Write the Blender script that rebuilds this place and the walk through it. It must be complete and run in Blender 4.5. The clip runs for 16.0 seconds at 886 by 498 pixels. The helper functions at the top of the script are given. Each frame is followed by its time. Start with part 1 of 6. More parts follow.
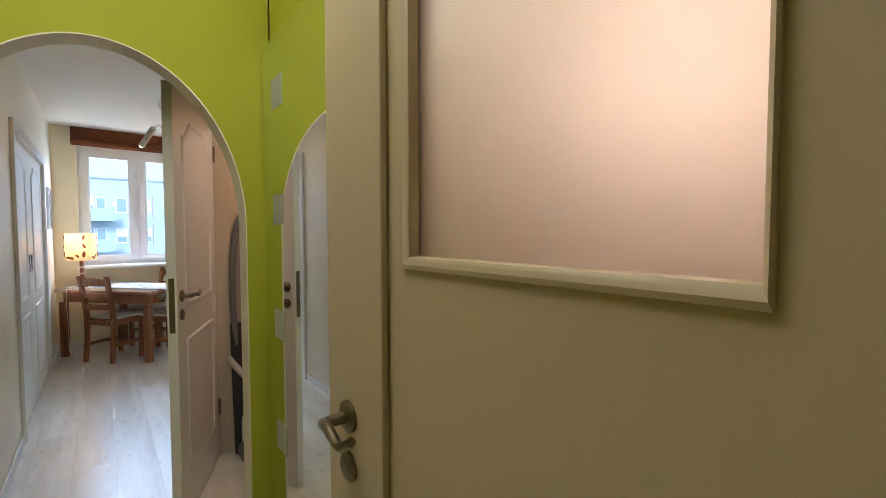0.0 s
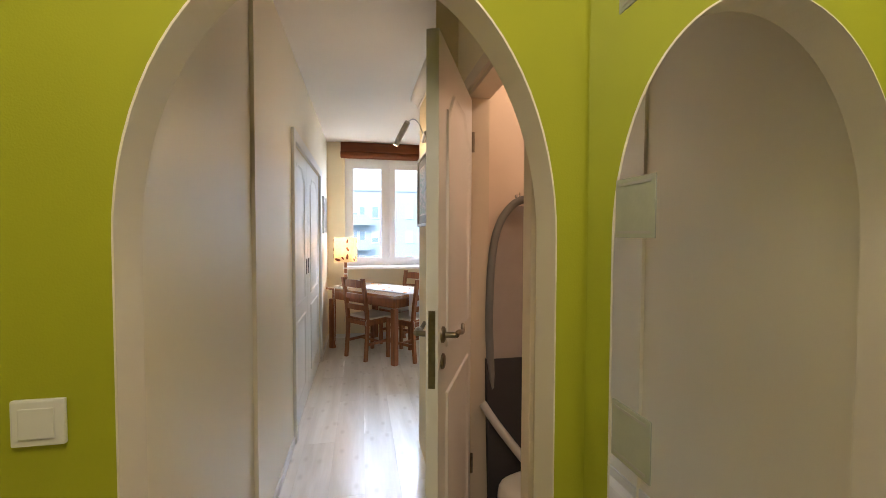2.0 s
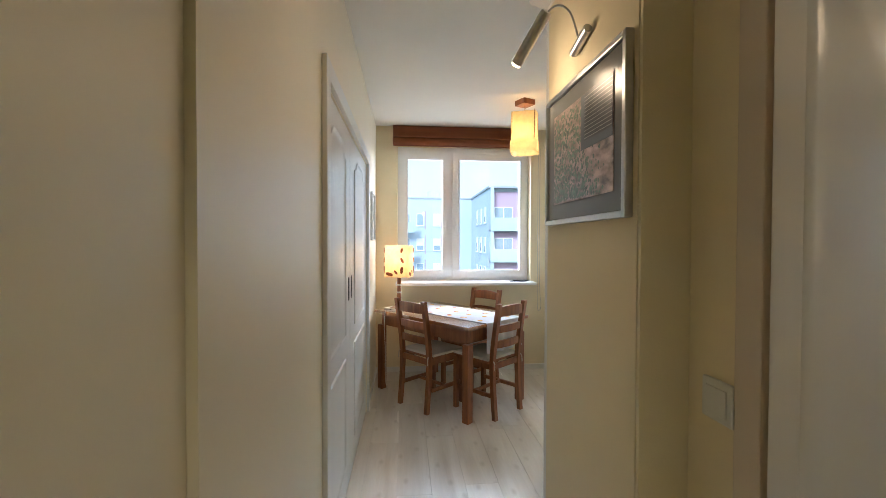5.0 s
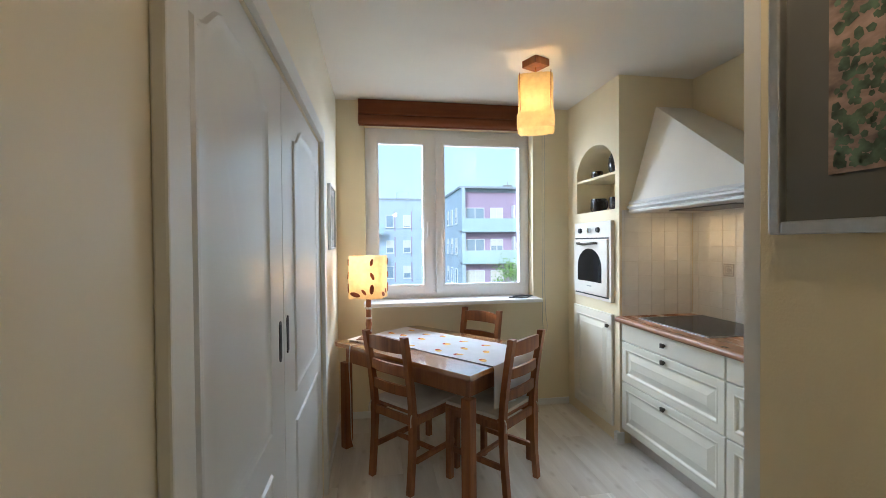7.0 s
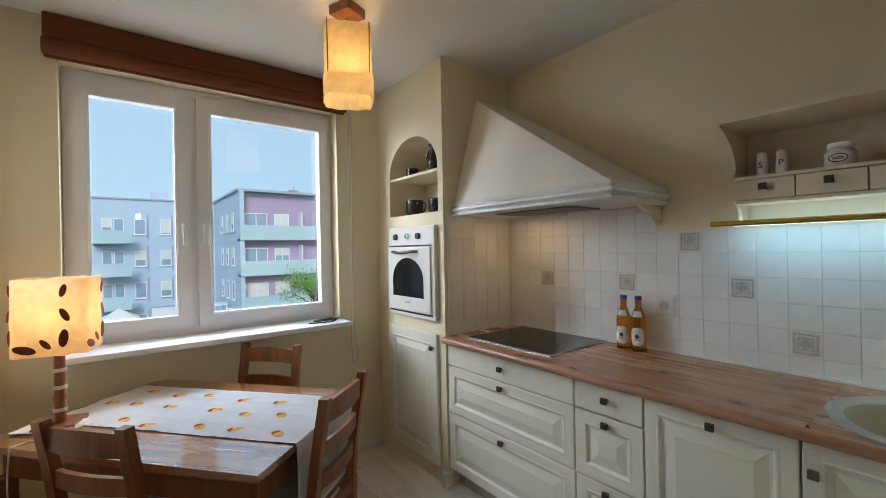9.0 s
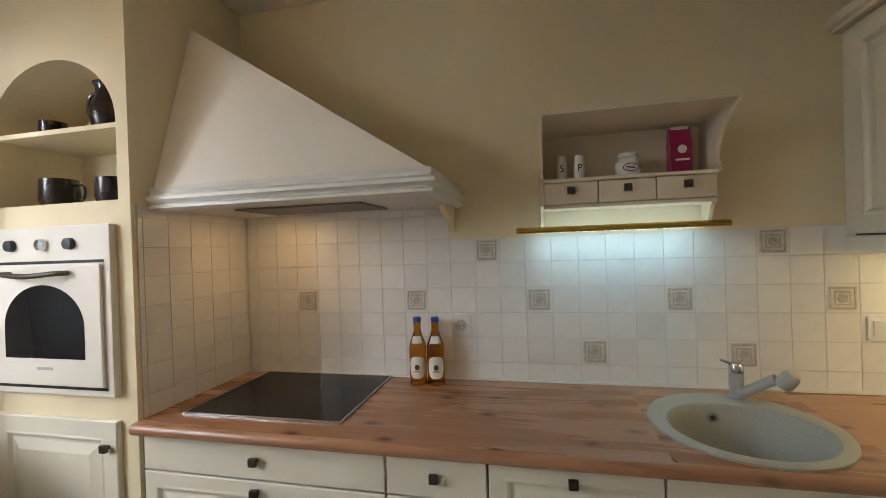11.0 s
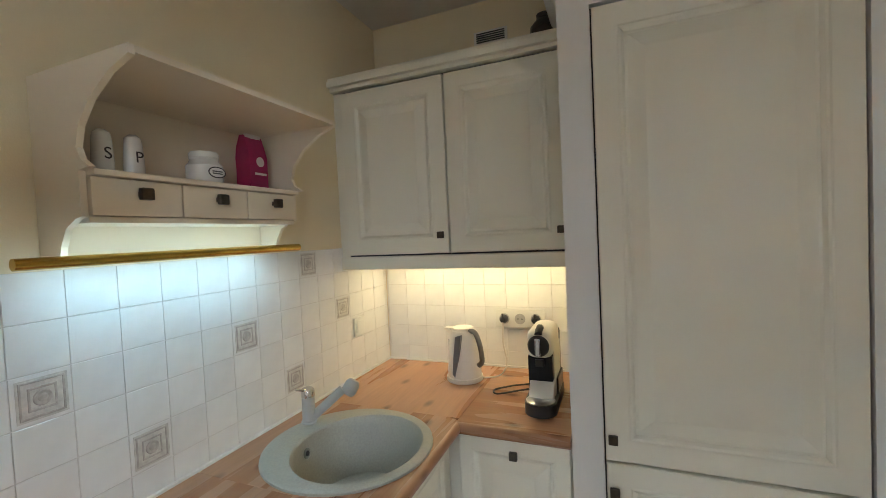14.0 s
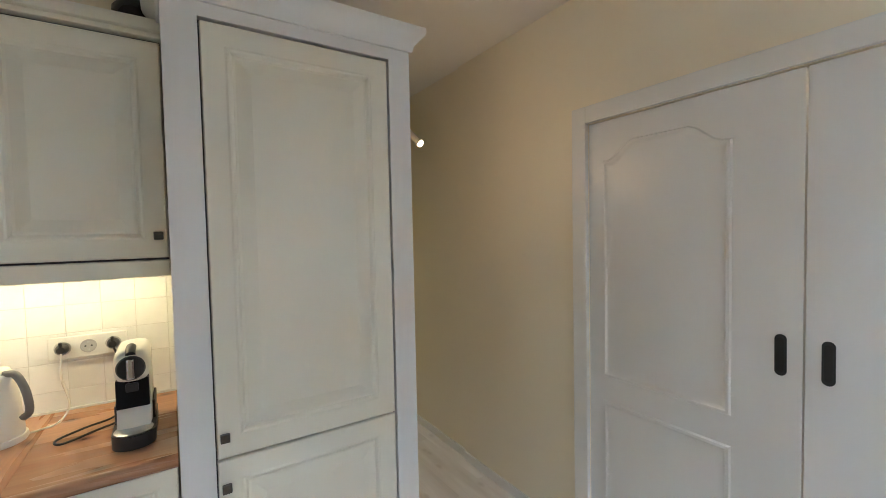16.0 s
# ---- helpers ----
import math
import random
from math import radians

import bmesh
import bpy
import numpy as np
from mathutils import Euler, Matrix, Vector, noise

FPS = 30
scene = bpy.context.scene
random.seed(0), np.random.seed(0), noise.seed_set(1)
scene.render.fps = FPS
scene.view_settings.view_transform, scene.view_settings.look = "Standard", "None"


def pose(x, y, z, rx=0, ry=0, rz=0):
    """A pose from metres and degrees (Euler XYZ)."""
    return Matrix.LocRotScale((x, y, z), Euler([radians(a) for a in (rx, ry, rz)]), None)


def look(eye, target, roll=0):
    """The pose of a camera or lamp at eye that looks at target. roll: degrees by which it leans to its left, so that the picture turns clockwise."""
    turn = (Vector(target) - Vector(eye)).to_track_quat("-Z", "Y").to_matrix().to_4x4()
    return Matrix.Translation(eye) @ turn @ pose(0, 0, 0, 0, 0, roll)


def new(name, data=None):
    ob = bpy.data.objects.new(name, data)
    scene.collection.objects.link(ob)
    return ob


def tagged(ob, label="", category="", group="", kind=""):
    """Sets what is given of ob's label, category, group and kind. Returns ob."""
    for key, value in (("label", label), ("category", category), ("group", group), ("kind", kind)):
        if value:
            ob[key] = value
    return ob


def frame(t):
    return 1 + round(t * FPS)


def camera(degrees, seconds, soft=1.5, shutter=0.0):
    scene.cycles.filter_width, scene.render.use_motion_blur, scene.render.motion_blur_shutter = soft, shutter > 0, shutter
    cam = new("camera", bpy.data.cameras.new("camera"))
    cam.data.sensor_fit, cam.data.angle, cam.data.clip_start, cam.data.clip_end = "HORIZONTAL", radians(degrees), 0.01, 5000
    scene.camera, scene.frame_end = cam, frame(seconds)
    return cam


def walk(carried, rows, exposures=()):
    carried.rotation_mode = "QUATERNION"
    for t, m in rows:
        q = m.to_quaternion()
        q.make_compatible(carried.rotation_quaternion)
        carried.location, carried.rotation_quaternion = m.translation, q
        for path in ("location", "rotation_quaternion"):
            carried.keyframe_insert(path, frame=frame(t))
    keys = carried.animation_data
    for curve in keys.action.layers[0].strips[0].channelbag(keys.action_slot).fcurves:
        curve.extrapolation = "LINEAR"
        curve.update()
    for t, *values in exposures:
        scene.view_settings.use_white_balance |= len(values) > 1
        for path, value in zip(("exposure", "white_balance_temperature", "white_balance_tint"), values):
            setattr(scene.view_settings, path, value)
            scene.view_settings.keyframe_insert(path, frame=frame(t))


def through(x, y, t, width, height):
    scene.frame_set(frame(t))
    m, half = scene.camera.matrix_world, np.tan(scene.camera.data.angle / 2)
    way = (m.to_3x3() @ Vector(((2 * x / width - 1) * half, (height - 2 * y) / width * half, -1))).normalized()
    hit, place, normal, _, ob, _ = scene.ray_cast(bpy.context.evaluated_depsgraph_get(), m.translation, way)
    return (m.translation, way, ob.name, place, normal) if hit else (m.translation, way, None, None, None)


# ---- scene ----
cam = camera(93.6, 16.0, soft=0.8)
PATH = [
    (0, (0.113, 0.346, 1.347), (1.382, 1.89, 1.265), -0.1),
    (0.3, (0.127, 0.472, 1.349), (1.215, 2.148, 1.269), 0.0),
    (0.5, (0.148, 0.562, 1.352), (1.114, 2.311, 1.274), -0.1),
    (0.7, (0.142, 0.658, 1.365), (1.008, 2.46, 1.289), 0.0),
    (1, (0.149, 0.792, 1.37), (0.866, 2.657, 1.289), -0.3),
    (1.5, (0.137, 1.012, 1.362), (0.664, 2.94, 1.291), 0.0),
    (2.2, (0.132, 1.324, 1.385), (0.468, 3.294, 1.318), 0.0),
    (2.5, (0.126, 1.451, 1.355), (0.406, 3.43, 1.301), -0.4),
    (2.7, (0.127, 1.539, 1.378), (0.38, 3.522, 1.317), -0.2),
    (3.1, (0.119, 1.697, 1.378), (0.333, 3.685, 1.325), 0.4),
    (3.5, (0.092, 1.828, 1.372), (0.283, 3.818, 1.321), 0.3),
    (4, (0.053, 2.043, 1.369), (0.229, 4.035, 1.325), 0.2),
    (4.6, (0.012, 2.298, 1.366), (0.19, 4.29, 1.331), 0.2),
    (6.8, (-0.016, 3.362, 1.424), (0.266, 5.342, 1.393), -0.4),
    (7, (-0.014, 3.441, 1.421), (0.311, 5.415, 1.393), -0.5),
    (7.5, (0.0, 3.623, 1.394), (0.48, 5.564, 1.397), -0.3),
    (8, (0.014, 3.823, 1.418), (0.713, 5.697, 1.408), -0.6),
    (8.5, (0.068, 4.013, 1.431), (1.022, 5.771, 1.428), -0.8),
    (9, (0.136, 4.145, 1.425), (1.366, 5.722, 1.424), -1.1),
    (9.5, (0.213, 4.331, 1.424), (1.711, 5.657, 1.426), -1.3),
    (10, (0.331, 4.47, 1.426), (2.035, 5.517, 1.431), -1.5),
    (12.3, (0.797, 5.09, 1.496), (2.72, 4.556, 1.467), -2.4),
    (12.5, (0.851, 5.115, 1.498), (2.72, 4.404, 1.469), -2.5),
    (13, (0.967, 5.151, 1.503), (2.592, 3.986, 1.475), -2.8),
    (13.5, (1.091, 5.194, 1.511), (2.334, 3.628, 1.474), -3.1),
    (14, (1.153, 5.23, 1.523), (1.909, 3.379, 1.457), -2.7),
    (14.5, (1.147, 5.257, 1.525), (1.386, 3.273, 1.453), -2.4),
    (15, (1.193, 5.308, 1.537), (0.922, 3.329, 1.441), -1.9),
    (15.5, (1.262, 5.362, 1.515), (0.537, 3.499, 1.44), -1.6),
    (15.8, (1.272, 5.359, 1.515), (0.318, 3.601, 1.437), -1.35),
    (16, (1.279, 5.357, 1.516), (0.19, 3.681, 1.437), -1.2),
]
walk(cam, [(t, look(eye, target, roll)) for t, eye, target, roll in PATH], [
    (0, 1.38, 5400, 12), (2.0, 1.62, 6050, 17), (3.5, 1.58, 5900, 14), (5.5, 1.25, 5900, 11), (7.0, 0.98, 5800, 10), (8.5, 0.5, 6050, 11), (9.5, 0.38, 6500, 12), (10.0, 0.36, 7250, 15),
    (12.5, 0.92, 6300, 16), (13.5, 0.9, 6250, 14), (14.5, 0.9, 6550, 15), (15.0, 1.15, 6350, 14), (16, 1.28, 5950, 14)])

# ---- world and lights ----
world = bpy.data.worlds.new("world")
scene.world = world
world.use_nodes = True
wn = world.node_tree.nodes
sky = wn.new("ShaderNodeTexSky")
sky.sky_type, sky.sun_disc = "NISHITA", False
sky.sun_elevation, sky.sun_rotation = radians(24), radians(150)
sky.air_density, sky.dust_density, sky.ozone_density = 1.0, 2.0, 1.5
veil = wn.new("ShaderNodeMix")
veil.data_type = "RGBA"
veil.inputs[0].default_value = 0.65
veil.inputs[7].default_value = (4.6, 6.6, 7.9, 1)
world.node_tree.links.new(sky.outputs[0], veil.inputs[6])
world.node_tree.links.new(veil.outputs[2], wn["Background"].inputs[0])
wn["Background"].inputs[1].default_value = 0.098
sun = new("sun", bpy.data.lights.new("sun", "SUN"))
sun.data.energy, sun.data.angle, sun.data.color = 1.5, radians(20), (0.86, 0.95, 1.0)
sun.matrix_world = look((-5, -9, 6), (0, 0, 0))


def area_lamp(name, eye, target, w, h, power, color):
    lamp = new(name, bpy.data.lights.new(name, "AREA"))
    lamp.data.shape, lamp.data.size, lamp.data.size_y = "RECTANGLE", w, h
    lamp.data.energy, lamp.data.color = power, color
    lamp.matrix_world = look(eye, target)
    return lamp


def bulb(name, at, power, color, radius=0.04):
    lamp = new(name, bpy.data.lights.new(name, "POINT"))
    lamp.data.energy, lamp.data.color, lamp.data.shadow_soft_size = power, color, radius
    lamp.location = at
    return lamp


area_lamp("sky_light_above", (0.64, 8.8, 3.40), (0.5, 4.2, 0.0), 2.6, 0.9, 60, (0.79, 0.895, 1.0))
area_lamp("sky_light_west", (-1.25, 8.25, 2.55), (1.8, 5.0, 0.6), 1.5, 1.2, 90, (0.79, 0.895, 1.0))
area_lamp("sky_light_east", (3.3, 8.4, 2.55), (0.2, 3.9, 0.7), 1.7, 1.2, 142, (0.79, 0.895, 1.0))
bulb("pendant_bulb", (1.01, 5.97, 2.28), 2.4, (1.0, 0.66, 0.32), 0.05)
bulb("table_lamp_bulb", (-0.06, 6.44, 1.20), 1.1, (1.0, 0.6, 0.28), 0.03)
bulb("hall_bulb", (0.0, 1.12, 2.36), 9.5, (1.0, 0.87, 0.66), 0.26)
bulb("laundry_bulb", (1.3, 2.75, 2.4), 4.0, (1.0, 0.75, 0.52), 0.08)
bulb("bathroom_bulb", (2.0, 1.03, 2.0), 4.2, (1.0, 0.76, 0.55), 0.08)
bulb("living_bulb", (-2.0, 4.6, 2.3), 25, (1.0, 0.75, 0.45), 0.1)
area_lamp("shelf_tube", (2.15, 4.47, 1.497), (2.17, 4.47, 0.9), 0.56, 0.03, 0.72, (0.32, 0.74, 1.0))
area_lamp("cabinet_tube", (1.75, 3.50, 1.425), (1.75, 3.47, 0.9), 0.8, 0.03, 1.45, (1.0, 0.84, 0.46))
area_lamp("hood_lamp", (2.02, 5.80, 1.612), (2.02, 5.84, 0.9), 0.12, 0.2, 0.5, (1.0, 0.64, 0.29))
bulb("picture_light_bulb", (0.325, 3.762, 1.885), 0.9, (1.0, 0.72, 0.44), 0.03)

# ---- materials ----


def material(name, color, rough=0.5, metal=0.0, vary=0.06, scale=6.0, bump=0.05, fine=120.0, spec=0.5, stretch=(1, 1, 1), random_tint=0.0, coat=0.0, wear=0.06):
    """Paint, plaster, cloth: a base colour with large soft variation and a fine grain in tint and relief."""
    m = bpy.data.materials.new(name)
    m.use_nodes = True
    nt, nodes, links = m.node_tree, m.node_tree.nodes, m.node_tree.links
    b = nodes["Principled BSDF"]
    b.inputs["Roughness"].default_value, b.inputs["Metallic"].default_value = rough, metal
    b.inputs["Specular IOR Level"].default_value = spec
    b.inputs["Coat Weight"].default_value = coat
    tc = nodes.new("ShaderNodeTexCoord")
    mp = nodes.new("ShaderNodeMapping")
    mp.inputs["Scale"].default_value = stretch
    links.new(tc.outputs["Object"], mp.inputs[0])
    n1 = nodes.new("ShaderNodeTexNoise")
    n1.inputs["Scale"].default_value, n1.inputs["Detail"].default_value = scale, 4
    n2 = nodes.new("ShaderNodeTexNoise")
    n2.inputs["Scale"].default_value, n2.inputs["Detail"].default_value = fine, 3
    links.new(mp.outputs[0], n1.inputs[0])
    links.new(mp.outputs[0], n2.inputs[0])
    ramp = nodes.new("ShaderNodeValToRGB")
    ramp.color_ramp.elements[0].position, ramp.color_ramp.elements[1].position = 0.3, 0.7
    ramp.color_ramp.elements[0].color = (*[c * (1 - vary) for c in color], 1)
    ramp.color_ramp.elements[1].color = (*[min(1, c * (1 + vary)) for c in color], 1)
    links.new(n1.outputs[0], ramp.inputs[0])
    last = ramp.outputs[0]
    hsv = nodes.new("ShaderNodeHueSaturation")
    links.new(last, hsv.inputs["Color"])
    if random_tint:
        info = nodes.new("ShaderNodeObjectInfo")
        rng = nodes.new("ShaderNodeMapRange")
        rng.inputs["To Min"].default_value, rng.inputs["To Max"].default_value = 1 - random_tint, 1 + random_tint
        links.new(info.outputs["Random"], rng.inputs["Value"])
        links.new(rng.outputs[0], hsv.inputs["Value"])
    links.new(hsv.outputs[0], b.inputs["Base Color"])
    rr = nodes.new("ShaderNodeMapRange")
    rr.inputs["To Min"].default_value, rr.inputs["To Max"].default_value = max(0.02, rough - wear), min(1, rough + wear * 1.3)
    links.new(n1.outputs[0], rr.inputs["Value"])
    links.new(rr.outputs[0], b.inputs["Roughness"])
    if bump:
        bp = nodes.new("ShaderNodeBump")
        bp.inputs["Strength"].default_value, bp.inputs["Distance"].default_value = bump, 0.004
        links.new(n2.outputs[0], bp.inputs["Height"])
        links.new(bp.outputs[0], b.inputs["Normal"])
    return m


def wood(name, dark, light, rough=0.4, axis=0, rings=5.0, knots=0.0, random_tint=0.1, bump=0.06, along=0.08, streak=None, flat=False, grain=0.35):
    """Wood with its grain along one axis, darker streaks and knots; each object a tint of its own."""
    m = bpy.data.materials.new(name)
    m.use_nodes = True
    nodes, links = m.node_tree.nodes, m.node_tree.links
    b = nodes["Principled BSDF"]
    tc = nodes.new("ShaderNodeTexCoord")
    info = nodes.new("ShaderNodeObjectInfo")
    shift = nodes.new("ShaderNodeVectorMath")
    shift.operation = "MULTIPLY_ADD"
    comb = nodes.new("ShaderNodeCombineXYZ")
    for i in range(3):
        links.new(info.outputs["Random"], comb.inputs[i])
    shift.inputs[1].default_value = (37.0, 53.0, 71.0)
    links.new(comb.outputs[0], shift.inputs[0])
    links.new(tc.outputs["Object"], shift.inputs[2])
    mp = nodes.new("ShaderNodeMapping")
    s = [1.0, 1.0, 1.0]
    s[axis] = along
    mp.inputs["Scale"].default_value = s
    links.new(shift.outputs[0], mp.inputs[0])
    n1 = nodes.new("ShaderNodeTexNoise")
    n1.inputs["Scale"].default_value, n1.inputs["Detail"].default_value, n1.inputs["Distortion"].default_value = rings * 4, 6, 0.6
    links.new(mp.outputs[0], n1.inputs[0])
    n2 = nodes.new("ShaderNodeTexNoise")
    n2.inputs["Scale"].default_value, n2.inputs["Detail"].default_value = rings * 40, 3
    links.new(mp.outputs[0], n2.inputs[0])
    ramp = nodes.new("ShaderNodeValToRGB")
    ramp.color_ramp.elements[0].position, ramp.color_ramp.elements[1].position = 0.32, 0.66
    ramp.color_ramp.elements[0].color, ramp.color_ramp.elements[1].color = (*dark, 1), (*light, 1)
    links.new(n1.outputs[0], ramp.inputs[0])
    mix = nodes.new("ShaderNodeMix")
    mix.data_type, mix.blend_type = "RGBA", "MULTIPLY"
    mix.inputs[0].default_value = grain
    links.new(ramp.outputs[0], mix.inputs[6])
    links.new(n2.outputs[0], mix.inputs[7])
    last = mix.outputs[2]
    if knots:
        vor = nodes.new("ShaderNodeTexVoronoi")
        vor.inputs["Scale"].default_value = 6.5 if flat else 9.0
        if flat:
            vor.voronoi_dimensions = "2D"
        mp2 = nodes.new("ShaderNodeMapping")
        s2 = [1.0, 1.0, 1.0]
        s2[axis] = 0.5
        mp2.inputs["Scale"].default_value = s2
        links.new(shift.outputs[0], mp2.inputs[0])
        links.new(mp2.outputs[0], vor.inputs[0])
        kr = nodes.new("ShaderNodeMapRange")
        kr.inputs["From Min"].default_value, kr.inputs["From Max"].default_value = 0.03, 0.13
        kr.inputs["To Min"].default_value, kr.inputs["To Max"].default_value = knots, 0.0
        links.new(vor.outputs["Distance"], kr.inputs["Value"])
        mk = nodes.new("ShaderNodeMix")
        mk.data_type = "RGBA"
        links.new(kr.outputs[0], mk.inputs[0])
        links.new(last, mk.inputs[6])
        mk.inputs[7].default_value = (*[c * 0.5 for c in (streak or dark)], 1)
        last = mk.outputs[2]
    hsv = nodes.new("ShaderNodeHueSaturation")
    rng = nodes.new("ShaderNodeMapRange")
    rng.inputs["To Min"].default_value, rng.inputs["To Max"].default_value = 1 - random_tint, 1 + random_tint
    links.new(info.outputs["Random"], rng.inputs["Value"])
    links.new(rng.outputs[0], hsv.inputs["Value"])
    links.new(last, hsv.inputs["Color"])
    links.new(hsv.outputs[0], b.inputs["Base Color"])
    rr = nodes.new("ShaderNodeMapRange")
    rr.inputs["To Min"].default_value, rr.inputs["To Max"].default_value = rough - 0.08, rough + 0.12
    links.new(n1.outputs[0], rr.inputs["Value"])
    links.new(rr.outputs[0], b.inputs["Roughness"])
    bp = nodes.new("ShaderNodeBump")
    bp.inputs["Strength"].default_value, bp.inputs["Distance"].default_value = bump, 0.003
    links.new(n2.outputs[0], bp.inputs["Height"])
    links.new(bp.outputs[0], b.inputs["Normal"])
    return m


def glassy(name, color=(1, 1, 1), rough=0.0, ior=1.45):
    m = bpy.data.materials.new(name)
    m.use_nodes = True
    b = m.node_tree.nodes["Principled BSDF"]
    b.inputs["Base Color"].default_value = (*color, 1)
    b.inputs["Roughness"].default_value, b.inputs["IOR"].default_value = rough, ior
    b.inputs["Transmission Weight"].default_value = 1.0
    return m


def glow(name, color, strength):
    m = bpy.data.materials.new(name)
    m.use_nodes = True
    b = m.node_tree.nodes["Principled BSDF"]
    b.inputs["Base Color"].default_value = (0.9, 0.9, 0.9, 1)
    b.inputs["Emission Color"].default_value = (*color, 1)
    b.inputs["Emission Strength"].default_value = strength
    return m


def paper(name, color, through=0.6, scale=30):
    """Thin paper or cloth that lets a lamp shine through it."""
    m = bpy.data.materials.new(name)
    m.use_nodes = True
    nodes, links = m.node_tree.nodes, m.node_tree.links
    for n in list(nodes):
        if n.type == "BSDF_PRINCIPLED":
            nodes.remove(n)
    out = nodes["Material Output"]
    tc = nodes.new("ShaderNodeTexCoord")
    n1 = nodes.new("ShaderNodeTexNoise")
    n1.inputs["Scale"].default_value, n1.inputs["Detail"].default_value = scale, 5
    links.new(tc.outputs["Object"], n1.inputs[0])
    ramp = nodes.new("ShaderNodeValToRGB")
    ramp.color_ramp.elements[0].position, ramp.color_ramp.elements[1].position = 0.25, 0.75
    ramp.color_ramp.elements[0].color = (*[c * 0.8 for c in color], 1)
    ramp.color_ramp.elements[1].color = (*color, 1)
    links.new(n1.outputs[0], ramp.inputs[0])
    d, tr, mx = nodes.new("ShaderNodeBsdfDiffuse"), nodes.new("ShaderNodeBsdfTranslucent"), nodes.new("ShaderNodeMixShader")
    links.new(ramp.outputs[0], d.inputs[0])
    links.new(ramp.outputs[0], tr.inputs[0])
    mx.inputs[0].default_value = through
    links.new(d.outputs[0], mx.inputs[1])
    links.new(tr.outputs[0], mx.inputs[2])
    links.new(mx.outputs[0], out.inputs[0])
    return m


CREAM_WALL = material("cream_wall_paint", (0.79, 0.69, 0.47), 0.75, vary=0.03, scale=2.5, bump=0.12, fine=260)
LIVING_WALL = material("warm_yellow_wall_paint", (0.75, 0.55, 0.30), 0.8, vary=0.03, scale=2.5, bump=0.1, fine=260)
PANEL_WALL = material("satin_ivory_wall_panel", (0.84, 0.765, 0.60), 0.40, vary=0.02, scale=1.6, bump=0.0, fine=160, stretch=(1, 1, 0.3), wear=0.006)
GREEN_WALL = material("lime_green_wall_paint", (0.365, 0.385, 0.005), 0.72, vary=0.04, scale=3, bump=0.12, fine=260)
PEACH_WALL = material("pale_peach_wall_paint", (0.74, 0.60, 0.48), 0.75, vary=0.03, scale=3, bump=0.1, fine=240)
CEILING = material("white_ceiling_paint", (0.80, 0.765, 0.69), 0.85, vary=0.02, scale=2, bump=0.08, fine=300)
WHITE_PAINT = material("white_gloss_paint", (0.76, 0.75, 0.71), 0.33, vary=0.025, scale=3, bump=0.05, fine=90)
DOOR_WHITE = material("white_door_lacquer", (0.74, 0.73, 0.70), 0.28, vary=0.02, scale=3, bump=0.012, fine=200, stretch=(1, 1, 0.12), wear=0.006)
IVORY = material("ivory_cabinet_lacquer", (0.78, 0.745, 0.62), 0.40, vary=0.025, scale=4, bump=0.03, fine=150)
SHELF_PAINT = material("cream_shelf_lacquer", (0.76, 0.67, 0.51), 0.45, vary=0.025, scale=4, bump=0.03, fine=150)
HOOD_PAINT = material("off_white_hood_paint", (0.83, 0.79, 0.70), 0.6, vary=0.03, scale=2.5, bump=0.1, fine=260)
ARCH_PAINT = material("ivory_arch_paint", (0.79, 0.72, 0.58), 0.6, vary=0.03, scale=3, bump=0.1, fine=240)
JAMB_PAINT = material("beige_jamb_paint", (0.66, 0.56, 0.43), 0.42, vary=0.03, scale=3, bump=0.03, fine=150)
DOOR_BEIGE = material("beige_door_lacquer", (0.54, 0.445, 0.295), 0.42, vary=0.03, scale=3, bump=0.02, fine=150)
PVC = material("white_window_plastic", (0.86, 0.85, 0.85), 0.32, vary=0.015, scale=5, bump=0.01)
TILE = material("white_glazed_tile", (0.78, 0.77, 0.73), 0.16, vary=0.03, scale=18, bump=0.10, fine=25, random_tint=0.04)
DECOR_FIELD = material("pale_grey_decor_glaze", (0.58, 0.55, 0.49), 0.3, vary=0.14, scale=70, bump=0.35, fine=120)
DECOR = material("embossed_grey_tile_relief", (0.44, 0.40, 0.35), 0.4, vary=0.18, scale=60, bump=0.3, fine=160)
GROUT = material("beige_grout", (0.66, 0.63, 0.58), 0.9, vary=0.12, scale=9, bump=0.3, fine=200)
BLACK_GLASS = material("black_glass", (0.012, 0.012, 0.014), 0.10, vary=0.02, bump=0.0, spec=0.15)
BLACK = material("black_plastic_and_gap_shade", (0.02, 0.02, 0.022), 0.35, vary=0.1, bump=0.05)
DARK_METAL = material("antique_dark_bronze", (0.10, 0.085, 0.065), 0.38, metal=0.8, vary=0.2, scale=60, bump=0.1)
BRONZE = material("aged_brass_door_furniture", (0.22, 0.19, 0.14), 0.32, metal=1.0, vary=0.2, scale=40, bump=0.06)
BRASS = material("polished_brass", (0.62, 0.42, 0.10), 0.22, metal=1.0, vary=0.1, scale=30, bump=0.03)
CHROME = material("polished_chrome", (0.62, 0.63, 0.65), 0.12, metal=1.0, vary=0.05, bump=0.0)
STEEL = material("brushed_silver_metal", (0.50, 0.50, 0.50), 0.3, metal=1.0, vary=0.08, scale=50, bump=0.04)
MIRROR = material("mirror_silvering", (0.86, 0.88, 0.86), 0.0, metal=1.0, vary=0.0, bump=0.0)
for n_ in list(MIRROR.node_tree.nodes):
    if n_.type == "MAP_RANGE":
        MIRROR.node_tree.nodes.remove(n_)
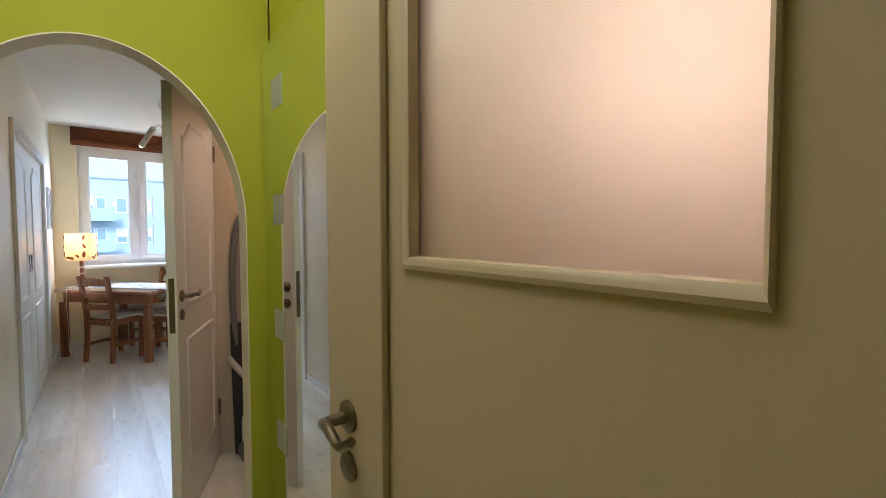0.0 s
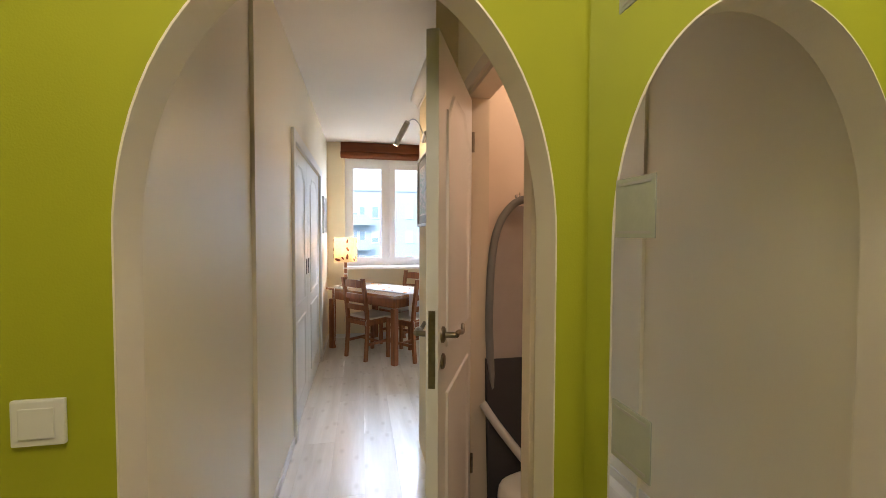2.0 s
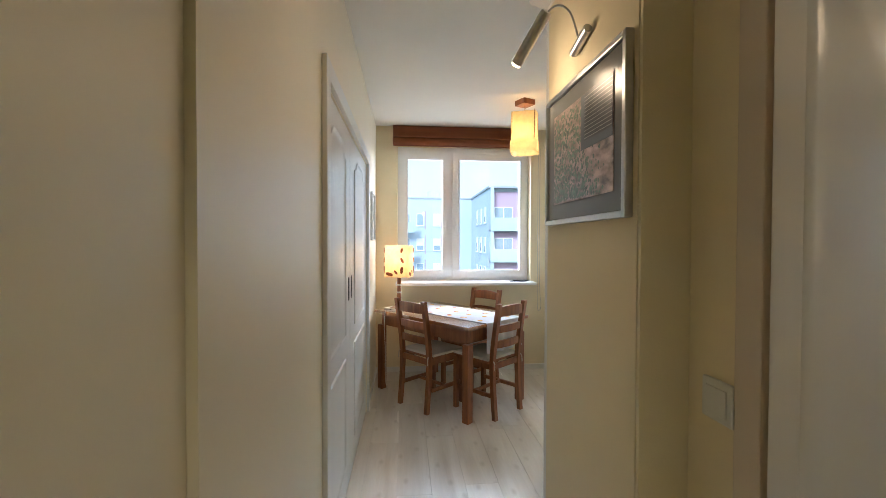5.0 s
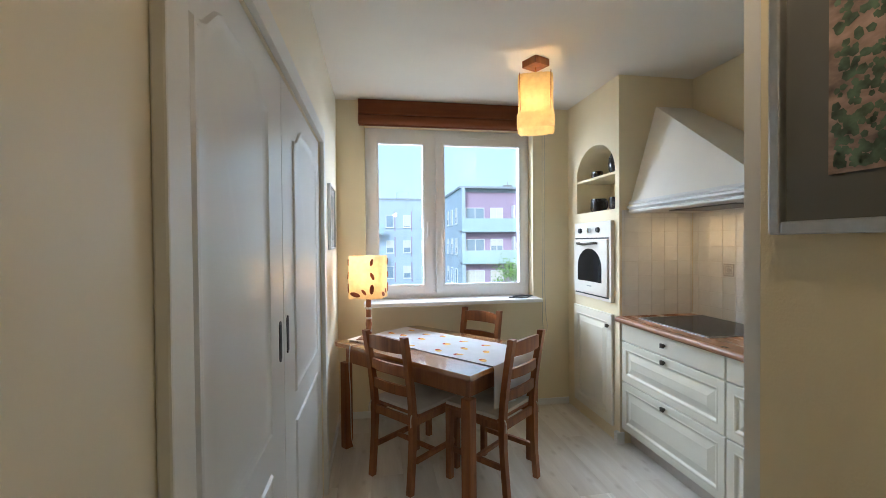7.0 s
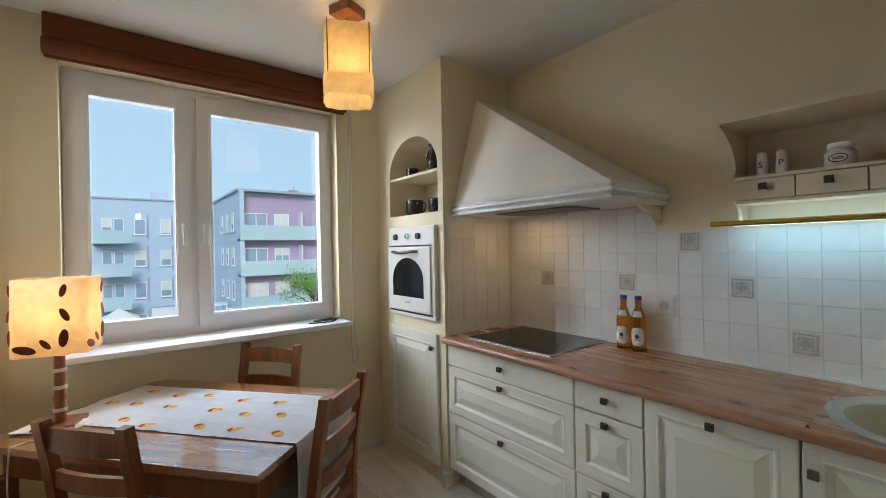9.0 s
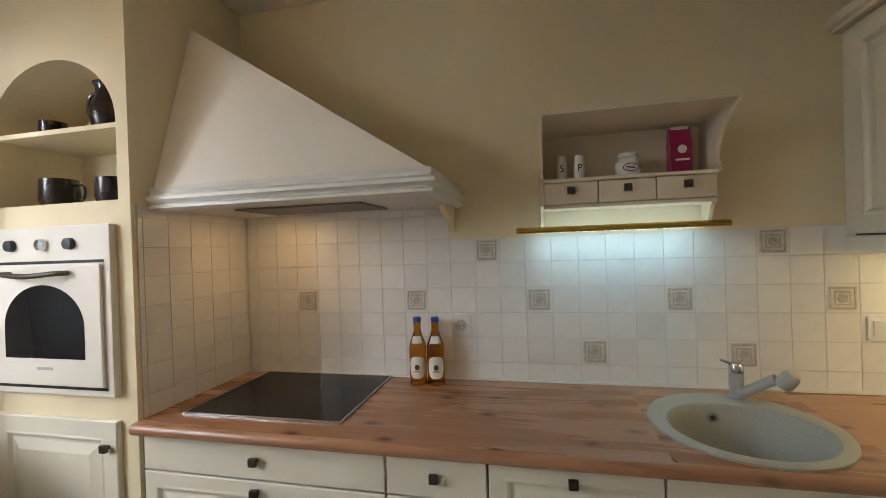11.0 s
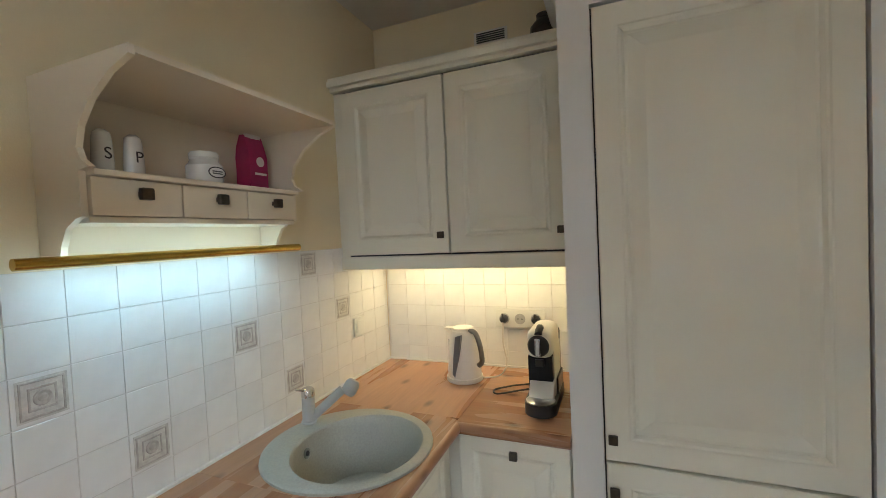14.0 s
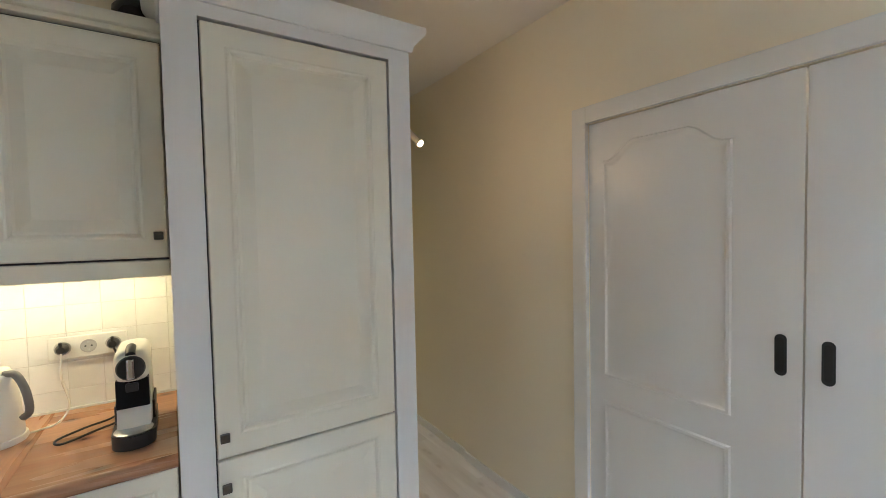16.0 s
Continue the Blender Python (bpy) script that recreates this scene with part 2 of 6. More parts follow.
MIRROR.node_tree.nodes["Principled BSDF"].inputs["Roughness"].default_value = 0.0
GLASS = glassy("clear_window_glass")
FROST = glassy("frosted_door_glass", (0.95, 0.88, 0.82), 0.75)
PINE = wood("stained_pine", (0.21, 0.062, 0.016), (0.38, 0.135, 0.038), 0.34, axis=2, rings=6, knots=0.5, random_tint=0.12)
PINE_TOP = wood("stained_pine_top", (0.34, 0.125, 0.036), (0.54, 0.24, 0.085), 0.17, axis=0, rings=5, knots=0.6, random_tint=0.1, flat=True)
WORKTOP = wood("oiled_knotty_worktop", (0.40, 0.180, 0.092), (0.54, 0.285, 0.155), 0.26, axis=1, rings=2.4, knots=0.85, random_tint=0.03, streak=(0.16, 0.05, 0.025), flat=True)
WORKTOP_X = wood("oiled_knotty_worktop_across", (0.40, 0.180, 0.092), (0.54, 0.285, 0.155), 0.26, axis=0, rings=2.4, knots=0.85, random_tint=0.03, streak=(0.16, 0.05, 0.025), flat=True)
FLOOR_WOOD = wood("whitewashed_laminate", (0.70, 0.64, 0.56), (0.90, 0.86, 0.79), 0.21, axis=1, rings=2.2, knots=0.28, random_tint=0.05, bump=0.03, along=0.10, streak=(0.62, 0.48, 0.33), flat=True, grain=0.12)
for m_, w_, r_ in ((FLOOR_WOOD, 0.7, 0.30), (PINE_TOP, 1.0, 0.13)):
    p_ = m_.node_tree.nodes["Principled BSDF"]
    p_.inputs["Specular IOR Level"].default_value = 0.8
    p_.inputs["Coat Weight"].default_value, p_.inputs["Coat Roughness"].default_value = w_, r_
    p_.inputs["Coat IOR"].default_value = 2.2 if m_ is PINE_TOP else 1.5
DARK_WOOD = wood("dark_red_brown_wood", (0.05, 0.014, 0.010), (0.10, 0.03, 0.02), 0.35, axis=1)
BLIND = material("rust_brown_linen", (0.16, 0.045, 0.012), 0.9, vary=0.12, scale=12, bump=0.3, fine=400, stretch=(0.3, 1, 3))
SHADE_PAPER = paper("handmade_lamp_paper", (0.88, 0.68, 0.40), 0.62)
PENDANT_PAPER = paper("pendant_rice_paper", (0.88, 0.70, 0.38), 0.48)
LEAF_DRY = material("dried_leaf_red_brown", (0.22, 0.05, 0.015), 0.8, vary=0.3, scale=60, bump=0.2)
CUSHION = material("natural_canvas_cushion", (0.62, 0.57, 0.50), 0.95, vary=0.06, scale=14, bump=0.25, fine=350)
LINEN = material("white_table_linen", (0.60, 0.61, 0.64), 0.9, vary=0.05, scale=10, bump=0.22, fine=380)
ORANGE = material("printed_apricot_leaf", (0.72, 0.40, 0.08), 0.9, vary=0.35, scale=40, bump=0.1)
RED_LEAF = material("printed_rust_red_leaf", (0.42, 0.045, 0.02), 0.9, vary=0.3, scale=40, bump=0.1)
SINK = material("beige_granite_composite", (0.40, 0.39, 0.335), 0.5, vary=0.08, scale=160, bump=0.12, fine=420)
BEER_GLASS = glassy("amber_bottle_glass", (0.55, 0.21, 0.02), 0.02)
BEER = glassy("golden_apple_drink", (0.80, 0.36, 0.05), 0.0, 1.33)
BLUE_CAP = material("blue_enamel_cap", (0.02, 0.07, 0.35), 0.35, vary=0.1)
LABEL = material("off_white_paper_label", (0.78, 0.74, 0.66), 0.7, vary=0.04, scale=30)
LABEL_DARK = material("dark_printed_ink", (0.05, 0.04, 0.04), 0.7, vary=0.1)
GOLD_INK = material("ochre_printed_ink", (0.55, 0.32, 0.05), 0.6, vary=0.1)
CERAMIC = material("white_glazed_ceramic", (0.74, 0.72, 0.66), 0.2, vary=0.03, scale=12, bump=0.02)
DARK_CERAMIC = material("dark_brown_glazed_stoneware", (0.022, 0.014, 0.012), 0.22, vary=0.3, scale=15, bump=0.08)
MAGENTA = material("magenta_foil_packet", (0.34, 0.015, 0.085), 0.35, vary=0.15, scale=25, bump=0.3, fine=20)
KETTLE_WHITE = material("white_appliance_plastic", (0.76, 0.72, 0.64), 0.35, vary=0.02, bump=0.02)
GREY_PLASTIC = material("mid_grey_plastic", (0.17, 0.165, 0.16), 0.5, vary=0.08, bump=0.05)
LIGHT_GREY = material("light_grey_plastic", (0.42, 0.41, 0.39), 0.5, vary=0.06, bump=0.03)
RED_PLASTIC = material("crimson_plastic", (0.42, 0.008, 0.03), 0.4, vary=0.12, scale=20, bump=0.03)
BOARD_CLOTH = material("silver_grey_ironing_cloth", (0.33, 0.28, 0.25), 0.65, vary=0.06, scale=9, bump=0.2, fine=300)
BOARD_DARK = material("charcoal_padded_cloth", (0.03, 0.028, 0.03), 0.8, vary=0.12, scale=9, bump=0.2, fine=300)
MAT_GREY = material("warm_grey_mount_board", (0.12, 0.12, 0.11), 0.85, vary=0.05, bump=0.06)
PALE_MOUNT = material("pale_mount_board", (0.50, 0.48, 0.45), 0.85, vary=0.05, bump=0.06)
FOLIAGE_PIC = material("pink_stone_photograph_print", (0.32, 0.22, 0.18), 0.5, vary=0.75, scale=26, bump=0.0, stretch=(1, 1, 1.8))
IVY_PIC = material("ivy_leaf_print", (0.08, 0.13, 0.08), 0.5, vary=0.8, scale=60, bump=0.0)
SHUTTER_PIC = material("blue_shutter_print", (0.075, 0.085, 0.10), 0.5, vary=0.2, scale=10, bump=0.0)
GREY_PIC = material("grey_streetscape_print", (0.20, 0.20, 0.20), 0.5, vary=0.6, scale=14, bump=0.0, stretch=(1, 1, 0.3))
BLUE_PIC = material("blue_grey_harbour_print", (0.22, 0.30, 0.33), 0.5, vary=0.6, scale=12, bump=0.0)
for m_ in (MAT_GREY, PALE_MOUNT, FOLIAGE_PIC, IVY_PIC, SHUTTER_PIC, GREY_PIC, BLUE_PIC):
    p_ = m_.node_tree.nodes["Principled BSDF"]
    p_.inputs["Coat Weight"].default_value, p_.inputs["Coat Roughness"].default_value = 0.7, 0.22
SOFA_DARK = material("dark_maroon_upholstery", (0.035, 0.012, 0.012), 0.75, vary=0.15, scale=20, bump=0.2, fine=300)
SWITCH = material("white_switch_plastic", (0.72, 0.71, 0.66), 0.35, vary=0.015, bump=0.0)
ETCHED = material("etched_mirror_square", (0.40, 0.42, 0.34), 0.6, vary=0.05, scale=30, bump=0.1)
FACADE = material("grey_lilac_render", (0.54, 0.62, 0.72), 0.9, vary=0.05, scale=0.3, bump=0.1, fine=6)
FACADE_PINK = material("rose_render", (0.50, 0.37, 0.50), 0.9, vary=0.06, scale=0.4, bump=0.1, fine=6)
BALCONY_GLASS = material("pale_balcony_panel", (0.50, 0.64, 0.66), 0.3, vary=0.05, scale=0.5, bump=0.0)
DARK_PANE = material("dark_far_window_glass", (0.32, 0.41, 0.50), 0.12, vary=0.2, scale=0.5, bump=0.0)
ROOF = material("grey_roof_membrane", (0.42, 0.45, 0.50), 0.9, vary=0.1, scale=0.3)
GRASS = material("mown_grass", (0.06, 0.10, 0.035), 0.95, vary=0.3, scale=0.4, bump=0.3, fine=8)
BARK = material("grey_brown_bark", (0.10, 0.075, 0.05), 0.9, vary=0.25, scale=14, bump=0.5, fine=60)
LEAVES = material("fresh_green_leaves", (0.22, 0.38, 0.07), 0.6, vary=0.35, scale=9, bump=0.1)
LAMP_GLOW = glow("lit_lamp_glass", (1.0, 0.72, 0.42), 9)
TUBE_GLOW = glow("lit_tube", (0.62, 0.90, 1.0), 5)
YELLOW_TUBE = glow("lit_warm_tube", (1.0, 0.85, 0.5), 6)
RUBBER = material("black_rubber_cable", (0.012, 0.012, 0.012), 0.55, vary=0.1, bump=0.0)

# ---- helpers for meshes ----


def box(bm, x0, x1, y0, y1, z0, z1, bevel=0.0, seg=2):
    vs = [bm.verts.new((x, y, z)) for x in (x0, x1) for y in (y0, y1) for z in (z0, z1)]
    fs = [bm.faces.new([vs[i] for i in q]) for q in ((0, 1, 3, 2), (4, 6, 7, 5), (0, 4, 5, 1), (2, 3, 7, 6), (0, 2, 6, 4), (1, 5, 7, 3))]
    if bevel:
        es = list({e for f in fs for e in f.edges})
        bmesh.ops.bevel(bm, geom=es, offset=bevel, segments=seg, affect="EDGES", profile=0.6, clamp_overlap=True)
    return bm


def boxes(*rows, bevel=0.0, seg=2):
    bm = bmesh.new()
    for r in rows:
        box(bm, *r, bevel=bevel, seg=seg)
    return bm


def lathe(profile, n=32, squash=(1, 1), centre=(0, 0, 0)):
    """A turned shape from (radius, z) pairs."""
    bm = bmesh.new()
    rings = []
    for r, z in profile:
        rings.append([bm.verts.new((centre[0] + max(r, 1e-4) * squash[0] * math.cos(2 * math.pi * i / n), centre[1] + max(r, 1e-4) * squash[1] * math.sin(2 * math.pi * i / n), centre[2] + z)) for i in range(n)])
    for a, b in zip(rings, rings[1:]):
        for i in range(n):
            bm.faces.new((a[i], a[(i + 1) % n], b[(i + 1) % n], b[i]))
    if profile[0][0] < 1e-3 or profile[0][0] > 0:
        bm.faces.new(list(reversed(rings[0])))
    bm.faces.new(rings[-1])
    return bm


def tube(points, radius, n=10, taper=None):
    """A round bar or hose along points."""
    bm = bmesh.new()
    pts = [Vector(p) for p in points]
    rings = []
    up = Vector((0.13, 0.21, 0.97))
    for i, p in enumerate(pts):
        d = (pts[min(i + 1, len(pts) - 1)] - pts[max(i - 1, 0)]).normalized()
        s = d.cross(up)
        if s.length < 0.05:
            s = d.cross(Vector((1, 0, 0)))
        s.normalize()
        w = d.cross(s)
        r = radius if taper is None else radius + (taper - radius) * i / (len(pts) - 1)
        rings.append([bm.verts.new(p + r * (s * math.cos(2 * math.pi * k / n) + w * math.sin(2 * math.pi * k / n))) for k in range(n)])
    for a, b in zip(rings, rings[1:]):
        for k in range(n):
            bm.faces.new((a[k], a[(k + 1) % n], b[(k + 1) % n], b[k]))
    bm.faces.new(rings[0])
    bm.faces.new(rings[-1])
    return bm


def smooth_path(points, steps=8):
    """Points along a soft curve through the given ones."""
    p = [Vector(q) for q in points]
    p = [2 * p[0] - p[1]] + p + [2 * p[-1] - p[-2]]
    out = []
    for i in range(1, len(p) - 2):
        for s in range(steps):
            t = s / steps
            a, b, c, d = p[i - 1:i + 3]
            out.append(0.5 * (2 * b + (c - a) * t + (2 * a - 5 * b + 4 * c - d) * t * t + (3 * b - a - 3 * c + d) * t ** 3))
    out.append(p[-2])
    return out


def prism(outline, depth, axis="y"):
    """A flat outline of (u, z) pairs, given thickness along an axis."""
    bm = bmesh.new()
    put = {"y": lambda u, w, d: (u, d, w), "x": lambda u, w, d: (d, u, w), "z": lambda u, w, d: (u, w, d)}[axis]
    a = [bm.verts.new(put(u, w, depth[0])) for u, w in outline]
    b = [bm.verts.new(put(u, w, depth[1])) for u, w in outline]
    bm.faces.new(a)
    bm.faces.new(list(reversed(b)))
    for i in range(len(a)):
        j = (i + 1) % len(a)
        bm.faces.new((a[j], a[i], b[i], b[j]))
    return bm


def rings(bm, loops):
    """Bridges loops of points; the last one is filled."""
    vs = [[bm.verts.new(p) for p in lp] for lp in loops]
    n = len(vs[0])
    for a, b in zip(vs, vs[1:]):
        for i in range(n):
            bm.faces.new((a[i], a[(i + 1) % n], b[(i + 1) % n], b[i]))
    bm.faces.new(vs[-1])
    return bm


def finish(bm, material_, smooth=False):
    bmesh.ops.recalc_face_normals(bm, faces=bm.faces[:])
    me = bpy.data.meshes.new("mesh")
    bm.to_mesh(me)
    bm.free()
    me.materials.append(material_)
    if smooth:
        for p in me.polygons:
            p.use_smooth = True
        me.set_sharp_from_angle(angle=radians(38))
    return me


def part(name, bm, material_, parent, label="", smooth=False, at=None):
    ob = new(name, finish(bm, material_, smooth) if isinstance(bm, bmesh.types.BMesh) else bm)
    ob.parent = parent
    if at is not None:
        ob.matrix_basis = at
    if label:
        ob["label"] = label
    return ob


def thing(name, at, label, category, group="", kind=""):
    ob = new(name)
    ob.empty_display_size = 0.1
    ob.matrix_basis = at if isinstance(at, Matrix) else Matrix.Translation(at)
    return tagged(ob, label, category, group, kind)


def setting(name, bm, material_, label, category, smooth=False):
    return tagged(new(name, finish(bm, material_, smooth)), label, category, "", "structure")


# ---- large structure ----
H = 2.58
WX0, WX1, WZ0, WZ1 = -0.085, 1.345, 0.955, 2.39   # the kitchen window's opening
WY = 6.88


def wall_with_arch(name, y0, y1, x0, x1, ax0, ax1, spring, top, dx0, dx1, dtop):
    """The hall's end wall: an arch through it, and a plain doorway beside the arch."""
    bm = bmesh.new()
    box(bm, x0, dx0, y0, y1, 0, H)
    box(bm, dx0, dx1, y0, y1, dtop, H)
    box(bm, dx1, ax0, y0, y1, 0, H)
    box(bm, ax1, x1, y0, y1, 0, H)
    n, c, rx, rz = 40, (ax0 + ax1) / 2, (ax1 - ax0) / 2, top - spring
    pts = [(c - rx * math.cos(math.pi * i / n), spring + rz * math.sin(math.pi * i / n)) for i in range(n + 1)]
    for (u0, w0), (u1, w1) in zip(pts, pts[1:]):
        v = [bm.verts.new(p) for p in ((u0, y0, w0), (u1, y0, w1), (u1, y0, H), (u0, y0, H), (u0, y1, w0), (u1, y1, w1), (u1, y1, H), (u0, y1, H))]
        for q in ((0, 1, 2, 3), (5, 4, 7, 6), (0, 4, 5, 1)):
            bm.faces.new([v[i] for i in q])
    return bm


ARCH = (-0.305, 0.552, 1.37, 1.970)
setting("wall_hall_end", wall_with_arch("arch", 2.08, 2.176, -1.7, 0.645, *ARCH, -1.40, -0.57, 2.03), GREEN_WALL, "lime green painted wall with a round-headed archway", "wall")
# white plastered soffit of the arch
bm = bmesh.new()
n = 40
c, rx, rz = (ARCH[0] + ARCH[1]) / 2, (ARCH[1] - ARCH[0]) / 2, ARCH[3] - ARCH[2]
prof = [(ARCH[0], 0.0)] + [(c - rx * math.cos(math.pi * i / n), ARCH[2] + rz * math.sin(math.pi * i / n)) for i in range(n + 1)] + [(ARCH[1], 0.0)]
inner = [(c + (u - c) * (1 - 0.004 / rx), w - (0.004 if w > ARCH[2] else 0)) for u, w in prof]
for (a0, b0), (a1, b1) in zip(zip(prof, inner), zip(prof[1:], inner[1:])):
    v = [bm.verts.new(p) for p in ((a0[0], 2.0795, a0[1]), (a1[0], 2.0795, a1[1]), (b1[0], 2.0785, b1[1]), (b0[0], 2.0785, b0[1]), (b0[0], 2.179, b0[1]), (b1[0], 2.179, b1[1]))]
    bm.faces.new((v[0], v[1], v[2], v[3]))
    bm.faces.new((v[3], v[2], v[5], v[4]))
setting("trim_arch", bm, ARCH_PAINT, "ivory painted soffit lining of the round-headed archway", "arch trim", True)
setting("wall_hall_east", boxes((0.645, 0.72, 1.06, 2.06, 0, H), (0.645, 0.72, 0.12, 0.2, 0, H), (0.645, 0.72, 0.2, 1.06, 2.03, H)), GREEN_WALL, "lime green painted hall wall behind the mirror", "wall")
setting("wall_hall_west", boxes((-1.82, -1.70, 0.12, 2.18, 0, H)), GREEN_WALL, "lime green painted hall wall", "wall")
setting("wall_hall_south", boxes((-1.82, -0.36, 0.0, 0.12, 0, H), (0.50, 0.72, 0.0, 0.12, 0, H), (-0.36, 0.50, 0.0, 0.12, 2.06, H)), GREEN_WALL, "lime green painted wall round the entrance doorway", "wall")
setting("wall_entrance", boxes((-1.0, 1.2, -1.32, -1.2, 0, H), (-1.12, -1.0, -1.32, 0.0, 0, H), (1.2, 1.32, -1.32, 0.0, 0, H)), PEACH_WALL, "plain pale walls of the room behind the entrance doorway", "wall")
# corridor and kitchen, the side towards the living room
setting("wall_corridor_west", boxes((-0.43, -0.327, 2.176, 3.133, 0, H)), PANEL_WALL, "satin ivory corridor wall panel", "wall")
for r in ((-0.43, -0.31, 3.135, 4.13, 0, H), (-0.43, -0.31, 5.85, 7.16, 0, H), (-0.43, -0.31, 4.13, 5.85, 1.99, H)):
    setting("wall_kitchen_west", boxes(r), PANEL_WALL, "satin ivory wall round the sliding doors", "wall")
# corridor, the side towards the laundry
for r in ((0.62, 0.72, 2.178, 2.40, 0, H), (0.62, 0.72, 3.135, 3.34, 0, H), (0.62, 0.72, 2.40, 3.135, 2.03, H)):
    setting("wall_corridor_east", boxes(r), CREAM_WALL, "cream painted corridor wall round the laundry doorway", "wall")
for r in ((0.72, 2.37, 3.22, 3.34, 0, H), (0.72, 2.37, 2.06, 2.176, 0, H), (2.25, 2.37, 2.176, 3.22, 0, H)):
    setting("wall_laundry", boxes(r), PEACH_WALL, "pale peach painted laundry walls", "wall")
setting("wall_bathroom", boxes((0.72, 2.37, 0.0, 0.12, 0, H), (2.25, 2.37, 0.12, 2.06, 0, H)), PEACH_WALL, "pale peach bathroom walls behind the frosted door", "wall")
setting("wall_kitchen_east", boxes((2.25, 2.37, 3.34, 7.16, 0, H)), CREAM_WALL, "cream painted kitchen wall above white tiles", "wall")
setting("wall_kitchen_back", boxes((0.506, 2.25, 3.341, 3.351, 0, H)), CREAM_WALL, "cream painted wall behind the cupboards", "wall")
setting("wall_window", boxes((-0.31, WX0, WY, 7.16, 0, H), (WX1, 2.25, WY, 7.16, 0, H), (WX0, WX1, WY, 7.16, 0, WZ0 - 0.035), (WX0, WX1, WY, 7.16, WZ1, H)), CREAM_WALL, "cream painted kitchen wall round the window", "wall")
setting("ceiling", boxes((-4.6, 2.37, -1.32, 7.16, H, H + 0.12)), CEILING, "flat white painted ceiling", "ceiling")
setting("floor_base", boxes((-4.6, 2.37, -1.32, 7.16, -0.12, -0.009)), GROUT, "dark joint layer under the floor planks", "floor")
# living room shell
setting("wall_living", boxes((-4.6, -4.48, 2.18, 7.16, 0, H), (-4.48, -0.43, 7.04, 7.16, 0, H), (-4.48, -1.70, 2.06, 2.179, 0, H)), LIVING_WALL, "warm yellow painted living room walls", "wall")

# oven column, hollow at the niche
CX, CY = 1.672, 6.105
NY0, NY1, NZ0, NZM, NZ1 = 6.155, 6.72, 1.655, 1.93, 2.165
bm = bmesh.new()
box(bm, CX, 2.25, CY, WY, 0, NZ0)
box(bm, CX, 2.25, CY, NY0, NZ0, H)
box(bm, CX, 2.25, NY1, WY, NZ0, H)
box(bm, 1.98, 2.25, NY0, NY1, NZ0, H)
n, c, rx = 24, (NY0 + NY1) / 2, (NY1 - NY0) / 2
for i in range(n):
    p0, p1 = [(c - rx * math.cos(math.pi * k / n), NZM + (NZ1 - NZM) * math.sin(math.pi * k / n)) for k in (i, i + 1)]
    v = [bm.verts.new(p) for p in ((CX, p0[0], p0[1]), (CX, p1[0], p1[1]), (CX, p1[0], H), (CX, p0[0], H), (1.98, p0[0], p0[1]), (1.98, p1[0], p1[1]))]
    bm.faces.new((v[0], v[1], v[2], v[3]))
    bm.faces.new((v[0], v[4], v[5], v[1]))
setting("wall_oven_column", bm, CREAM_WALL, "cream plastered chimney column with an arched niche", "wall")

# skirting
for nm, r in (("baseboard", (-0.3265, -0.314, 2.18, 3.131, 0, 0.055)), ("baseboard", (-0.3098, -0.298, 3.139, 4.04, 0, 0.055)), ("baseboard", (-0.3098, -0.298, 6.00, 6.87, 0, 0.055)),
              ("baseboard", (-0.297, CX - 0.002, WY - 0.012, WY - 0.0005, 0, 0.055)), ("baseboard", (0.608, 0.6195, 2.19, 2.335, 0, 0.055))):
    setting(nm, boxes(r, bevel=0.003), WHITE_PAINT, "narrow white skirting board along the wall", "skirting board")


# ---- doors ----
def arch_outline(u0, u1, z0, z1, rise, inset, n=18):
    """A panel's outline: square below, a shouldered curve above where rise is set."""
    u0, u1, z0, z1 = u0 + inset, u1 - inset, z0 + inset, z1 - inset
    pts = [(u0, z0), (u1, z0)]
    if rise:
        for i in range(n + 1):
            s = i / n
            d = abs(2 * s - 1)
            k = 1.0 if d < 0.42 else 0.5 + 0.5 * math.cos(math.pi * min(1, (d - 0.42) / 0.50))
            pts.append((u1 + (u0 - u1) * s, z1 - rise * (1 - k)))
    else:
        pts += [(u1, z1), (u0, z1)]
    return pts


def moulded_panel(bm, u0, u1, z0, z1, rise, face, out, plane="x"):
    """A moulding ring and a raised field on a door's face. out: which way the face looks."""
    levels = ((0, 0.0005), (0.005, 0.0075), (0.014, 0.0085), (0.022, 0.003), (0.030, 0.0012), (0.052, 0.0012), (0.075, 0.006))
    put = (lambda u, w, d: (face + out * d, u, w)) if plane == "x" else (lambda u, w, d: (u, face + out * d, w))
    rings(bm, [[put(u, w, d) for u, w in arch_outline(u0, u1, z0, z1, rise, inset)] for inset, d in levels])


def door_panels(w, h, face, out, rise=0.09, plane="x", stile=0.115):
    bm = bmesh.new()
    moulded_panel(bm, stile, w - stile, 1.00, h - 0.12, rise, face, out, plane)
    moulded_panel(bm, stile, w - stile, 0.20, 0.85, 0.0, face, out, plane)
    return bm


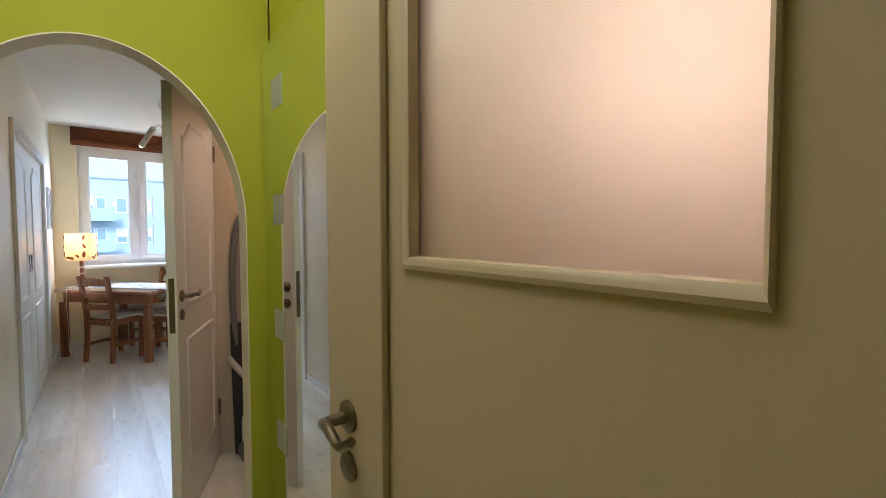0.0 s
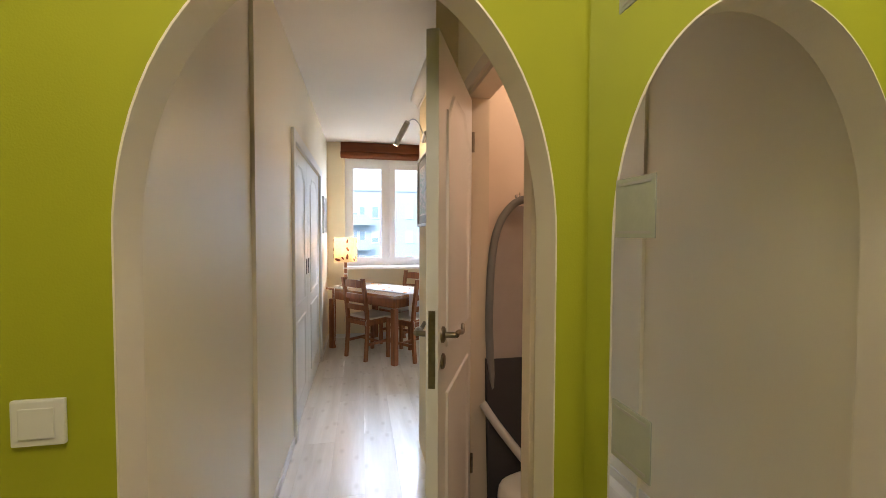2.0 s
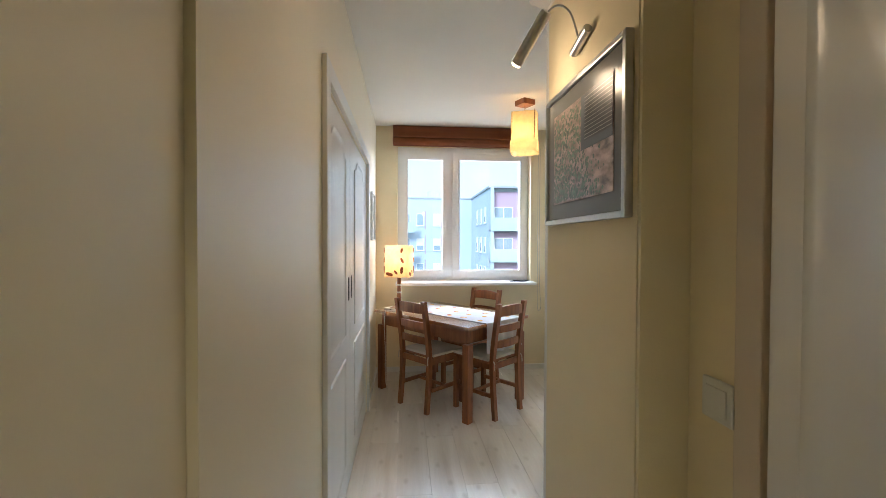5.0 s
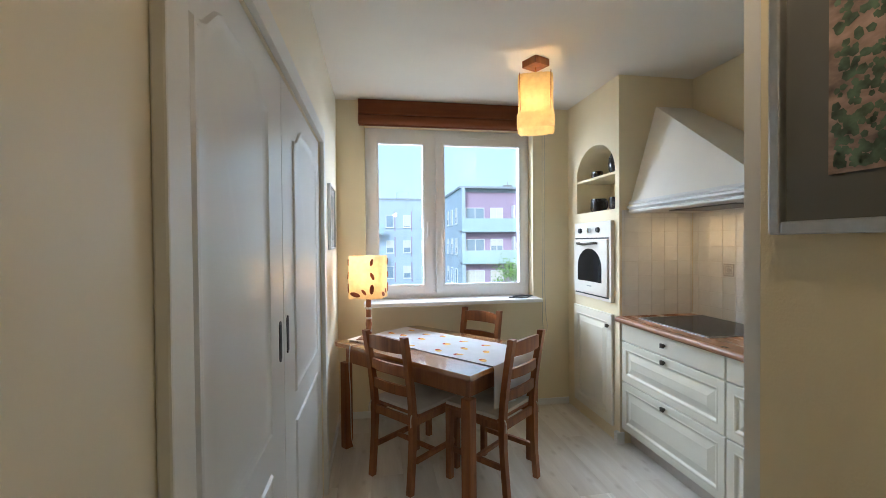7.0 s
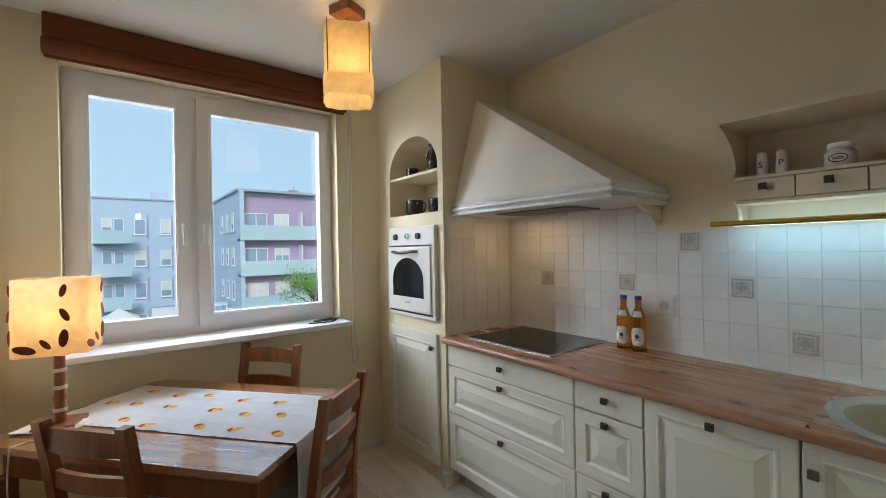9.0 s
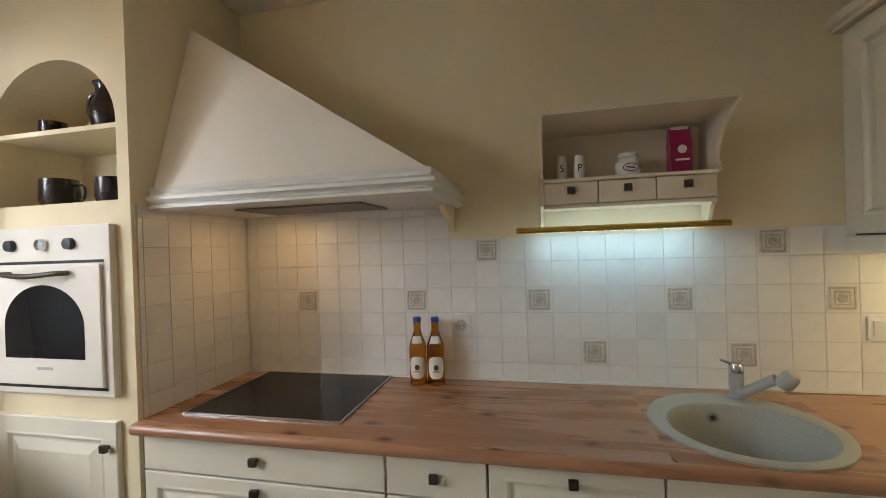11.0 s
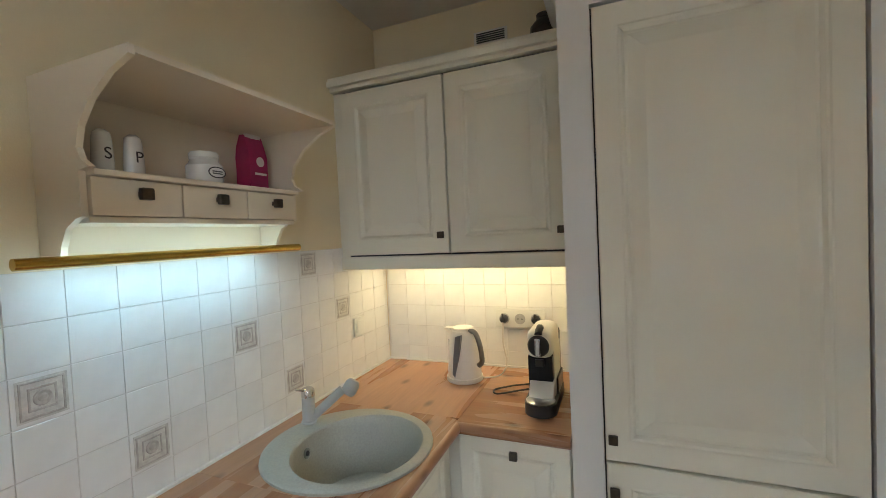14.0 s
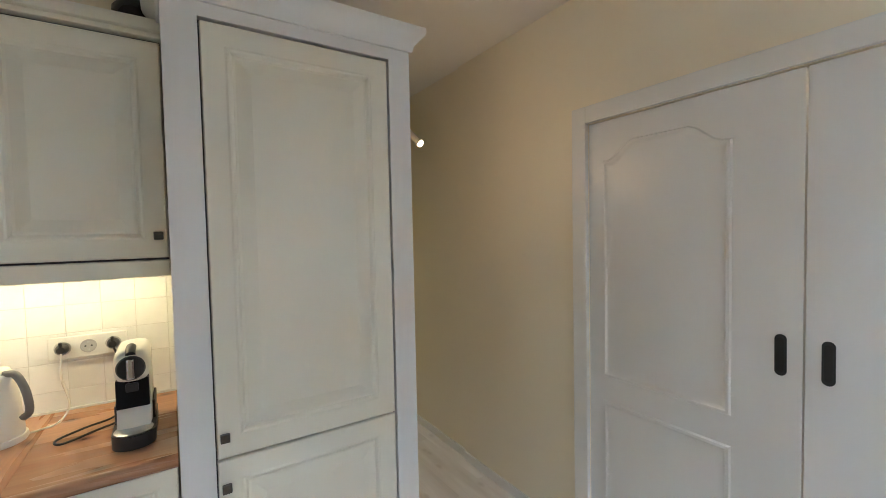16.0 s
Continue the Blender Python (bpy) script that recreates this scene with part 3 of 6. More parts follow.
def lever(parent, at, side, reach, double=True):
    """A lever handle on a round rose, with a keyhole rose below it."""
    h = part("handle", lathe([(0.0, 0), (0.026, 0), (0.026, 0.006), (0.020, 0.010), (0.010, 0.012), (0.009, 0.045), (0.0, 0.047)], 24), BRONZE, parent, "aged brass lever handle on a round rose", True, at @ pose(0, 0, 0, 90 * side, 0, 0))
    y = -side * 0.045
    part("lever", tube(smooth_path([(0, y, 0), (reach * 0.25, y * 1.1, 0.004), (reach * 0.7, y * 1.15, -0.006), (reach, y * 1.05, 0.010)]), 0.0095, 12, 0.007), BRONZE, h, "", True, h.matrix_basis.inverted() @ at)
    part("keyhole_rose", lathe([(0.0, 0), (0.025, 0), (0.025, 0.005), (0.019, 0.009), (0.0, 0.009)], 24), BRONZE, parent, "", True, at @ pose(0, 0, -0.085, 90 * side, 0, 0))
    return h


def casing(name, plane, face, u0, u1, top, out, w=0.07, depth=0.016, label="white painted door casing", paint=None):
    """A frame of three mitred boards round an opening, proud of the wall."""
    t = thing(name, (0, 0, 0), label, "door frame", "", "structure")
    lo, hi = sorted((face + out * 0.0008, face + out * depth))
    for nm, r in (("jamb_casing", (u0 - w, u0, 0, top + w)), ("jamb_casing", (u1, u1 + w, 0, top + w)), ("head_casing", (u0 + 0.0005, u1 - 0.0005, top, top + w))):
        a, b, z0, z1 = r
        bmc = boxes((lo, hi, a, b, z0, z1), bevel=0.004) if plane == "x" else boxes((a, b, lo, hi, z0, z1), bevel=0.004)
        part(nm, bmc, paint or WHITE_PAINT, t)
    return t


# sliding double doors to the living room
casing("door_frame_sliding", "x", -0.31, 4.132, 5.85, 1.99, 1, 0.075, 0.022, "white moulded casing round the sliding double doors")
for y0, w, side in ((4.125, 0.775, 1), (4.905, 0.945, -1)):
    d = thing("sliding_door", (-0.335, y0, 0.006), "closed white panelled sliding door with a black recessed pull", "door", "sliding double doors", "structure")
    part("leaf", boxes((-0.02, 0.018, 0, w, 0, 1.98), bevel=0.002), DOOR_WHITE, d)
    a0, a1 = (0.075, 0.582) if side == 1 else (0.180, 0.775)
    bm = bmesh.new()
    moulded_panel(bm, a0, a1, 0.855, 1.880, 0.072, 0.018, 1)
    moulded_panel(bm, a0, a1, 0.16, 0.748, 0.0, 0.018, 1)
    part("panel_moulding", bm, DOOR_WHITE, d, "", True)
    uy = w - 0.055 if side == 1 else 0.055
    pull = part("recessed_pull", prism([(uy + 0.016 * math.cos(a), 1.102 + (0.050 if math.sin(a) > 0 else -0.050) + 0.016 * math.sin(a)) for a in [2 * math.pi * i / 24 for i in range(24)]], (0.017, 0.0205), "x"), BLACK, d, "black oval recessed pull")
    part("pull_dish", prism([(uy + 0.010 * math.cos(a), 1.102 + (0.046 if math.sin(a) > 0 else -0.046) + 0.010 * math.sin(a)) for a in [2 * math.pi * i / 24 for i in range(24)]], (0.0206, 0.0212), "x"), RUBBER, pull)

# laundry door, standing half open into the corridor
HX, HY, EX, EY = 0.612, 3.105, 0.343, 2.478
ang = math.degrees(math.atan2(EY - HY, EX - HX))
leaf_w = math.hypot(EX - HX, EY - HY)
ld = thing("laundry_door", pose(HX, HY, 0.008, 0, 0, ang), "half-open white panelled laundry door with brass levers", "door", "", "structure")
part("leaf", boxes((0, leaf_w, -0.02, 0.02, 0, 1.985), bevel=0.003), DOOR_WHITE, ld)
for f, o in ((0.02, 1), (-0.02, -1)):
    part("panel_moulding", door_panels(leaf_w, 1.985, f, o, 0.085, "y", 0.11), DOOR_WHITE, ld, "", True)
    lever(ld, pose(leaf_w - 0.055, f, 1.055), -o, -0.115)
part("lock_plate", boxes((leaf_w + 0.0003, leaf_w + 0.003, -0.011, 0.011, 0.90, 1.14), bevel=0.001), BRONZE, ld, "dark bronze lock plate on the edge")
for z in (0.25, 1.75):
    part("hinge", lathe([(0, 0), (0.008, 0), (0.008, 0.09), (0, 0.09)], 12), BRONZE, ld, "", True, pose(-0.006, 0.024, z))
casing("door_frame_laundry", "x", 0.62, 2.40, 3.135, 2.03, -1, 0.06, 0.018, "beige casing round the laundry doorway", JAMB_PAINT)
setting("trim_laundry_jamb", boxes((0.6205, 0.7195, 2.4005, 2.418, 0, 2.029), (0.6205, 0.7195, 3.117, 3.1345, 0, 2.029), (0.6205, 0.7195, 2.418, 3.117, 2.010, 2.0295)), JAMB_PAINT, "beige jamb lining of the laundry doorway", "door frame")

# entrance door with a frosted pane, folded back against the mirror wall
ed = thing("entrance_door", pose(0.437, 0.16, 0.008), "open beige door with a frosted glass pane", "door", "", "structure")
G0, G1, GZ0, GZ1 = 0.258, 0.655, 1.30, 1.90
part("leaf", boxes((-0.0, 0.04, 0, 0.89, 0, GZ0), (0, 0.04, 0, 0.89, GZ1, 2.0), (0, 0.04, 0, G0, GZ0, GZ1), (0, 0.04, G1, 0.89, GZ0, GZ1)), DOOR_BEIGE, ed)
part("glass_pane", boxes((0.016, 0.022, G0, G1, GZ0, GZ1)), FROST, ed, "frosted glass pane")
bm = bmesh.new()
lv = ((-0.012, 0.0003), (-0.011, 0.005), (-0.005, 0.007), (0.0, 0.005), (0.005, 0.002), (0.006, -0.014))
vs = [[bm.verts.new((-d, u, w)) for u, w in ((G0 + i * 0.4, GZ0 + i), (G1 - i, GZ0 + i), (G1 - i, GZ1 - i), (G0 + i * 0.4, GZ1 - i))] for i, d in lv]
for a, b in zip(vs, vs[1:]):
    for i in range(4):
        bm.faces.new((a[i], a[(i + 1) % 4], b[(i + 1) % 4], b[i]))
part("glazing_bead", bm, DOOR_BEIGE, ed, "", True)
part("overlap_strip", boxes((-0.013, -0.0003, 0.705, 0.89, 0, 2.0), bevel=0.004), DOOR_BEIGE, ed)
lever(ed, pose(-0.013, 0.81, 1.034) @ pose(0, 0, 0, 0, 0, -90), 1, 0.10)
casing("door_frame_entrance", "y", 0.12, -0.36, 0.50, 2.06, 1, 0.06, 0.016, "cream casing round the entrance doorway")
casing("door_frame_bedroom", "y", 2.08, -1.40, -0.57, 2.03, -1, 0.07, 0.018, "white casing round the living room doorway beside the arch")
setting("trim_bedroom_jamb", boxes((-0.588, -0.5705, 2.0805, 2.1785, 0, 2.0295), (-1.3995, -1.382, 2.0805, 2.1785, 0, 2.0295)), WHITE_PAINT, "white jamb lining beside the arch", "door frame")

# mirror on the hall wall
mr = thing("wall_mirror", (0.644, 1.285, 0.16), "tall frameless hall mirror with etched squares", "mirror")
part("glass", boxes((-0.026, -0.001, 0, 0.787, 0, 1.90), bevel=0.002), MIRROR, mr)
for i in range(4):
    z = 0.365 + i * 0.425
    part("etched_square", boxes((-0.0275, -0.0262, 0.570, 0.680, z, z + 0.11)), ETCHED, mr, "etched grey square with a line border")
    for dz in (0.008, 0.097):
        part("etched_border", boxes((-0.0285, -0.0276, 0.580, 0.670, z + dz, z + dz + 0.005)), LIGHT_GREY, mr)


def switch_plate(at, label, category="light switch", gang=1, socket=False, group=""):
    """A switch or socket plate in the local x-z plane, facing -y."""
    s = thing("wall_socket" if socket else "light_switch", at, label, category, group)
    for i in range(gang):
        o = i * 0.072
        part("plate", boxes((o - 0.041, o + 0.041, -0.011, -0.0005, -0.041, 0.041), bevel=0.004), SWITCH, s)
        if socket:
            part("socket_well", lathe([(0.0, 0.0002), (0.020, 0.0002), (0.021, 0.0018), (0.024, 0.0018), (0.024, 0.0)], 24), LIGHT_GREY, s, "", True, pose(o, -0.0115, 0, 90, 0, 0))
            for k in (-1, 1):
                part("pin_hole", lathe([(0, 0), (0.003, 0), (0.003, 0.0012), (0, 0.0012)], 10), BLACK, s, "", True, pose(o + k * 0.009, -0.0119, 0, 90, 0, 0))
            part("earth_clip", boxes((o - 0.003, o + 0.003, -0.0135, -0.0125, 0.012, 0.017), (o - 0.003, o + 0.003, -0.0135, -0.0125, -0.017, -0.012)), STEEL, s)
        else:
            part("rocker", boxes((o - 0.027, o + 0.027, -0.015, -0.0112, -0.027, 0.027), bevel=0.002), SWITCH, s)
    return s


switch_plate(pose(0.645, 1.235, 0.998, 0, 0, -90), "cream double light switch beside the mirror", "light switch")
switch_plate(pose(-0.42, 2.08, 1.05), "white square light switch on the lime green wall")
switch_plate(pose(0.62, 2.255, 1.06, 0, 0, -90), "white square light switch between arch and laundry doorway")
switch_plate(pose(0.62, 3.245, 1.06, 0, 0, -90), "white square light switch beside the laundry doorway")

# ---- kitchen window ----
wd = thing("window_1", (0, 0, 0), "white plastic double window with two sashes", "window", "", "structure")
GL = ((0.022, 0.40), (0.58, 1.252))
GZ = (1.067, 2.260)
part("window_frame", boxes((WX0 + 0.001, WX0 + 0.05, 6.985, 7.05, WZ0 - 0.034, WZ1 - 0.001), (WX1 - 0.05, WX1 - 0.001, 6.985, 7.05, WZ0 - 0.034, WZ1 - 0.001), (WX0 + 0.05, WX1 - 0.05, 6.985, 7.05, WZ1 - 0.05, WZ1 - 0.001), (WX0 + 0.05, WX1 - 0.05, 6.985, 7.05, WZ0 - 0.034, WZ0 + 0.05), (0.465, 0.52, 6.985, 7.05, WZ0 + 0.05, WZ1 - 0.05), bevel=0.004), PVC, wd)
for i, (g0, g1) in enumerate(GL):
    s0, s1 = ((WX0 + 0.042, 0.476), (0.508, WX1 - 0.042))[i]
    s = part("sash", boxes((s0, g0, 6.962, 7.035, WZ0 + 0.042, WZ1 - 0.042), (g1, s1, 6.962, 7.035, WZ0 + 0.042, WZ1 - 0.042), (g0, g1, 6.962, 7.035, WZ0 + 0.042, GZ[0]), (g0, g1, 6.962, 7.035, GZ[1], WZ1 - 0.042)), PVC, wd)
    pane = part("pane", boxes((g0 - 0.002, g1 + 0.002, 7.026, 7.032, GZ[0] - 0.002, GZ[1] + 0.002)), GLASS, s)
    pane.visible_shadow = False
    bead = bmesh.new()
    lv = ((0.0, 0.0), (0.004, -0.004), (-0.010, -0.006), (-0.012, 0.0))
    for (u0, u1, w0, w1) in ((g0, g1, GZ[0], GZ[1]),):
        loops = [[bead.verts.new((u, 6.9615 + d, w)) for u, w in ((u0 + k, w0 + k), (u1 - k, w0 + k), (u1 - k, w1 - k), (u0 + k, w1 - k))] for k, d in lv]
        for a, b in zip(loops, loops[1:]):
            for q in range(4):
                bead.faces.new((a[q], a[(q + 1) % 4], b[(q + 1) % 4], b[q]))
    part("glazing_bead", bead, PVC, s)
    hx = (0.438, 0.545)[i]
    hnd = part("handle", boxes((hx - 0.014, hx + 0.014, 6.950, 6.9612, 1.53, 1.60), bevel=0.004), PVC, s, "white plastic window handle")
    part("lever", boxes((hx - 0.010, hx + 0.010, 6.922, 6.937, 1.475, 1.60), (hx - 0.008, hx + 0.008, 6.937, 6.9498, 1.565, 1.585), bevel=0.004), PVC, hnd)
setting("window_sill", boxes((-0.10, 1.36, 6.70, 6.984, 0.925, 0.955), bevel=0.006), PVC, "white window sill board reaching into the kitchen", "window sill")
setting("trim_window_vent", boxes((0.70, 1.05, 6.950, 6.961, 2.32, 2.338), bevel=0.003), PVC, "slim white trickle vent on the window sash", "window vent")

# roman blind
bl = thing("roman_blind", (-0.13, WY, 2.37), "rust brown roman blind gathered at the top of the window", "blind")
part("headrail", boxes((0, 1.51, -0.062, -0.0006, 0.165, 0.205), bevel=0.004), BLIND, bl)
upper = [(-0.058, 0.20), (-0.070, 0.195), (-0.074, 0.14), (-0.082, 0.095), (-0.080, 0.082), (-0.058, 0.080)]
lower = [(-0.060, 0.078), (-0.082, 0.079), (-0.098, 0.070), (-0.108, 0.050), (-0.110, 0.030), (-0.102, 0.010), (-0.086, 0.0), (-0.068, 0.004), (-0.060, 0.02)]
middle = [(-0.050, 0.075), (-0.062, 0.03), (-0.060, -0.004), (-0.046, -0.006), (-0.040, 0.03)]
for k, outline in enumerate((upper, lower, middle)):
    part("fold", prism(outline, (0.003 * (k == 2) - 0.002 * (k == 1), 1.508 + 0.002 * (k == 1)), "x"), BLIND, bl, "", k > 0)
cord = smooth_path([(1.42, 6.80, 2.37), (1.425, 6.82, 1.9), (1.43, 6.84, 1.3), (1.44, 6.84, 0.85), (1.45, 6.83, 0.70), (1.43, 6.83, 0.64), (1.41, 6.83, 0.72), (1.41, 6.835, 1.2), (1.405, 6.82, 1.8), (1.40, 6.80, 2.37)])
tagged(new("blind_cord", finish(tube(cord, 0.0022, 6), LIGHT_GREY, True)), "thin pale pull cord hanging beside the window", "blind cord")
cb = smooth_path([(1.10, 6.80, 0.960), (1.16, 6.76, 0.963), (1.25, 6.78, 0.96), (1.30, 6.84, 0.965), (1.22, 6.87, 0.962), (1.14, 6.82, 0.966), (1.20, 6.78, 0.970), (1.29, 6.81, 0.968), (1.33, 6.86, 0.964)])
tagged(new("cable_coil", finish(tube(cb, 0.005, 6), RUBBER, True)), "loose coil of dark cable lying on the window sill", "cable")

# ---- dining table ----
U, V = Vector((-0.64, 0.768)), Vector((0.768, 0.64))
TA = math.degrees(math.atan2(U.y, U.x))
TL, TW = 1.175, 0.785
tb = thing("dining_table", pose(0.462, 5.512, 0, 0, 0, TA), "red-brown stained pine dining table set at an angle by the window", "table")
for i in range(6):
    w = TW / 6
    part("top_board", boxes((0, TL, -(i + 1) * w + 0.0001, -i * w - 0.0001, 0.712, 0.738), bevel=0.0006), PINE_TOP, tb)
part("apron", boxes((0.05, TL - 0.05, -0.072, -0.05, 0.60, 0.7118), bevel=0.002), PINE, tb)
part("apron", boxes((0.05, TL - 0.05, -TW + 0.05, -TW + 0.072, 0.60, 0.7118), bevel=0.002), PINE, tb)
for x in (0.05, TL - 0.072):
    part("apron", boxes((x, x + 0.022, -TW + 0.074, -0.074, 0.60, 0.7118), bevel=0.002), PINE, tb)
for x in (0.022, TL - 0.082):
    for y in (-0.022, -TW + 0.082):
        part("leg", boxes((x, x + 0.06, y - 0.06, y, 0, 0.599), bevel=0.006), PINE, tb)


def chair(at, label):
    """A ladder-back pine chair; its origin lies on the floor midway between the back legs, and it faces local +y."""
    ch = thing("dining_chair", at, label, "chair", "pine chairs round the table")
    for x in (-0.165, 0.165):
        ptsb = [(x, -0.025, 0.0), (x, -0.004, 0.25), (x, 0.0, 0.45), (x, -0.022, 0.66), (x, -0.062, 0.90)]
        bm = bmesh.new()
        lps = [[bm.verts.new((px + sx * 0.018, py + sy * (0.018 if pz > 0.3 else 0.016), pz)) for sx, sy in ((-1, -1), (1, -1), (1, 1), (-1, 1))] for px, py, pz in smooth_path(ptsb, 5)]
        for a, b in zip(lps, lps[1:]):
            for q in range(4):
                bm.faces.new((a[q], a[(q + 1) % 4], b[(q + 1) % 4], b[q]))
        bm.faces.new(lps[0])
        bm.faces.new(lps[-1])
        part("back_leg", bm, PINE, ch)
    for x in (-0.178, 0.178):
        part("front_leg", boxes((x - 0.018, x + 0.018, 0.355, 0.391, 0, 0.43), bevel=0.004), PINE, ch)
    for z, y, h in ((0.800, -0.046, 0.072), (0.672, -0.026, 0.054), (0.550, -0.010, 0.054)):
        bm = bmesh.new()
        n = 8
        lps = []
        for i in range(n + 1):
            s = -1 + 2 * i / n
            by = y - 0.020 * (1 - s * s)
            arch = 0.012 * (1 - s * s) if z > 0.7 else 0.004 * (1 - s * s)
            lps.append([bm.verts.new((s * 0.149, by + dy, z + dz)) for dy, dz in ((-0.009, 0), (0.009, 0), (0.009, h + arch), (-0.009, h + arch))])
        for a, b in zip(lps, lps[1:]):
            for q in range(4):
                bm.faces.new((a[q], a[(q + 1) % 4], b[(q + 1) % 4], b[q]))
        bm.faces.new(lps[0])
        bm.faces.new(lps[-1])
        part("back_slat", bm, PINE, ch, "", True)
    part("seat", boxes((-0.198, 0.198, 0.02, 0.395, 0.432, 0.45), bevel=0.005), PINE, ch)
    for x in (-0.176, 0.166):
        part("seat_rail", boxes((x, x + 0.016, 0.02, 0.354, 0.385, 0.4315)), PINE, ch)
        part("side_stretcher", boxes((x - 0.002, x + 0.020, 0.014, 0.354, 0.165, 0.195), bevel=0.004), PINE, ch)
    part("cross_stretcher", boxes((-0.154, 0.165, 0.175, 0.197, 0.168, 0.192), bevel=0.004), PINE, ch)
    part("seat_rail", boxes((-0.158, 0.158, 0.362, 0.378, 0.385, 0.4315)), PINE, ch)
    part("seat_rail", boxes((-0.146, 0.146, -0.008, 0.008, 0.385, 0.4315)), PINE, ch)
    bm = boxes((-0.19, 0.19, 0.025, 0.39, 0.4505, 0.492))
    bmesh.ops.subdivide_edges(bm, edges=bm.edges[:], cuts=5, use_grid_fill=True)
    for v in bm.verts:
        r = max(abs(v.co.x) / 0.19, abs(v.co.y - 0.2075) / 0.1825)
        v.co.z = 0.4505 + (v.co.z - 0.4505) * (1 - 0.55 * r ** 4)
    cu = part("seat_cushion", bm, CUSHION, ch, "natural canvas tie-on seat cushion", True)
    for x in (-0.155, 0.155):
        part("tie", tube(smooth_path([(x, 0.03, 0.462), (x * 1.13, -0.012, 0.458), (x * 1.16, -0.03, 0.435), (x * 1.18, -0.032, 0.39)], 4), 0.004, 6), CUSHION, cu, "", True)
    return ch


def on_table(a, b, z=0.0):
    p = Vector((0.462, 5.512)) + a * U + b * V
    return (p.x, p.y, z)


va = math.degrees(math.atan2(V.y, V.x))
c0 = chair(pose(*on_table(0.55, -0.035), 0, 0, va - 90), "red-brown pine ladder-back chair pushed under the table")
chair(pose(*on_table(-0.045, 0.40), 0, 0, TA - 90), "red-brown pine ladder-back chair at the table's short end")
chair(pose(*on_table(0.63, 0.925), 0, 0, va + 90), "red-brown pine ladder-back chair between table and window")

# table runner with printed leaves, hanging over the short end
rn = thing("table_runner", pose(0.462, 5.512, 0.7395, 0, 0, TA), "white linen table runner with printed apricot leaves", "table runner")
bm = bmesh.new()
NA, NB = 90, 30
B0, B1, OVER = 0.205, 0.665, 0.24


def cloth_height(u, w):
    """Soft creases of a cloth that has lain folded."""
    fold = sum(0.0022 * math.exp(-((w - q) / 0.010) ** 2) for q in (0.32, 0.44, 0.555)) + sum(0.0020 * math.exp(-((u - q) / 0.012) ** 2) for q in (0.28, 0.60, 0.90))
    return 0.0030 + fold + 0.0026 * noise.noise(Vector((u * 6, w * 8, 0.3))) + 0.0015 * noise.noise(Vector((u * 22, w * 15, 2.7)))


grid = []
for i in range(NA + 1):
    s = -OVER + (TL - 0.02 + OVER) * i / NA
    row = []
    for j in range(NB + 1):
        b = B0 + (B1 - B0) * j / NB + 0.005 * noise.noise(Vector((s * 4, j * 0.3, 8.1)))
        if s >= 0:
            row.append((s, -b, cloth_height(s, b)))
        else:
            a = min(-s / 0.02, 1)
            off = a * (0.008 + 0.030 * (0.5 + 0.5 * math.sin(b * 52 + 0.6)) * min(1, -s / OVER))
            row.append((-off, -b, cloth_height(0, b) - max(0, -s - 0.006)))
    grid.append([bm.verts.new(p) for p in row])
for i in range(NA):
    for j in range(NB):
        bm.faces.new((grid[i][j], grid[i + 1][j], grid[i + 1][j + 1], grid[i][j + 1]))
part("cloth", bm, LINEN, rn, "", True)
random.seed(5)


def printed(name, a, b, r, size, lo, hi, mat_):
    """A leaf printed on the cloth, following its creases; lo and hi cut it across."""
    bm = bmesh.new()
    rows = []
    for k in range(9):
        q = lo + (hi - lo) * k / 8
        half = 0.62 * size * math.sqrt(max(0.0, 1 - q * q)) * (1 + 0.15 * q)
        line = []
        for m in (-1, -0.33, 0.33, 1):
            u, w = a + size * q * math.cos(r) - half * m * math.sin(r), b + size * q * math.sin(r) + half * m * math.cos(r)
            line.append(bm.verts.new((u, -w, cloth_height(u, w) + 0.0012)))
        rows.append(line)
    for p, q in zip(rows, rows[1:]):
        for m in range(3):
            bm.faces.new((p[m], q[m], q[m + 1], p[m + 1]))
    part(name, bm, mat_, rn)


for i in range(6):
    for j in range(3):
        a, b, r = 0.10 + i * 0.185 + 0.07 * (j % 2) + random.uniform(-0.03, 0.03), 0.255 + j * 0.16 + random.uniform(-0.02, 0.02), random.uniform(-0.6, 0.9)
        printed("printed_leaf", a, b, r, 0.032, -0.96, 0.40, ORANGE)
        printed("printed_leaf_tip", a, b, r, 0.032, 0.40, 0.96, RED_LEAF)

# table lamp with pressed leaves in its paper shade
lx, ly = -0.06, 6.44
tl = thing("table_lamp", pose(lx, ly, 0.738, 0, 0, -16.4), "lit table lamp with a leaf-pressed paper shade", "lamp")
part("base", boxes((-0.07, 0.07, -0.07, 0.07, 0, 0.018), bevel=0.004), PINE, tl, "square wooden base")
part("stem", lathe([(0.0, 0.018), (0.02, 0.019), (0.019, 0.10), (0.022, 0.104), (0.022, 0.125), (0.019, 0.13), (0.018, 0.30), (0.0, 0.30)], 20), PINE, tl, "round wooden stem", True)
for z in (0.06, 0.15, 0.22):
    part("twine_band", lathe([(0.0, 0), (0.023, 0), (0.024, 0.006), (0.023, 0.014), (0.0, 0.014)], 20), CUSHION, tl, "", True, pose(0, 0, z))

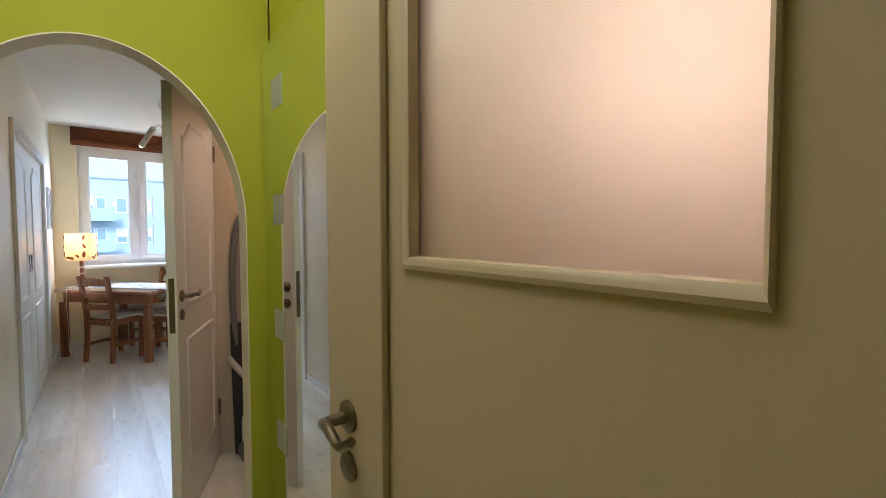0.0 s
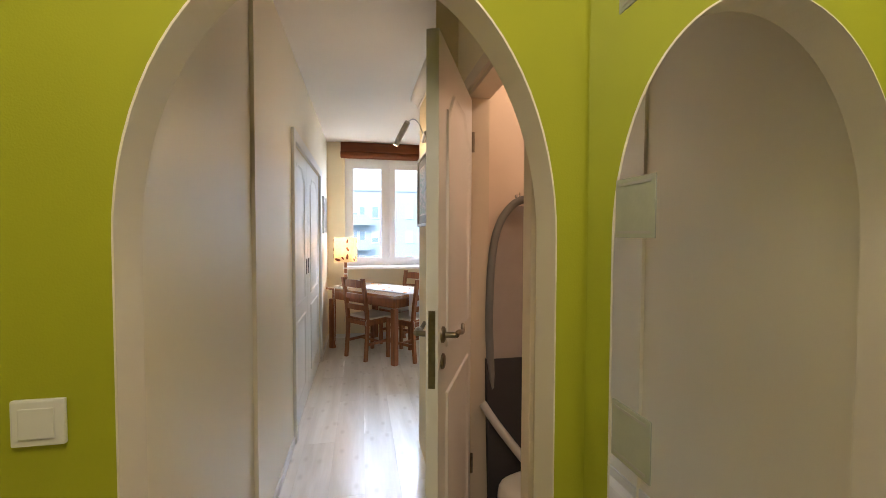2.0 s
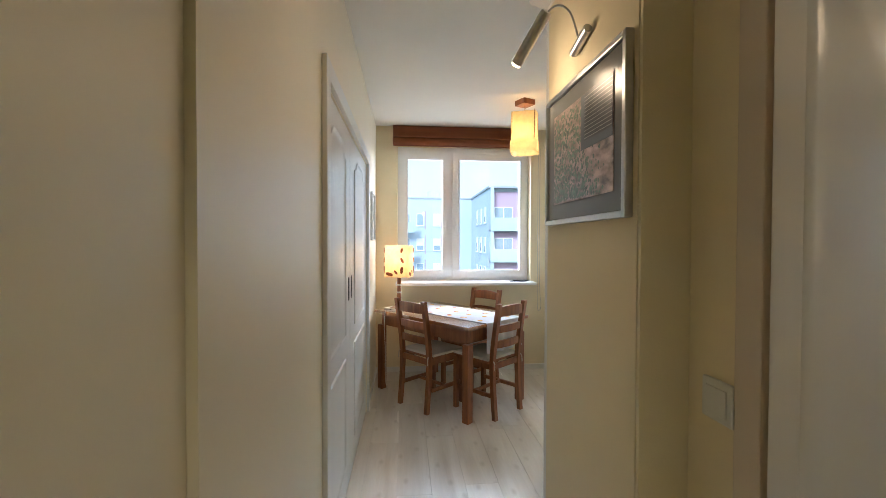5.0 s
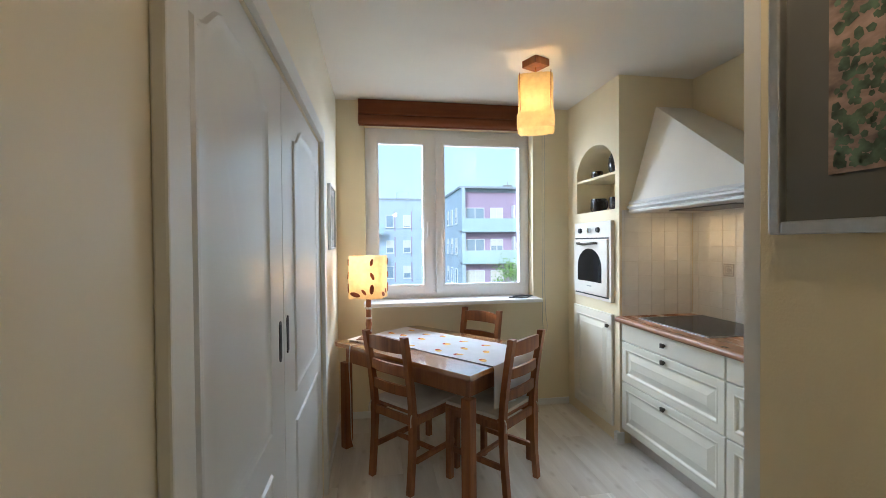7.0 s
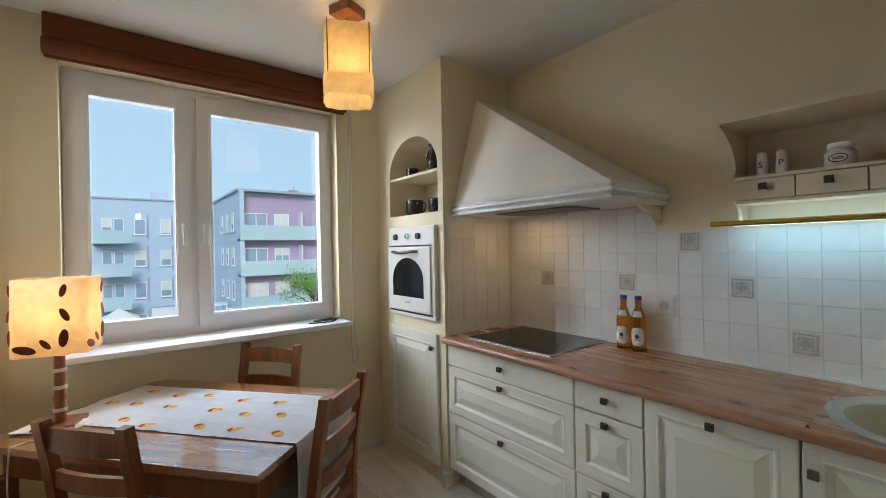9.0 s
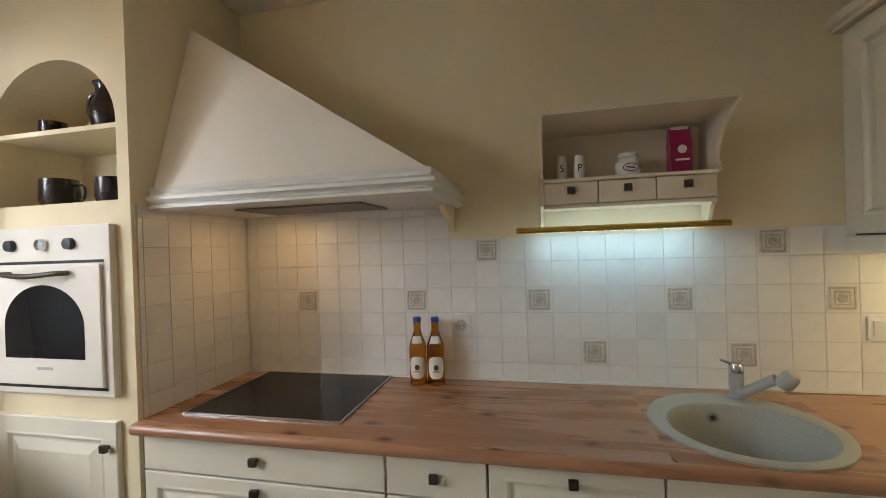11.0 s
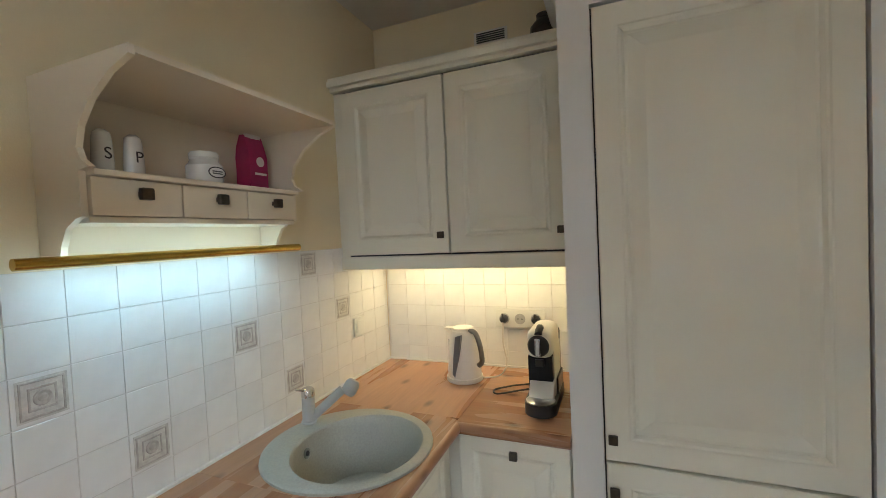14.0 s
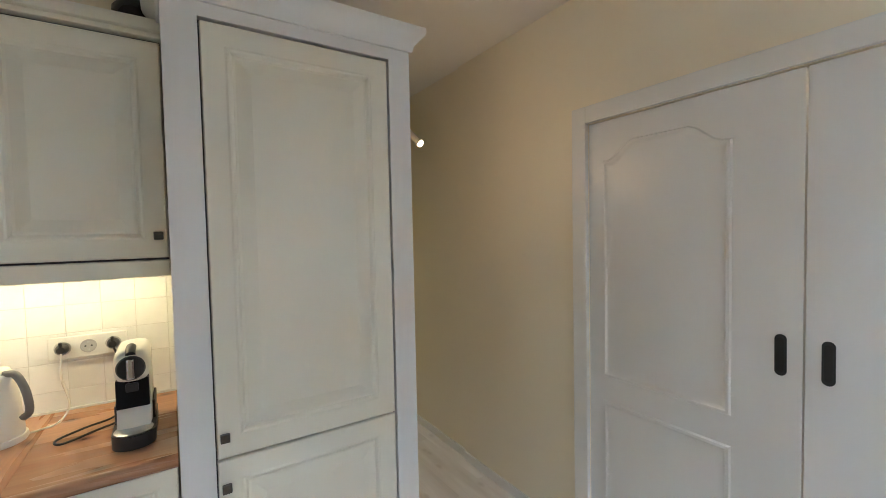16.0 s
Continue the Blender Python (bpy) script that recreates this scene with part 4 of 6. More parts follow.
inv = tl.matrix_basis.inverted()
cord = [on_table(0.93, 0.10, 0.742), on_table(0.99, 0.05, 0.743), on_table(1.0, 0.004, 0.743), on_table(1.0, -0.006, 0.735), on_table(1.01, -0.008, 0.60), on_table(1.0, -0.006, 0.42), on_table(1.03, 0.02, 0.12), on_table(1.05, 0.06, 0.004)]
part("cord", tube(smooth_path([inv @ Vector(p) for p in cord]), 0.003, 8), LABEL, tl, "thin white cord", True)


def shade_mesh(w, z0, z1, wobble, seed, skirt=0.0):
    """A soft four-sided paper tube, open above and below."""
    bm = bmesh.new()
    rows, n = 9, 40
    lps = []
    for r in range(rows + 1):
        z = z0 + (z1 - z0) * r / rows
        lp = []
        for i in range(n):
            th = 2 * math.pi * i / n
            c_, s_ = math.cos(th), math.sin(th)
            rad = w * 0.5 / (abs(c_) ** 5 + abs(s_) ** 5) ** 0.2
            rad += wobble * noise.noise(Vector((c_ * 3, s_ * 3, z * 14 + seed)))
            if skirt and r < 2:
                rad += skirt * (2 - r) / 2
            dz = 0.006 * noise.noise(Vector((c_ * 6, s_ * 6, seed))) if r in (0, rows) else 0
            lp.append(bm.verts.new((rad * c_, rad * s_, z + dz)))
        lps.append(lp)
    for a, b in zip(lps, lps[1:]):
        for i in range(n):
            bm.faces.new((a[i], a[(i + 1) % n], b[(i + 1) % n], b[i]))
    return bm


sh = part("shade", shade_mesh(0.238, 0.305, 0.60, 0.004, 1.0), SHADE_PAPER, tl, "cream handmade paper shade", True)
for side in range(4):
    for uc, zc, sc, r in ((0.062, 0.555, 1.05, -0.25), (0.066, 0.462, 1.15, 0.45), (0.062, 0.372, 1.45, -0.12), (0.006, 0.352, 1.0, 0.7), (-0.056, 0.335, 1.5, 1.3)):
        pts = [(uc + sc * (0.0105 * math.cos(t) * math.cos(r) - 0.024 * math.sin(t) * math.sin(r)), zc + sc * (0.0105 * math.cos(t) * math.sin(r) + 0.024 * math.sin(t) * math.cos(r))) for t in [2 * math.pi * q / 14 for q in range(14)]]
        part("pressed_leaf", prism(pts, (-0.1245, -0.1228)), LEAF_DRY, sh, "", False, pose(0, 0, 0, 0, 0, 90 * side))
nb = thing("notebook", pose(*on_table(1.045, 0.175, 0.738), 0, 0, TA), "folded white papers lying beside the table lamp", "papers")
for i in range(3):
    part("sheet", boxes((-0.10, 0.10, -0.07, 0.07, 0.0005 + 0.004 * i, 0.0035 + 0.004 * i), bevel=0.001), LABEL, nb, "", False, pose(0.004 * i, 0.006 * i, 0, 0, 0, 6 * i))

# pendant lamp
pd = thing("pendant_lamp", pose(1.01, 5.97, H, 0, 0, -24), "lit square paper pendant lamp under a wooden rose", "lamp")
part("ceiling_rose", boxes((-0.06, 0.06, -0.06, 0.06, -0.045, -0.0006), bevel=0.003), PINE, pd, "square wooden ceiling rose", False, pose(0, 0, 0, 0, 0, 48))
part("cable", tube([(0, 0, -0.045), (0, 0, -0.20)], 0.003, 8), BRASS, pd)
part("shade", shade_mesh(0.212, -0.365, -0.118, 0.006, 4.0, 0.004), PENDANT_PAPER, pd, "cream rice paper shade with wavy edges", True)
part("hem", shade_mesh(0.228, -0.450, -0.357, 0.005, 7.0), PENDANT_PAPER, pd, "", True)
for x in (-0.092, 0.092):
    for y in (-0.092, 0.092):
        part("corner_stick", tube([(x, y, -0.36), (x * 1.02, y * 1.02, -0.108)], 0.003, 6), PINE, pd)
part("cross_stick", tube([(-0.092, -0.092, -0.13), (0.092, 0.092, -0.13)], 0.003, 6), PINE, pd)
part("bulb", lathe([(0.0, -0.33), (0.018, -0.325), (0.026, -0.30), (0.024, -0.28), (0.013, -0.25), (0.013, -0.21), (0, -0.21)], 16), KETTLE_WHITE, pd, "", True)


# ---- framed pictures ----
def picture(at, w, h, frame_m, mount_m, print_m, label, border=0.06, fw=0.02, offset=0.0):
    """A framed print in the local x-z plane, facing -y, its lower left corner at the origin."""
    p = thing("framed_picture", at, label, "picture")
    for nm, r in (("frame_side", (0, fw, 0, h)), ("frame_side", (w - fw, w, 0, h)), ("frame_rail", (fw + 0.0003, w - fw - 0.0003, 0, fw)), ("frame_rail", (fw + 0.0003, w - fw - 0.0003, h - fw, h))):
        part(nm, boxes((r[0], r[1], -0.022, -0.001, r[2], r[3]), bevel=0.003), frame_m, p)
    part("mount", boxes((fw, w - fw, -0.012, -0.002, fw, h - fw)), mount_m, p)
    part("print", boxes((fw + border, w - fw - border, -0.0135, -0.0125, fw + border + offset, h - fw - border)), print_m, p)
    return p


picture(pose(0.505, 3.900, 1.428, 0, 0, -90), 0.53, 0.42, STEEL, MAT_GREY, FOLIAGE_PIC, "silver-framed picture of ivy on the cupboard side", 0.05, 0.016)
picture(pose(-0.31, 6.20, 1.385, 0, 0, 90), 0.33, 0.43, STEEL, PALE_MOUNT, GREY_PIC, "small silver-framed grey print beside the window", 0.05, 0.014)

# ivy and a louvred shutter in the large print
ivy = bpy.data.objects["framed_picture"]
random.seed(12)
bm = bmesh.new()
for i in range(1000):
    u = 0.074 + 0.25 * random.random() ** 1.4 + (0.10 * random.random() if random.random() < 0.4 else 0)
    w = 0.074 + 0.27 * random.random() ** 1.5
    s, r = random.uniform(0.003, 0.0065), random.uniform(0, 6.28)
    bm.faces.new([bm.verts.new((u + s * math.cos(r + k * 1.257) * (1.3 if k == 0 else 0.9), -0.0138 - 0.00001 * (i % 40), w + s * math.sin(r + k * 1.257))) for k in range(5)])
part("printed_ivy", bm, IVY_PIC, ivy)
part("printed_shutter", boxes((0.28, 0.460, -0.0148, -0.0143, 0.20, 0.352)), SHUTTER_PIC, ivy)
part("printed_louvre", boxes((0.305, 0.460, -0.0153, -0.0149, 0.222, 0.352)), BLACK, ivy)
for i in range(12):
    part("printed_slat", boxes((0.305, 0.460, -0.0157, -0.0154, 0.228 + 0.0102 * i, 0.2295 + 0.0102 * i)), PALE_MOUNT, ivy)

# picture light on the cupboard side
pl_ = thing("picture_light", (0.5045, 3.63, 1.94), "brushed steel picture light with a curved arm", "picture light")
part("wall_mount", lathe([(0, -0.05), (0.013, -0.05), (0.013, 0.05), (0, 0.05)], 16), STEEL, pl_, "", True, pose(-0.0135, 0, 0, 75, 0, 0))
part("arm", tube(smooth_path([(-0.02, 0.0, 0.01), (-0.05, -0.01, 0.075), (-0.085, 0.010, 0.100), (-0.125, 0.040, 0.063)]), 0.003, 8), STEEL, pl_, "", True)
aim = (Vector((0.325, 3.705, 1.895)) - Vector((0.385, 3.60, 2.005)))
hm = Matrix.Translation((-0.1095, 0.005, 0.083)) @ aim.to_track_quat("Z", "Y").to_matrix().to_4x4()
hd = part("head", lathe([(0, 0), (0.015, 0.002), (0.017, 0.01), (0.017, 0.16), (0.0, 0.16)], 18), STEEL, pl_, "", True, hm)
part("lit_lens", lathe([(0, 0.1605), (0.0155, 0.1605), (0.013, 0.166), (0.0, 0.168)], 16), LAMP_GLOW, hd, "lit round lens", True)


# ---- kitchen units ----
def knob(parent, at):
    k = part("knob", boxes((-0.013, 0.013, -0.026, -0.012, -0.013, 0.013), bevel=0.003), DARK_METAL, parent, "small square dark bronze knob", False, at)
    part("knob_stem", boxes((-0.006, 0.006, -0.012, -0.0005, -0.006, 0.006)), DARK_METAL, k)
    return k


def raised_front(w, h, stile=0.06, field=0.055):
    """A cupboard or drawer front with a sunk frame and a raised field; local x-z, its face looks to -y."""
    bm = bmesh.new()
    t = 0.02
    f = min(field, w / 2 - stile - 0.03, h / 2 - stile - 0.02)
    lv = ((0.0, 0.0), (0.0, -t + 0.003), (0.003, -t), (stile - 0.012, -t), (stile - 0.006, -t - 0.002), (stile, -t), (stile + 0.008, -t + 0.009), (stile + 0.016, -t + 0.009), (stile + 0.016 + f * 0.7, -t - 0.001), (stile + 0.018 + f * 0.7, -t - 0.001))
    rings(bm, [[(u, d, z) for u, z in ((k, k), (w - k, k), (w - k, h - k), (k, h - k))] for k, d in lv])
    return bm


def flat_front(w, h):
    bm = bmesh.new()
    lv = ((0.0, 0.0), (0.0, -0.017), (0.003, -0.02), (0.006, -0.02))
    rings(bm, [[(u, d, z) for u, z in ((k, k), (w - k, k), (w - k, h - k), (k, h - k))] for k, d in lv])
    return bm


def base_unit(at, w, fronts, label, depth=0.55, plinth=True, top=0.858):
    """A floor unit, its fronts on the local y = 0 plane looking to -y, from x = 0 to w. fronts: (z0, z1, kind, knob x, knob z)."""
    u = thing("base_cabinet", at, label, "cabinet", "ivory kitchen units")
    part("carcass", boxes((0.001, w - 0.001, 0.001, depth, 0.10, top)), IVORY, u)
    if plinth:
        part("plinth", boxes((0.0005, w - 0.0005, 0.055, 0.07, 0.0, 0.0995)), CUSHION, u)
    for z0, z1, kind, kx, kz in fronts:
        fr = part("drawer_front" if kind in "fd" else "door", (flat_front if kind == "f" else raised_front)(w - 0.005, z1 - z0, *(() if kind == "f" else (0.055, 0.055))), IVORY, u, "", False, pose(0.0025, 0, z0))
        knob(fr, pose(kx - 0.0025, -0.02, kz - z0))
    return u


EASTF = -90   # fronts that look towards the room from the tiled wall
base_unit(pose(1.70, 6.098, 0, 0, 0, EASTF), 0.873, ((0.735, 0.855, "f", 0.44, 0.80), (0.455, 0.728, "d", 0.44, 0.70), (0.115, 0.448, "d", 0.44, 0.42)), "ivory cabinet with three wide drawers under the hob")
base_unit(pose(1.70, 5.223, 0, 0, 0, EASTF), 0.30, ((0.735, 0.855, "f", 0.15, 0.80), (0.455, 0.728, "d", 0.15, 0.70), (0.115, 0.448, "d", 0.15, 0.42)), "narrow ivory cabinet with three drawers")
base_unit(pose(1.70, 4.921, 0, 0, 0, EASTF), 0.455, ((0.115, 0.855, "p", 0.228, 0.82),), "ivory cabinet with one raised-panel door")
base_unit(pose(1.70, 4.464, 0, 0, 0, EASTF), 0.50, ((0.115, 0.855, "p", 0.03, 0.77),), "ivory sink cabinet with one raised-panel door", top=0.70)
base_unit(pose(1.655, 3.925, 0, 0, 0, 180), 0.365, ((0.115, 0.855, "p", 0.19, 0.815),), "ivory corner cabinet with a raised-panel door below the coffee machine")
setting("trim_corner_filler", boxes((1.657, 1.699, 3.88, 3.924, 0.1, 0.858)), IVORY, "ivory filler strip in the inner corner of the units", "filler strip")

wt = thing("worktop", (0, 0, 0), "knotty oiled wooden worktop with a round sink cut-out", "worktop")
part("long_run", boxes((1.655, 2.248, 4.4505, 6.103, 0.8605, 0.90)), WORKTOP, wt)
part("corner_run", boxes((1.655, 2.248, 3.36, 3.9295, 0.8605, 0.90)), WORKTOP, wt)
# the piece round the sink, with a round hole
bm = bmesh.new()
n = 56
ring_in, ring_out = [], []
for i in range(n):
    t = 2 * math.pi * i / n
    c_, s_ = math.cos(t), math.sin(t)
    k = min(((2.248 if c_ > 0 else 1.655) - 1.90) / c_ if abs(c_) > 1e-6 else 9, ((4.45 if s_ > 0 else 3.93) - 4.19) / s_ if abs(s_) > 1e-6 else 9)
    ring_in.append((1.878 + 0.200 * c_, 4.19 + 0.206 * s_))
    ring_out.append((1.90 + k * c_, 4.19 + k * s_))
tops = [[bm.verts.new((x, y, z)) for x, y in lp] for lp, z in ((ring_out, 0.8605), (ring_out, 0.90), (ring_in, 0.90), (ring_in, 0.8605))]
for a, b in zip(tops, tops[1:] + tops[:1]):
    for i in range(n):
        bm.faces.new((a[i], a[(i + 1) % n], b[(i + 1) % n], b[i]))
part("sink_run", bm, WORKTOP, wt)
part("front_nosing", tube([(1.655, 3.957, 0.8805), (1.655, 6.103, 0.8805)], 0.0196, 14), WORKTOP, wt, "", True)
part("short_run", boxes((1.288, 1.654, 3.36, 3.955, 0.8605, 0.8998)), WORKTOP_X, wt)
part("front_nosing", tube([(1.288, 3.955, 0.8805), (1.655, 3.955, 0.8805)], 0.0194, 14), WORKTOP_X, wt, "", True)
setting("trim_worktop_seal", boxes((2.232, 2.2425, 3.36, 6.10, 0.9005, 0.908), (1.29, 2.232, 3.3595, 3.368, 0.9005, 0.908)), WHITE_PAINT, "white sealing bead between worktop and tiles", "sealing bead")

hob = thing("hob", (1.745, 5.395, 0.9003), "black ceramic glass hob with a steel edge", "hob")
part("glass", boxes((0.008, 0.482, 0.008, 0.597, 0.0, 0.006), bevel=0.002), BLACK_GLASS, hob)
for r in ((0, 0.0078, 0, 0.605, 0, 0.0062), (0.4822, 0.49, 0, 0.605, 0, 0.0062), (0.008, 0.482, 0, 0.0078, 0, 0.0062), (0.008, 0.482, 0.5972, 0.605, 0, 0.0062)):
    part("steel_edge", boxes(r), STEEL, hob)

# sink
sk = thing("round_sink", (1.908, 4.197, 0.9003), "round pale granite sink with a tap ledge", "sink")
bm = bmesh.new()
n = 56


def oval(rx_, ry_, cx_, cy_, z):
    return [(cx_ + rx_ * math.cos(2 * math.pi * i / n), cy_ + ry_ * math.sin(2 * math.pi * i / n), z) for i in range(n)]


rings(bm, [oval(0.256, 0.250, 0.004, 0, 0.0), oval(0.255, 0.249, 0.004, 0, 0.006), oval(0.247, 0.241, 0.004, 0, 0.010), oval(0.192, 0.204, -0.030, 0, 0.009), oval(0.187, 0.199, -0.030, 0, 0.004), oval(0.181, 0.190, -0.026, 0, -0.02), oval(0.162, 0.172, -0.022, 0, -0.12), oval(0.13, 0.14, -0.022, 0, -0.16), oval(0.03, 0.03, -0.022, 0, -0.165)])
part("bowl", bm, SINK, sk, "", True)
part("drain", lathe([(0.0, 0), (0.028, 0), (0.028, 0.004), (0.02, 0.005), (0.0, 0.003)], 24), CHROME, sk, "chrome drain", True, pose(-0.022, 0, -0.1645))
part("overflow", lathe([(0.0, 0), (0.016, 0), (0.016, 0.003), (0.010, 0.004), (0.0, 0.002)], 20), CHROME, sk, "chrome overflow rose", True, pose(0.148, 0.024, -0.036, 0, -82, 8))
part("overflow_slot", lathe([(0.0, 0), (0.008, 0), (0.008, 0.001), (0, 0.001)], 14), BLACK, sk, "", True, pose(0.1440, 0.0235, -0.0355, 0, -82, 8))
fc = thing("kitchen_tap", (2.128, 4.118, 0.910), "grey mixer tap with a pull-out spray", "tap")
part("body", lathe([(0.0, 0), (0.026, 0), (0.026, 0.006), (0.022, 0.01), (0.021, 0.085), (0.0, 0.087)], 24), LIGHT_GREY, fc, "", True)
part("cap", lathe([(0.0, 0.0), (0.022, 0), (0.022, 0.022), (0.018, 0.028), (0, 0.028)], 24), CHROME, fc, "chrome lever cap", True, pose(0, 0, 0.088))
part("lever", tube([(0.0, 0.0, 0.108), (0.01, 0.045, 0.125)], 0.006, 10, 0.004), CHROME, fc, "", True)
part("spout", tube([(-0.008, -0.004, 0.015), (-0.042, -0.038, 0.048), (-0.085, -0.078, 0.092)], 0.016, 14), LIGHT_GREY, fc, "", True)
part("spray_head", lathe([(0, 0), (0.020, 0.002), (0.026, 0.015), (0.026, 0.042), (0.018, 0.055), (0, 0.058)], 20), LIGHT_GREY, fc, "", True, pose(-0.094, -0.087, 0.070, 25, -25, 0))

# cooker hood
hd_ = thing("cooker_hood", (0, 0, 0), "cream plastered cooker hood with a white moulded rim", "cooker hood")
bm = bmesh.new()
X0, Y0, Y1, ZB, ZT = 1.760, 5.088, 6.1035, 1.702, 2.370
v = [bm.verts.new(p) for p in ((X0, Y0, ZB), (X0, Y1, ZB), (2.248, Y1, ZB), (2.248, Y0, ZB), (1.955, Y1, ZT), (2.248, Y1, ZT))]
for q in ((0, 1, 4), (0, 4, 5, 3), (1, 2, 5, 4), (2, 3, 5), (0, 3, 2, 1)):
    bm.faces.new([v[i] for i in q])
part("canopy", bm, HOOD_PAINT, hd_)
prof = [(0.0, 1.702), (-0.014, 1.702), (-0.020, 1.687), (-0.013, 1.677), (-0.020, 1.673), (-0.032, 1.666), (-0.032, 1.655), (-0.018, 1.648), (-0.013, 1.641), (-0.024, 1.634), (-0.024, 1.625), (-0.008, 1.617), (0.0, 1.615)]
bm = bmesh.new()
path = [(X0, Y1, (1, 0)), (X0, Y0, (1, 1)), (2.248, Y0, (0, 1))]
lps = [[bm.verts.new((px + o * m_[0], py + o * m_[1], z)) for o, z in prof] for px, py, m_ in path]
for a, b in zip(lps, lps[1:]):
    for i in range(len(prof) - 1):
        bm.faces.new((a[i], a[i + 1], b[i + 1], b[i]))
part("moulded_rim", bm, WHITE_PAINT, hd_, "white rounded moulding", True)
part("underside", boxes((X0 + 0.001, 2.247, Y0 + 0.001, Y1 - 0.001, 1.622, 1.630)), WHITE_PAINT, hd_)
part("grease_filter", boxes((1.86, 2.12, 5.35, 5.85, 1.614, 1.6215), bevel=0.002), GREY_PLASTIC, hd_, "dark metal grease filter")
part("corbel", prism([(2.248, 1.615), (2.05, 1.615), (2.10, 1.59), (2.19, 1.57), (2.248, 1.52)], (5.10, 5.125)), CREAM_WALL, hd_)

# tall cupboard round the fridge
tc_ = thing("tall_fridge_cupboard", (0, 0, 0), "tall ivory built-in fridge cupboard with a crown moulding", "cupboard")
part("side_panel", boxes((0.505, 0.525, 3.3555, 3.93, 0, 2.20)), CREAM_WALL, tc_)
part("side_panel", boxes((1.265, 1.285, 3.3555, 3.93, 0, 2.20)), IVORY, tc_)
part("top_panel", boxes((0.5255, 1.2645, 3.3555, 3.929, 2.18, 2.20)), IVORY, tc_)
part("face_frame", boxes((0.505, 0.59, 3.9305, 3.956, 0, 2.20), (1.195, 1.285, 3.9305, 3.956, 0, 2.20), (0.59, 1.195, 3.9305, 3.956, 2.154, 2.20), (0.59, 1.195, 3.9305, 3.956, 0, 0.09)), DOOR_WHITE, tc_, "white face frame")
# black sheet added behind the doors, painting the shade seen through their slits
part("gap_shade_sheet", boxes((0.5905, 1.1945, 3.925, 3.930, 0.09, 2.154)), BLACK, tc_)
for z0, z1, kz in ((0.843, 2.147, 0.913), (0.098, 0.835, 0.758)):
    d = part("door", raised_front(0.594, z1 - z0, 0.075, 0.06), IVORY, tc_, "", False, pose(1.19, 3.931, z0, 0, 0, 180))
    knob(d, pose(0.021, -0.02, kz - z0))
prof = [(0.0, 2.195), (0.010, 2.195), (0.014, 2.215), (0.030, 2.235), (0.046, 2.25), (0.05, 2.262), (0.05, 2.278), (0.0, 2.278)]
bm = bmesh.new()
path = [(0.505, 3.356, (-1, 0)), (0.505, 3.956, (-1, 1)), (1.285, 3.956, (1, 1)), (1.285, 3.356, (1, 0))]
lps = [[bm.verts.new((px + o * m_[0], py + o * m_[1], z)) for o, z in prof] for px, py, m_ in path]
for a, b in zip(lps, lps[1:]):
    for i in range(len(prof) - 1):
        bm.faces.new((a[i], a[i + 1], b[i + 1], b[i]))
bm.faces.new([lp[-1] for lp in lps])
part("crown_moulding", bm, WHITE_PAINT, tc_, "white crown moulding", True)

# wall cupboards
for x1, w, kx in ((1.735, 0.447, 0.42), (2.205, 0.468, 0.44)):
    wc = thing("wall_cupboard", pose(x1, 3.712, 1.447, 0, 0, 180), "ivory wall cupboard with a raised-panel door", "cupboard", "ivory wall cupboards")
    part("carcass", boxes((0.0005, w - 0.0005, 0.001, 0.350, 0, 0.70)), IVORY, wc)
    d = part("door", raised_front(w - 0.006, 0.685, 0.07, 0.05), IVORY, wc, "", False, pose(0.003, 0, 0.008))
    knob(d, pose(kx - 0.003, -0.02, 0.070))
    # black strips standing in for the shade in the gaps over and under the door
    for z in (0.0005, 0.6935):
        part("gap_shade_strip", boxes((0.001, w - 0.001, -0.004, 0.0008, z, z + 0.006)), BLACK, wc)
setting("trim_cupboard_cornice", boxes((1.2865, 2.249, 3.356, 3.745, 2.149, 2.165), (1.2865, 2.249, 3.356, 3.762, 2.1655, 2.19), (1.2865, 2.249, 3.356, 3.752, 2.1905, 2.205), bevel=0.003), IVORY, "ivory cornice above the wall cupboards", "cornice")
setting("trim_cupboard_pelmet", boxes((1.2865, 2.249, 3.69, 3.722, 1.392, 1.4465), bevel=0.004), IVORY, "ivory pelmet hiding the light below the cupboards", "pelmet")
setting("trim_cupboard_filler", boxes((2.2055, 2.249, 3.70, 3.715, 1.447, 2.1485)), IVORY, "ivory filler between cupboard and tiled wall", "filler strip")
ct = thing("cabinet_light", (1.75, 3.50, 1.4465), "lit slim light strip fixed below the wall cupboards", "light")
part("housing", boxes((-0.42, 0.42, -0.02, 0.02, -0.012, -0.0005), bevel=0.002), PVC, ct)
gv = thing("vent_grille", (1.56, 3.3515, 2.385), "white louvred air vent high on the wall", "air vent")
part("plate", boxes((0, 0.155, 0.0003, 0.004, 0, 0.06)), SWITCH, gv)
for i in range(5):
    part("slat", boxes((0.012, 0.143, 0.0045, 0.008, 0.008 + 0.0095 * i, 0.0125 + 0.0095 * i)), BLACK, gv)
vs_ = thing("dark_vase", (1.36, 3.62, 2.2055), "dark brown stoneware vase on top of the wall cupboards", "vase")
part("body", lathe([(0, 0), (0.045, 0), (0.06, 0.03), (0.055, 0.07), (0.03, 0.10), (0.032, 0.115), (0.026, 0.115), (0.02, 0.10)], 24), DARK_CERAMIC, vs_, "", True)

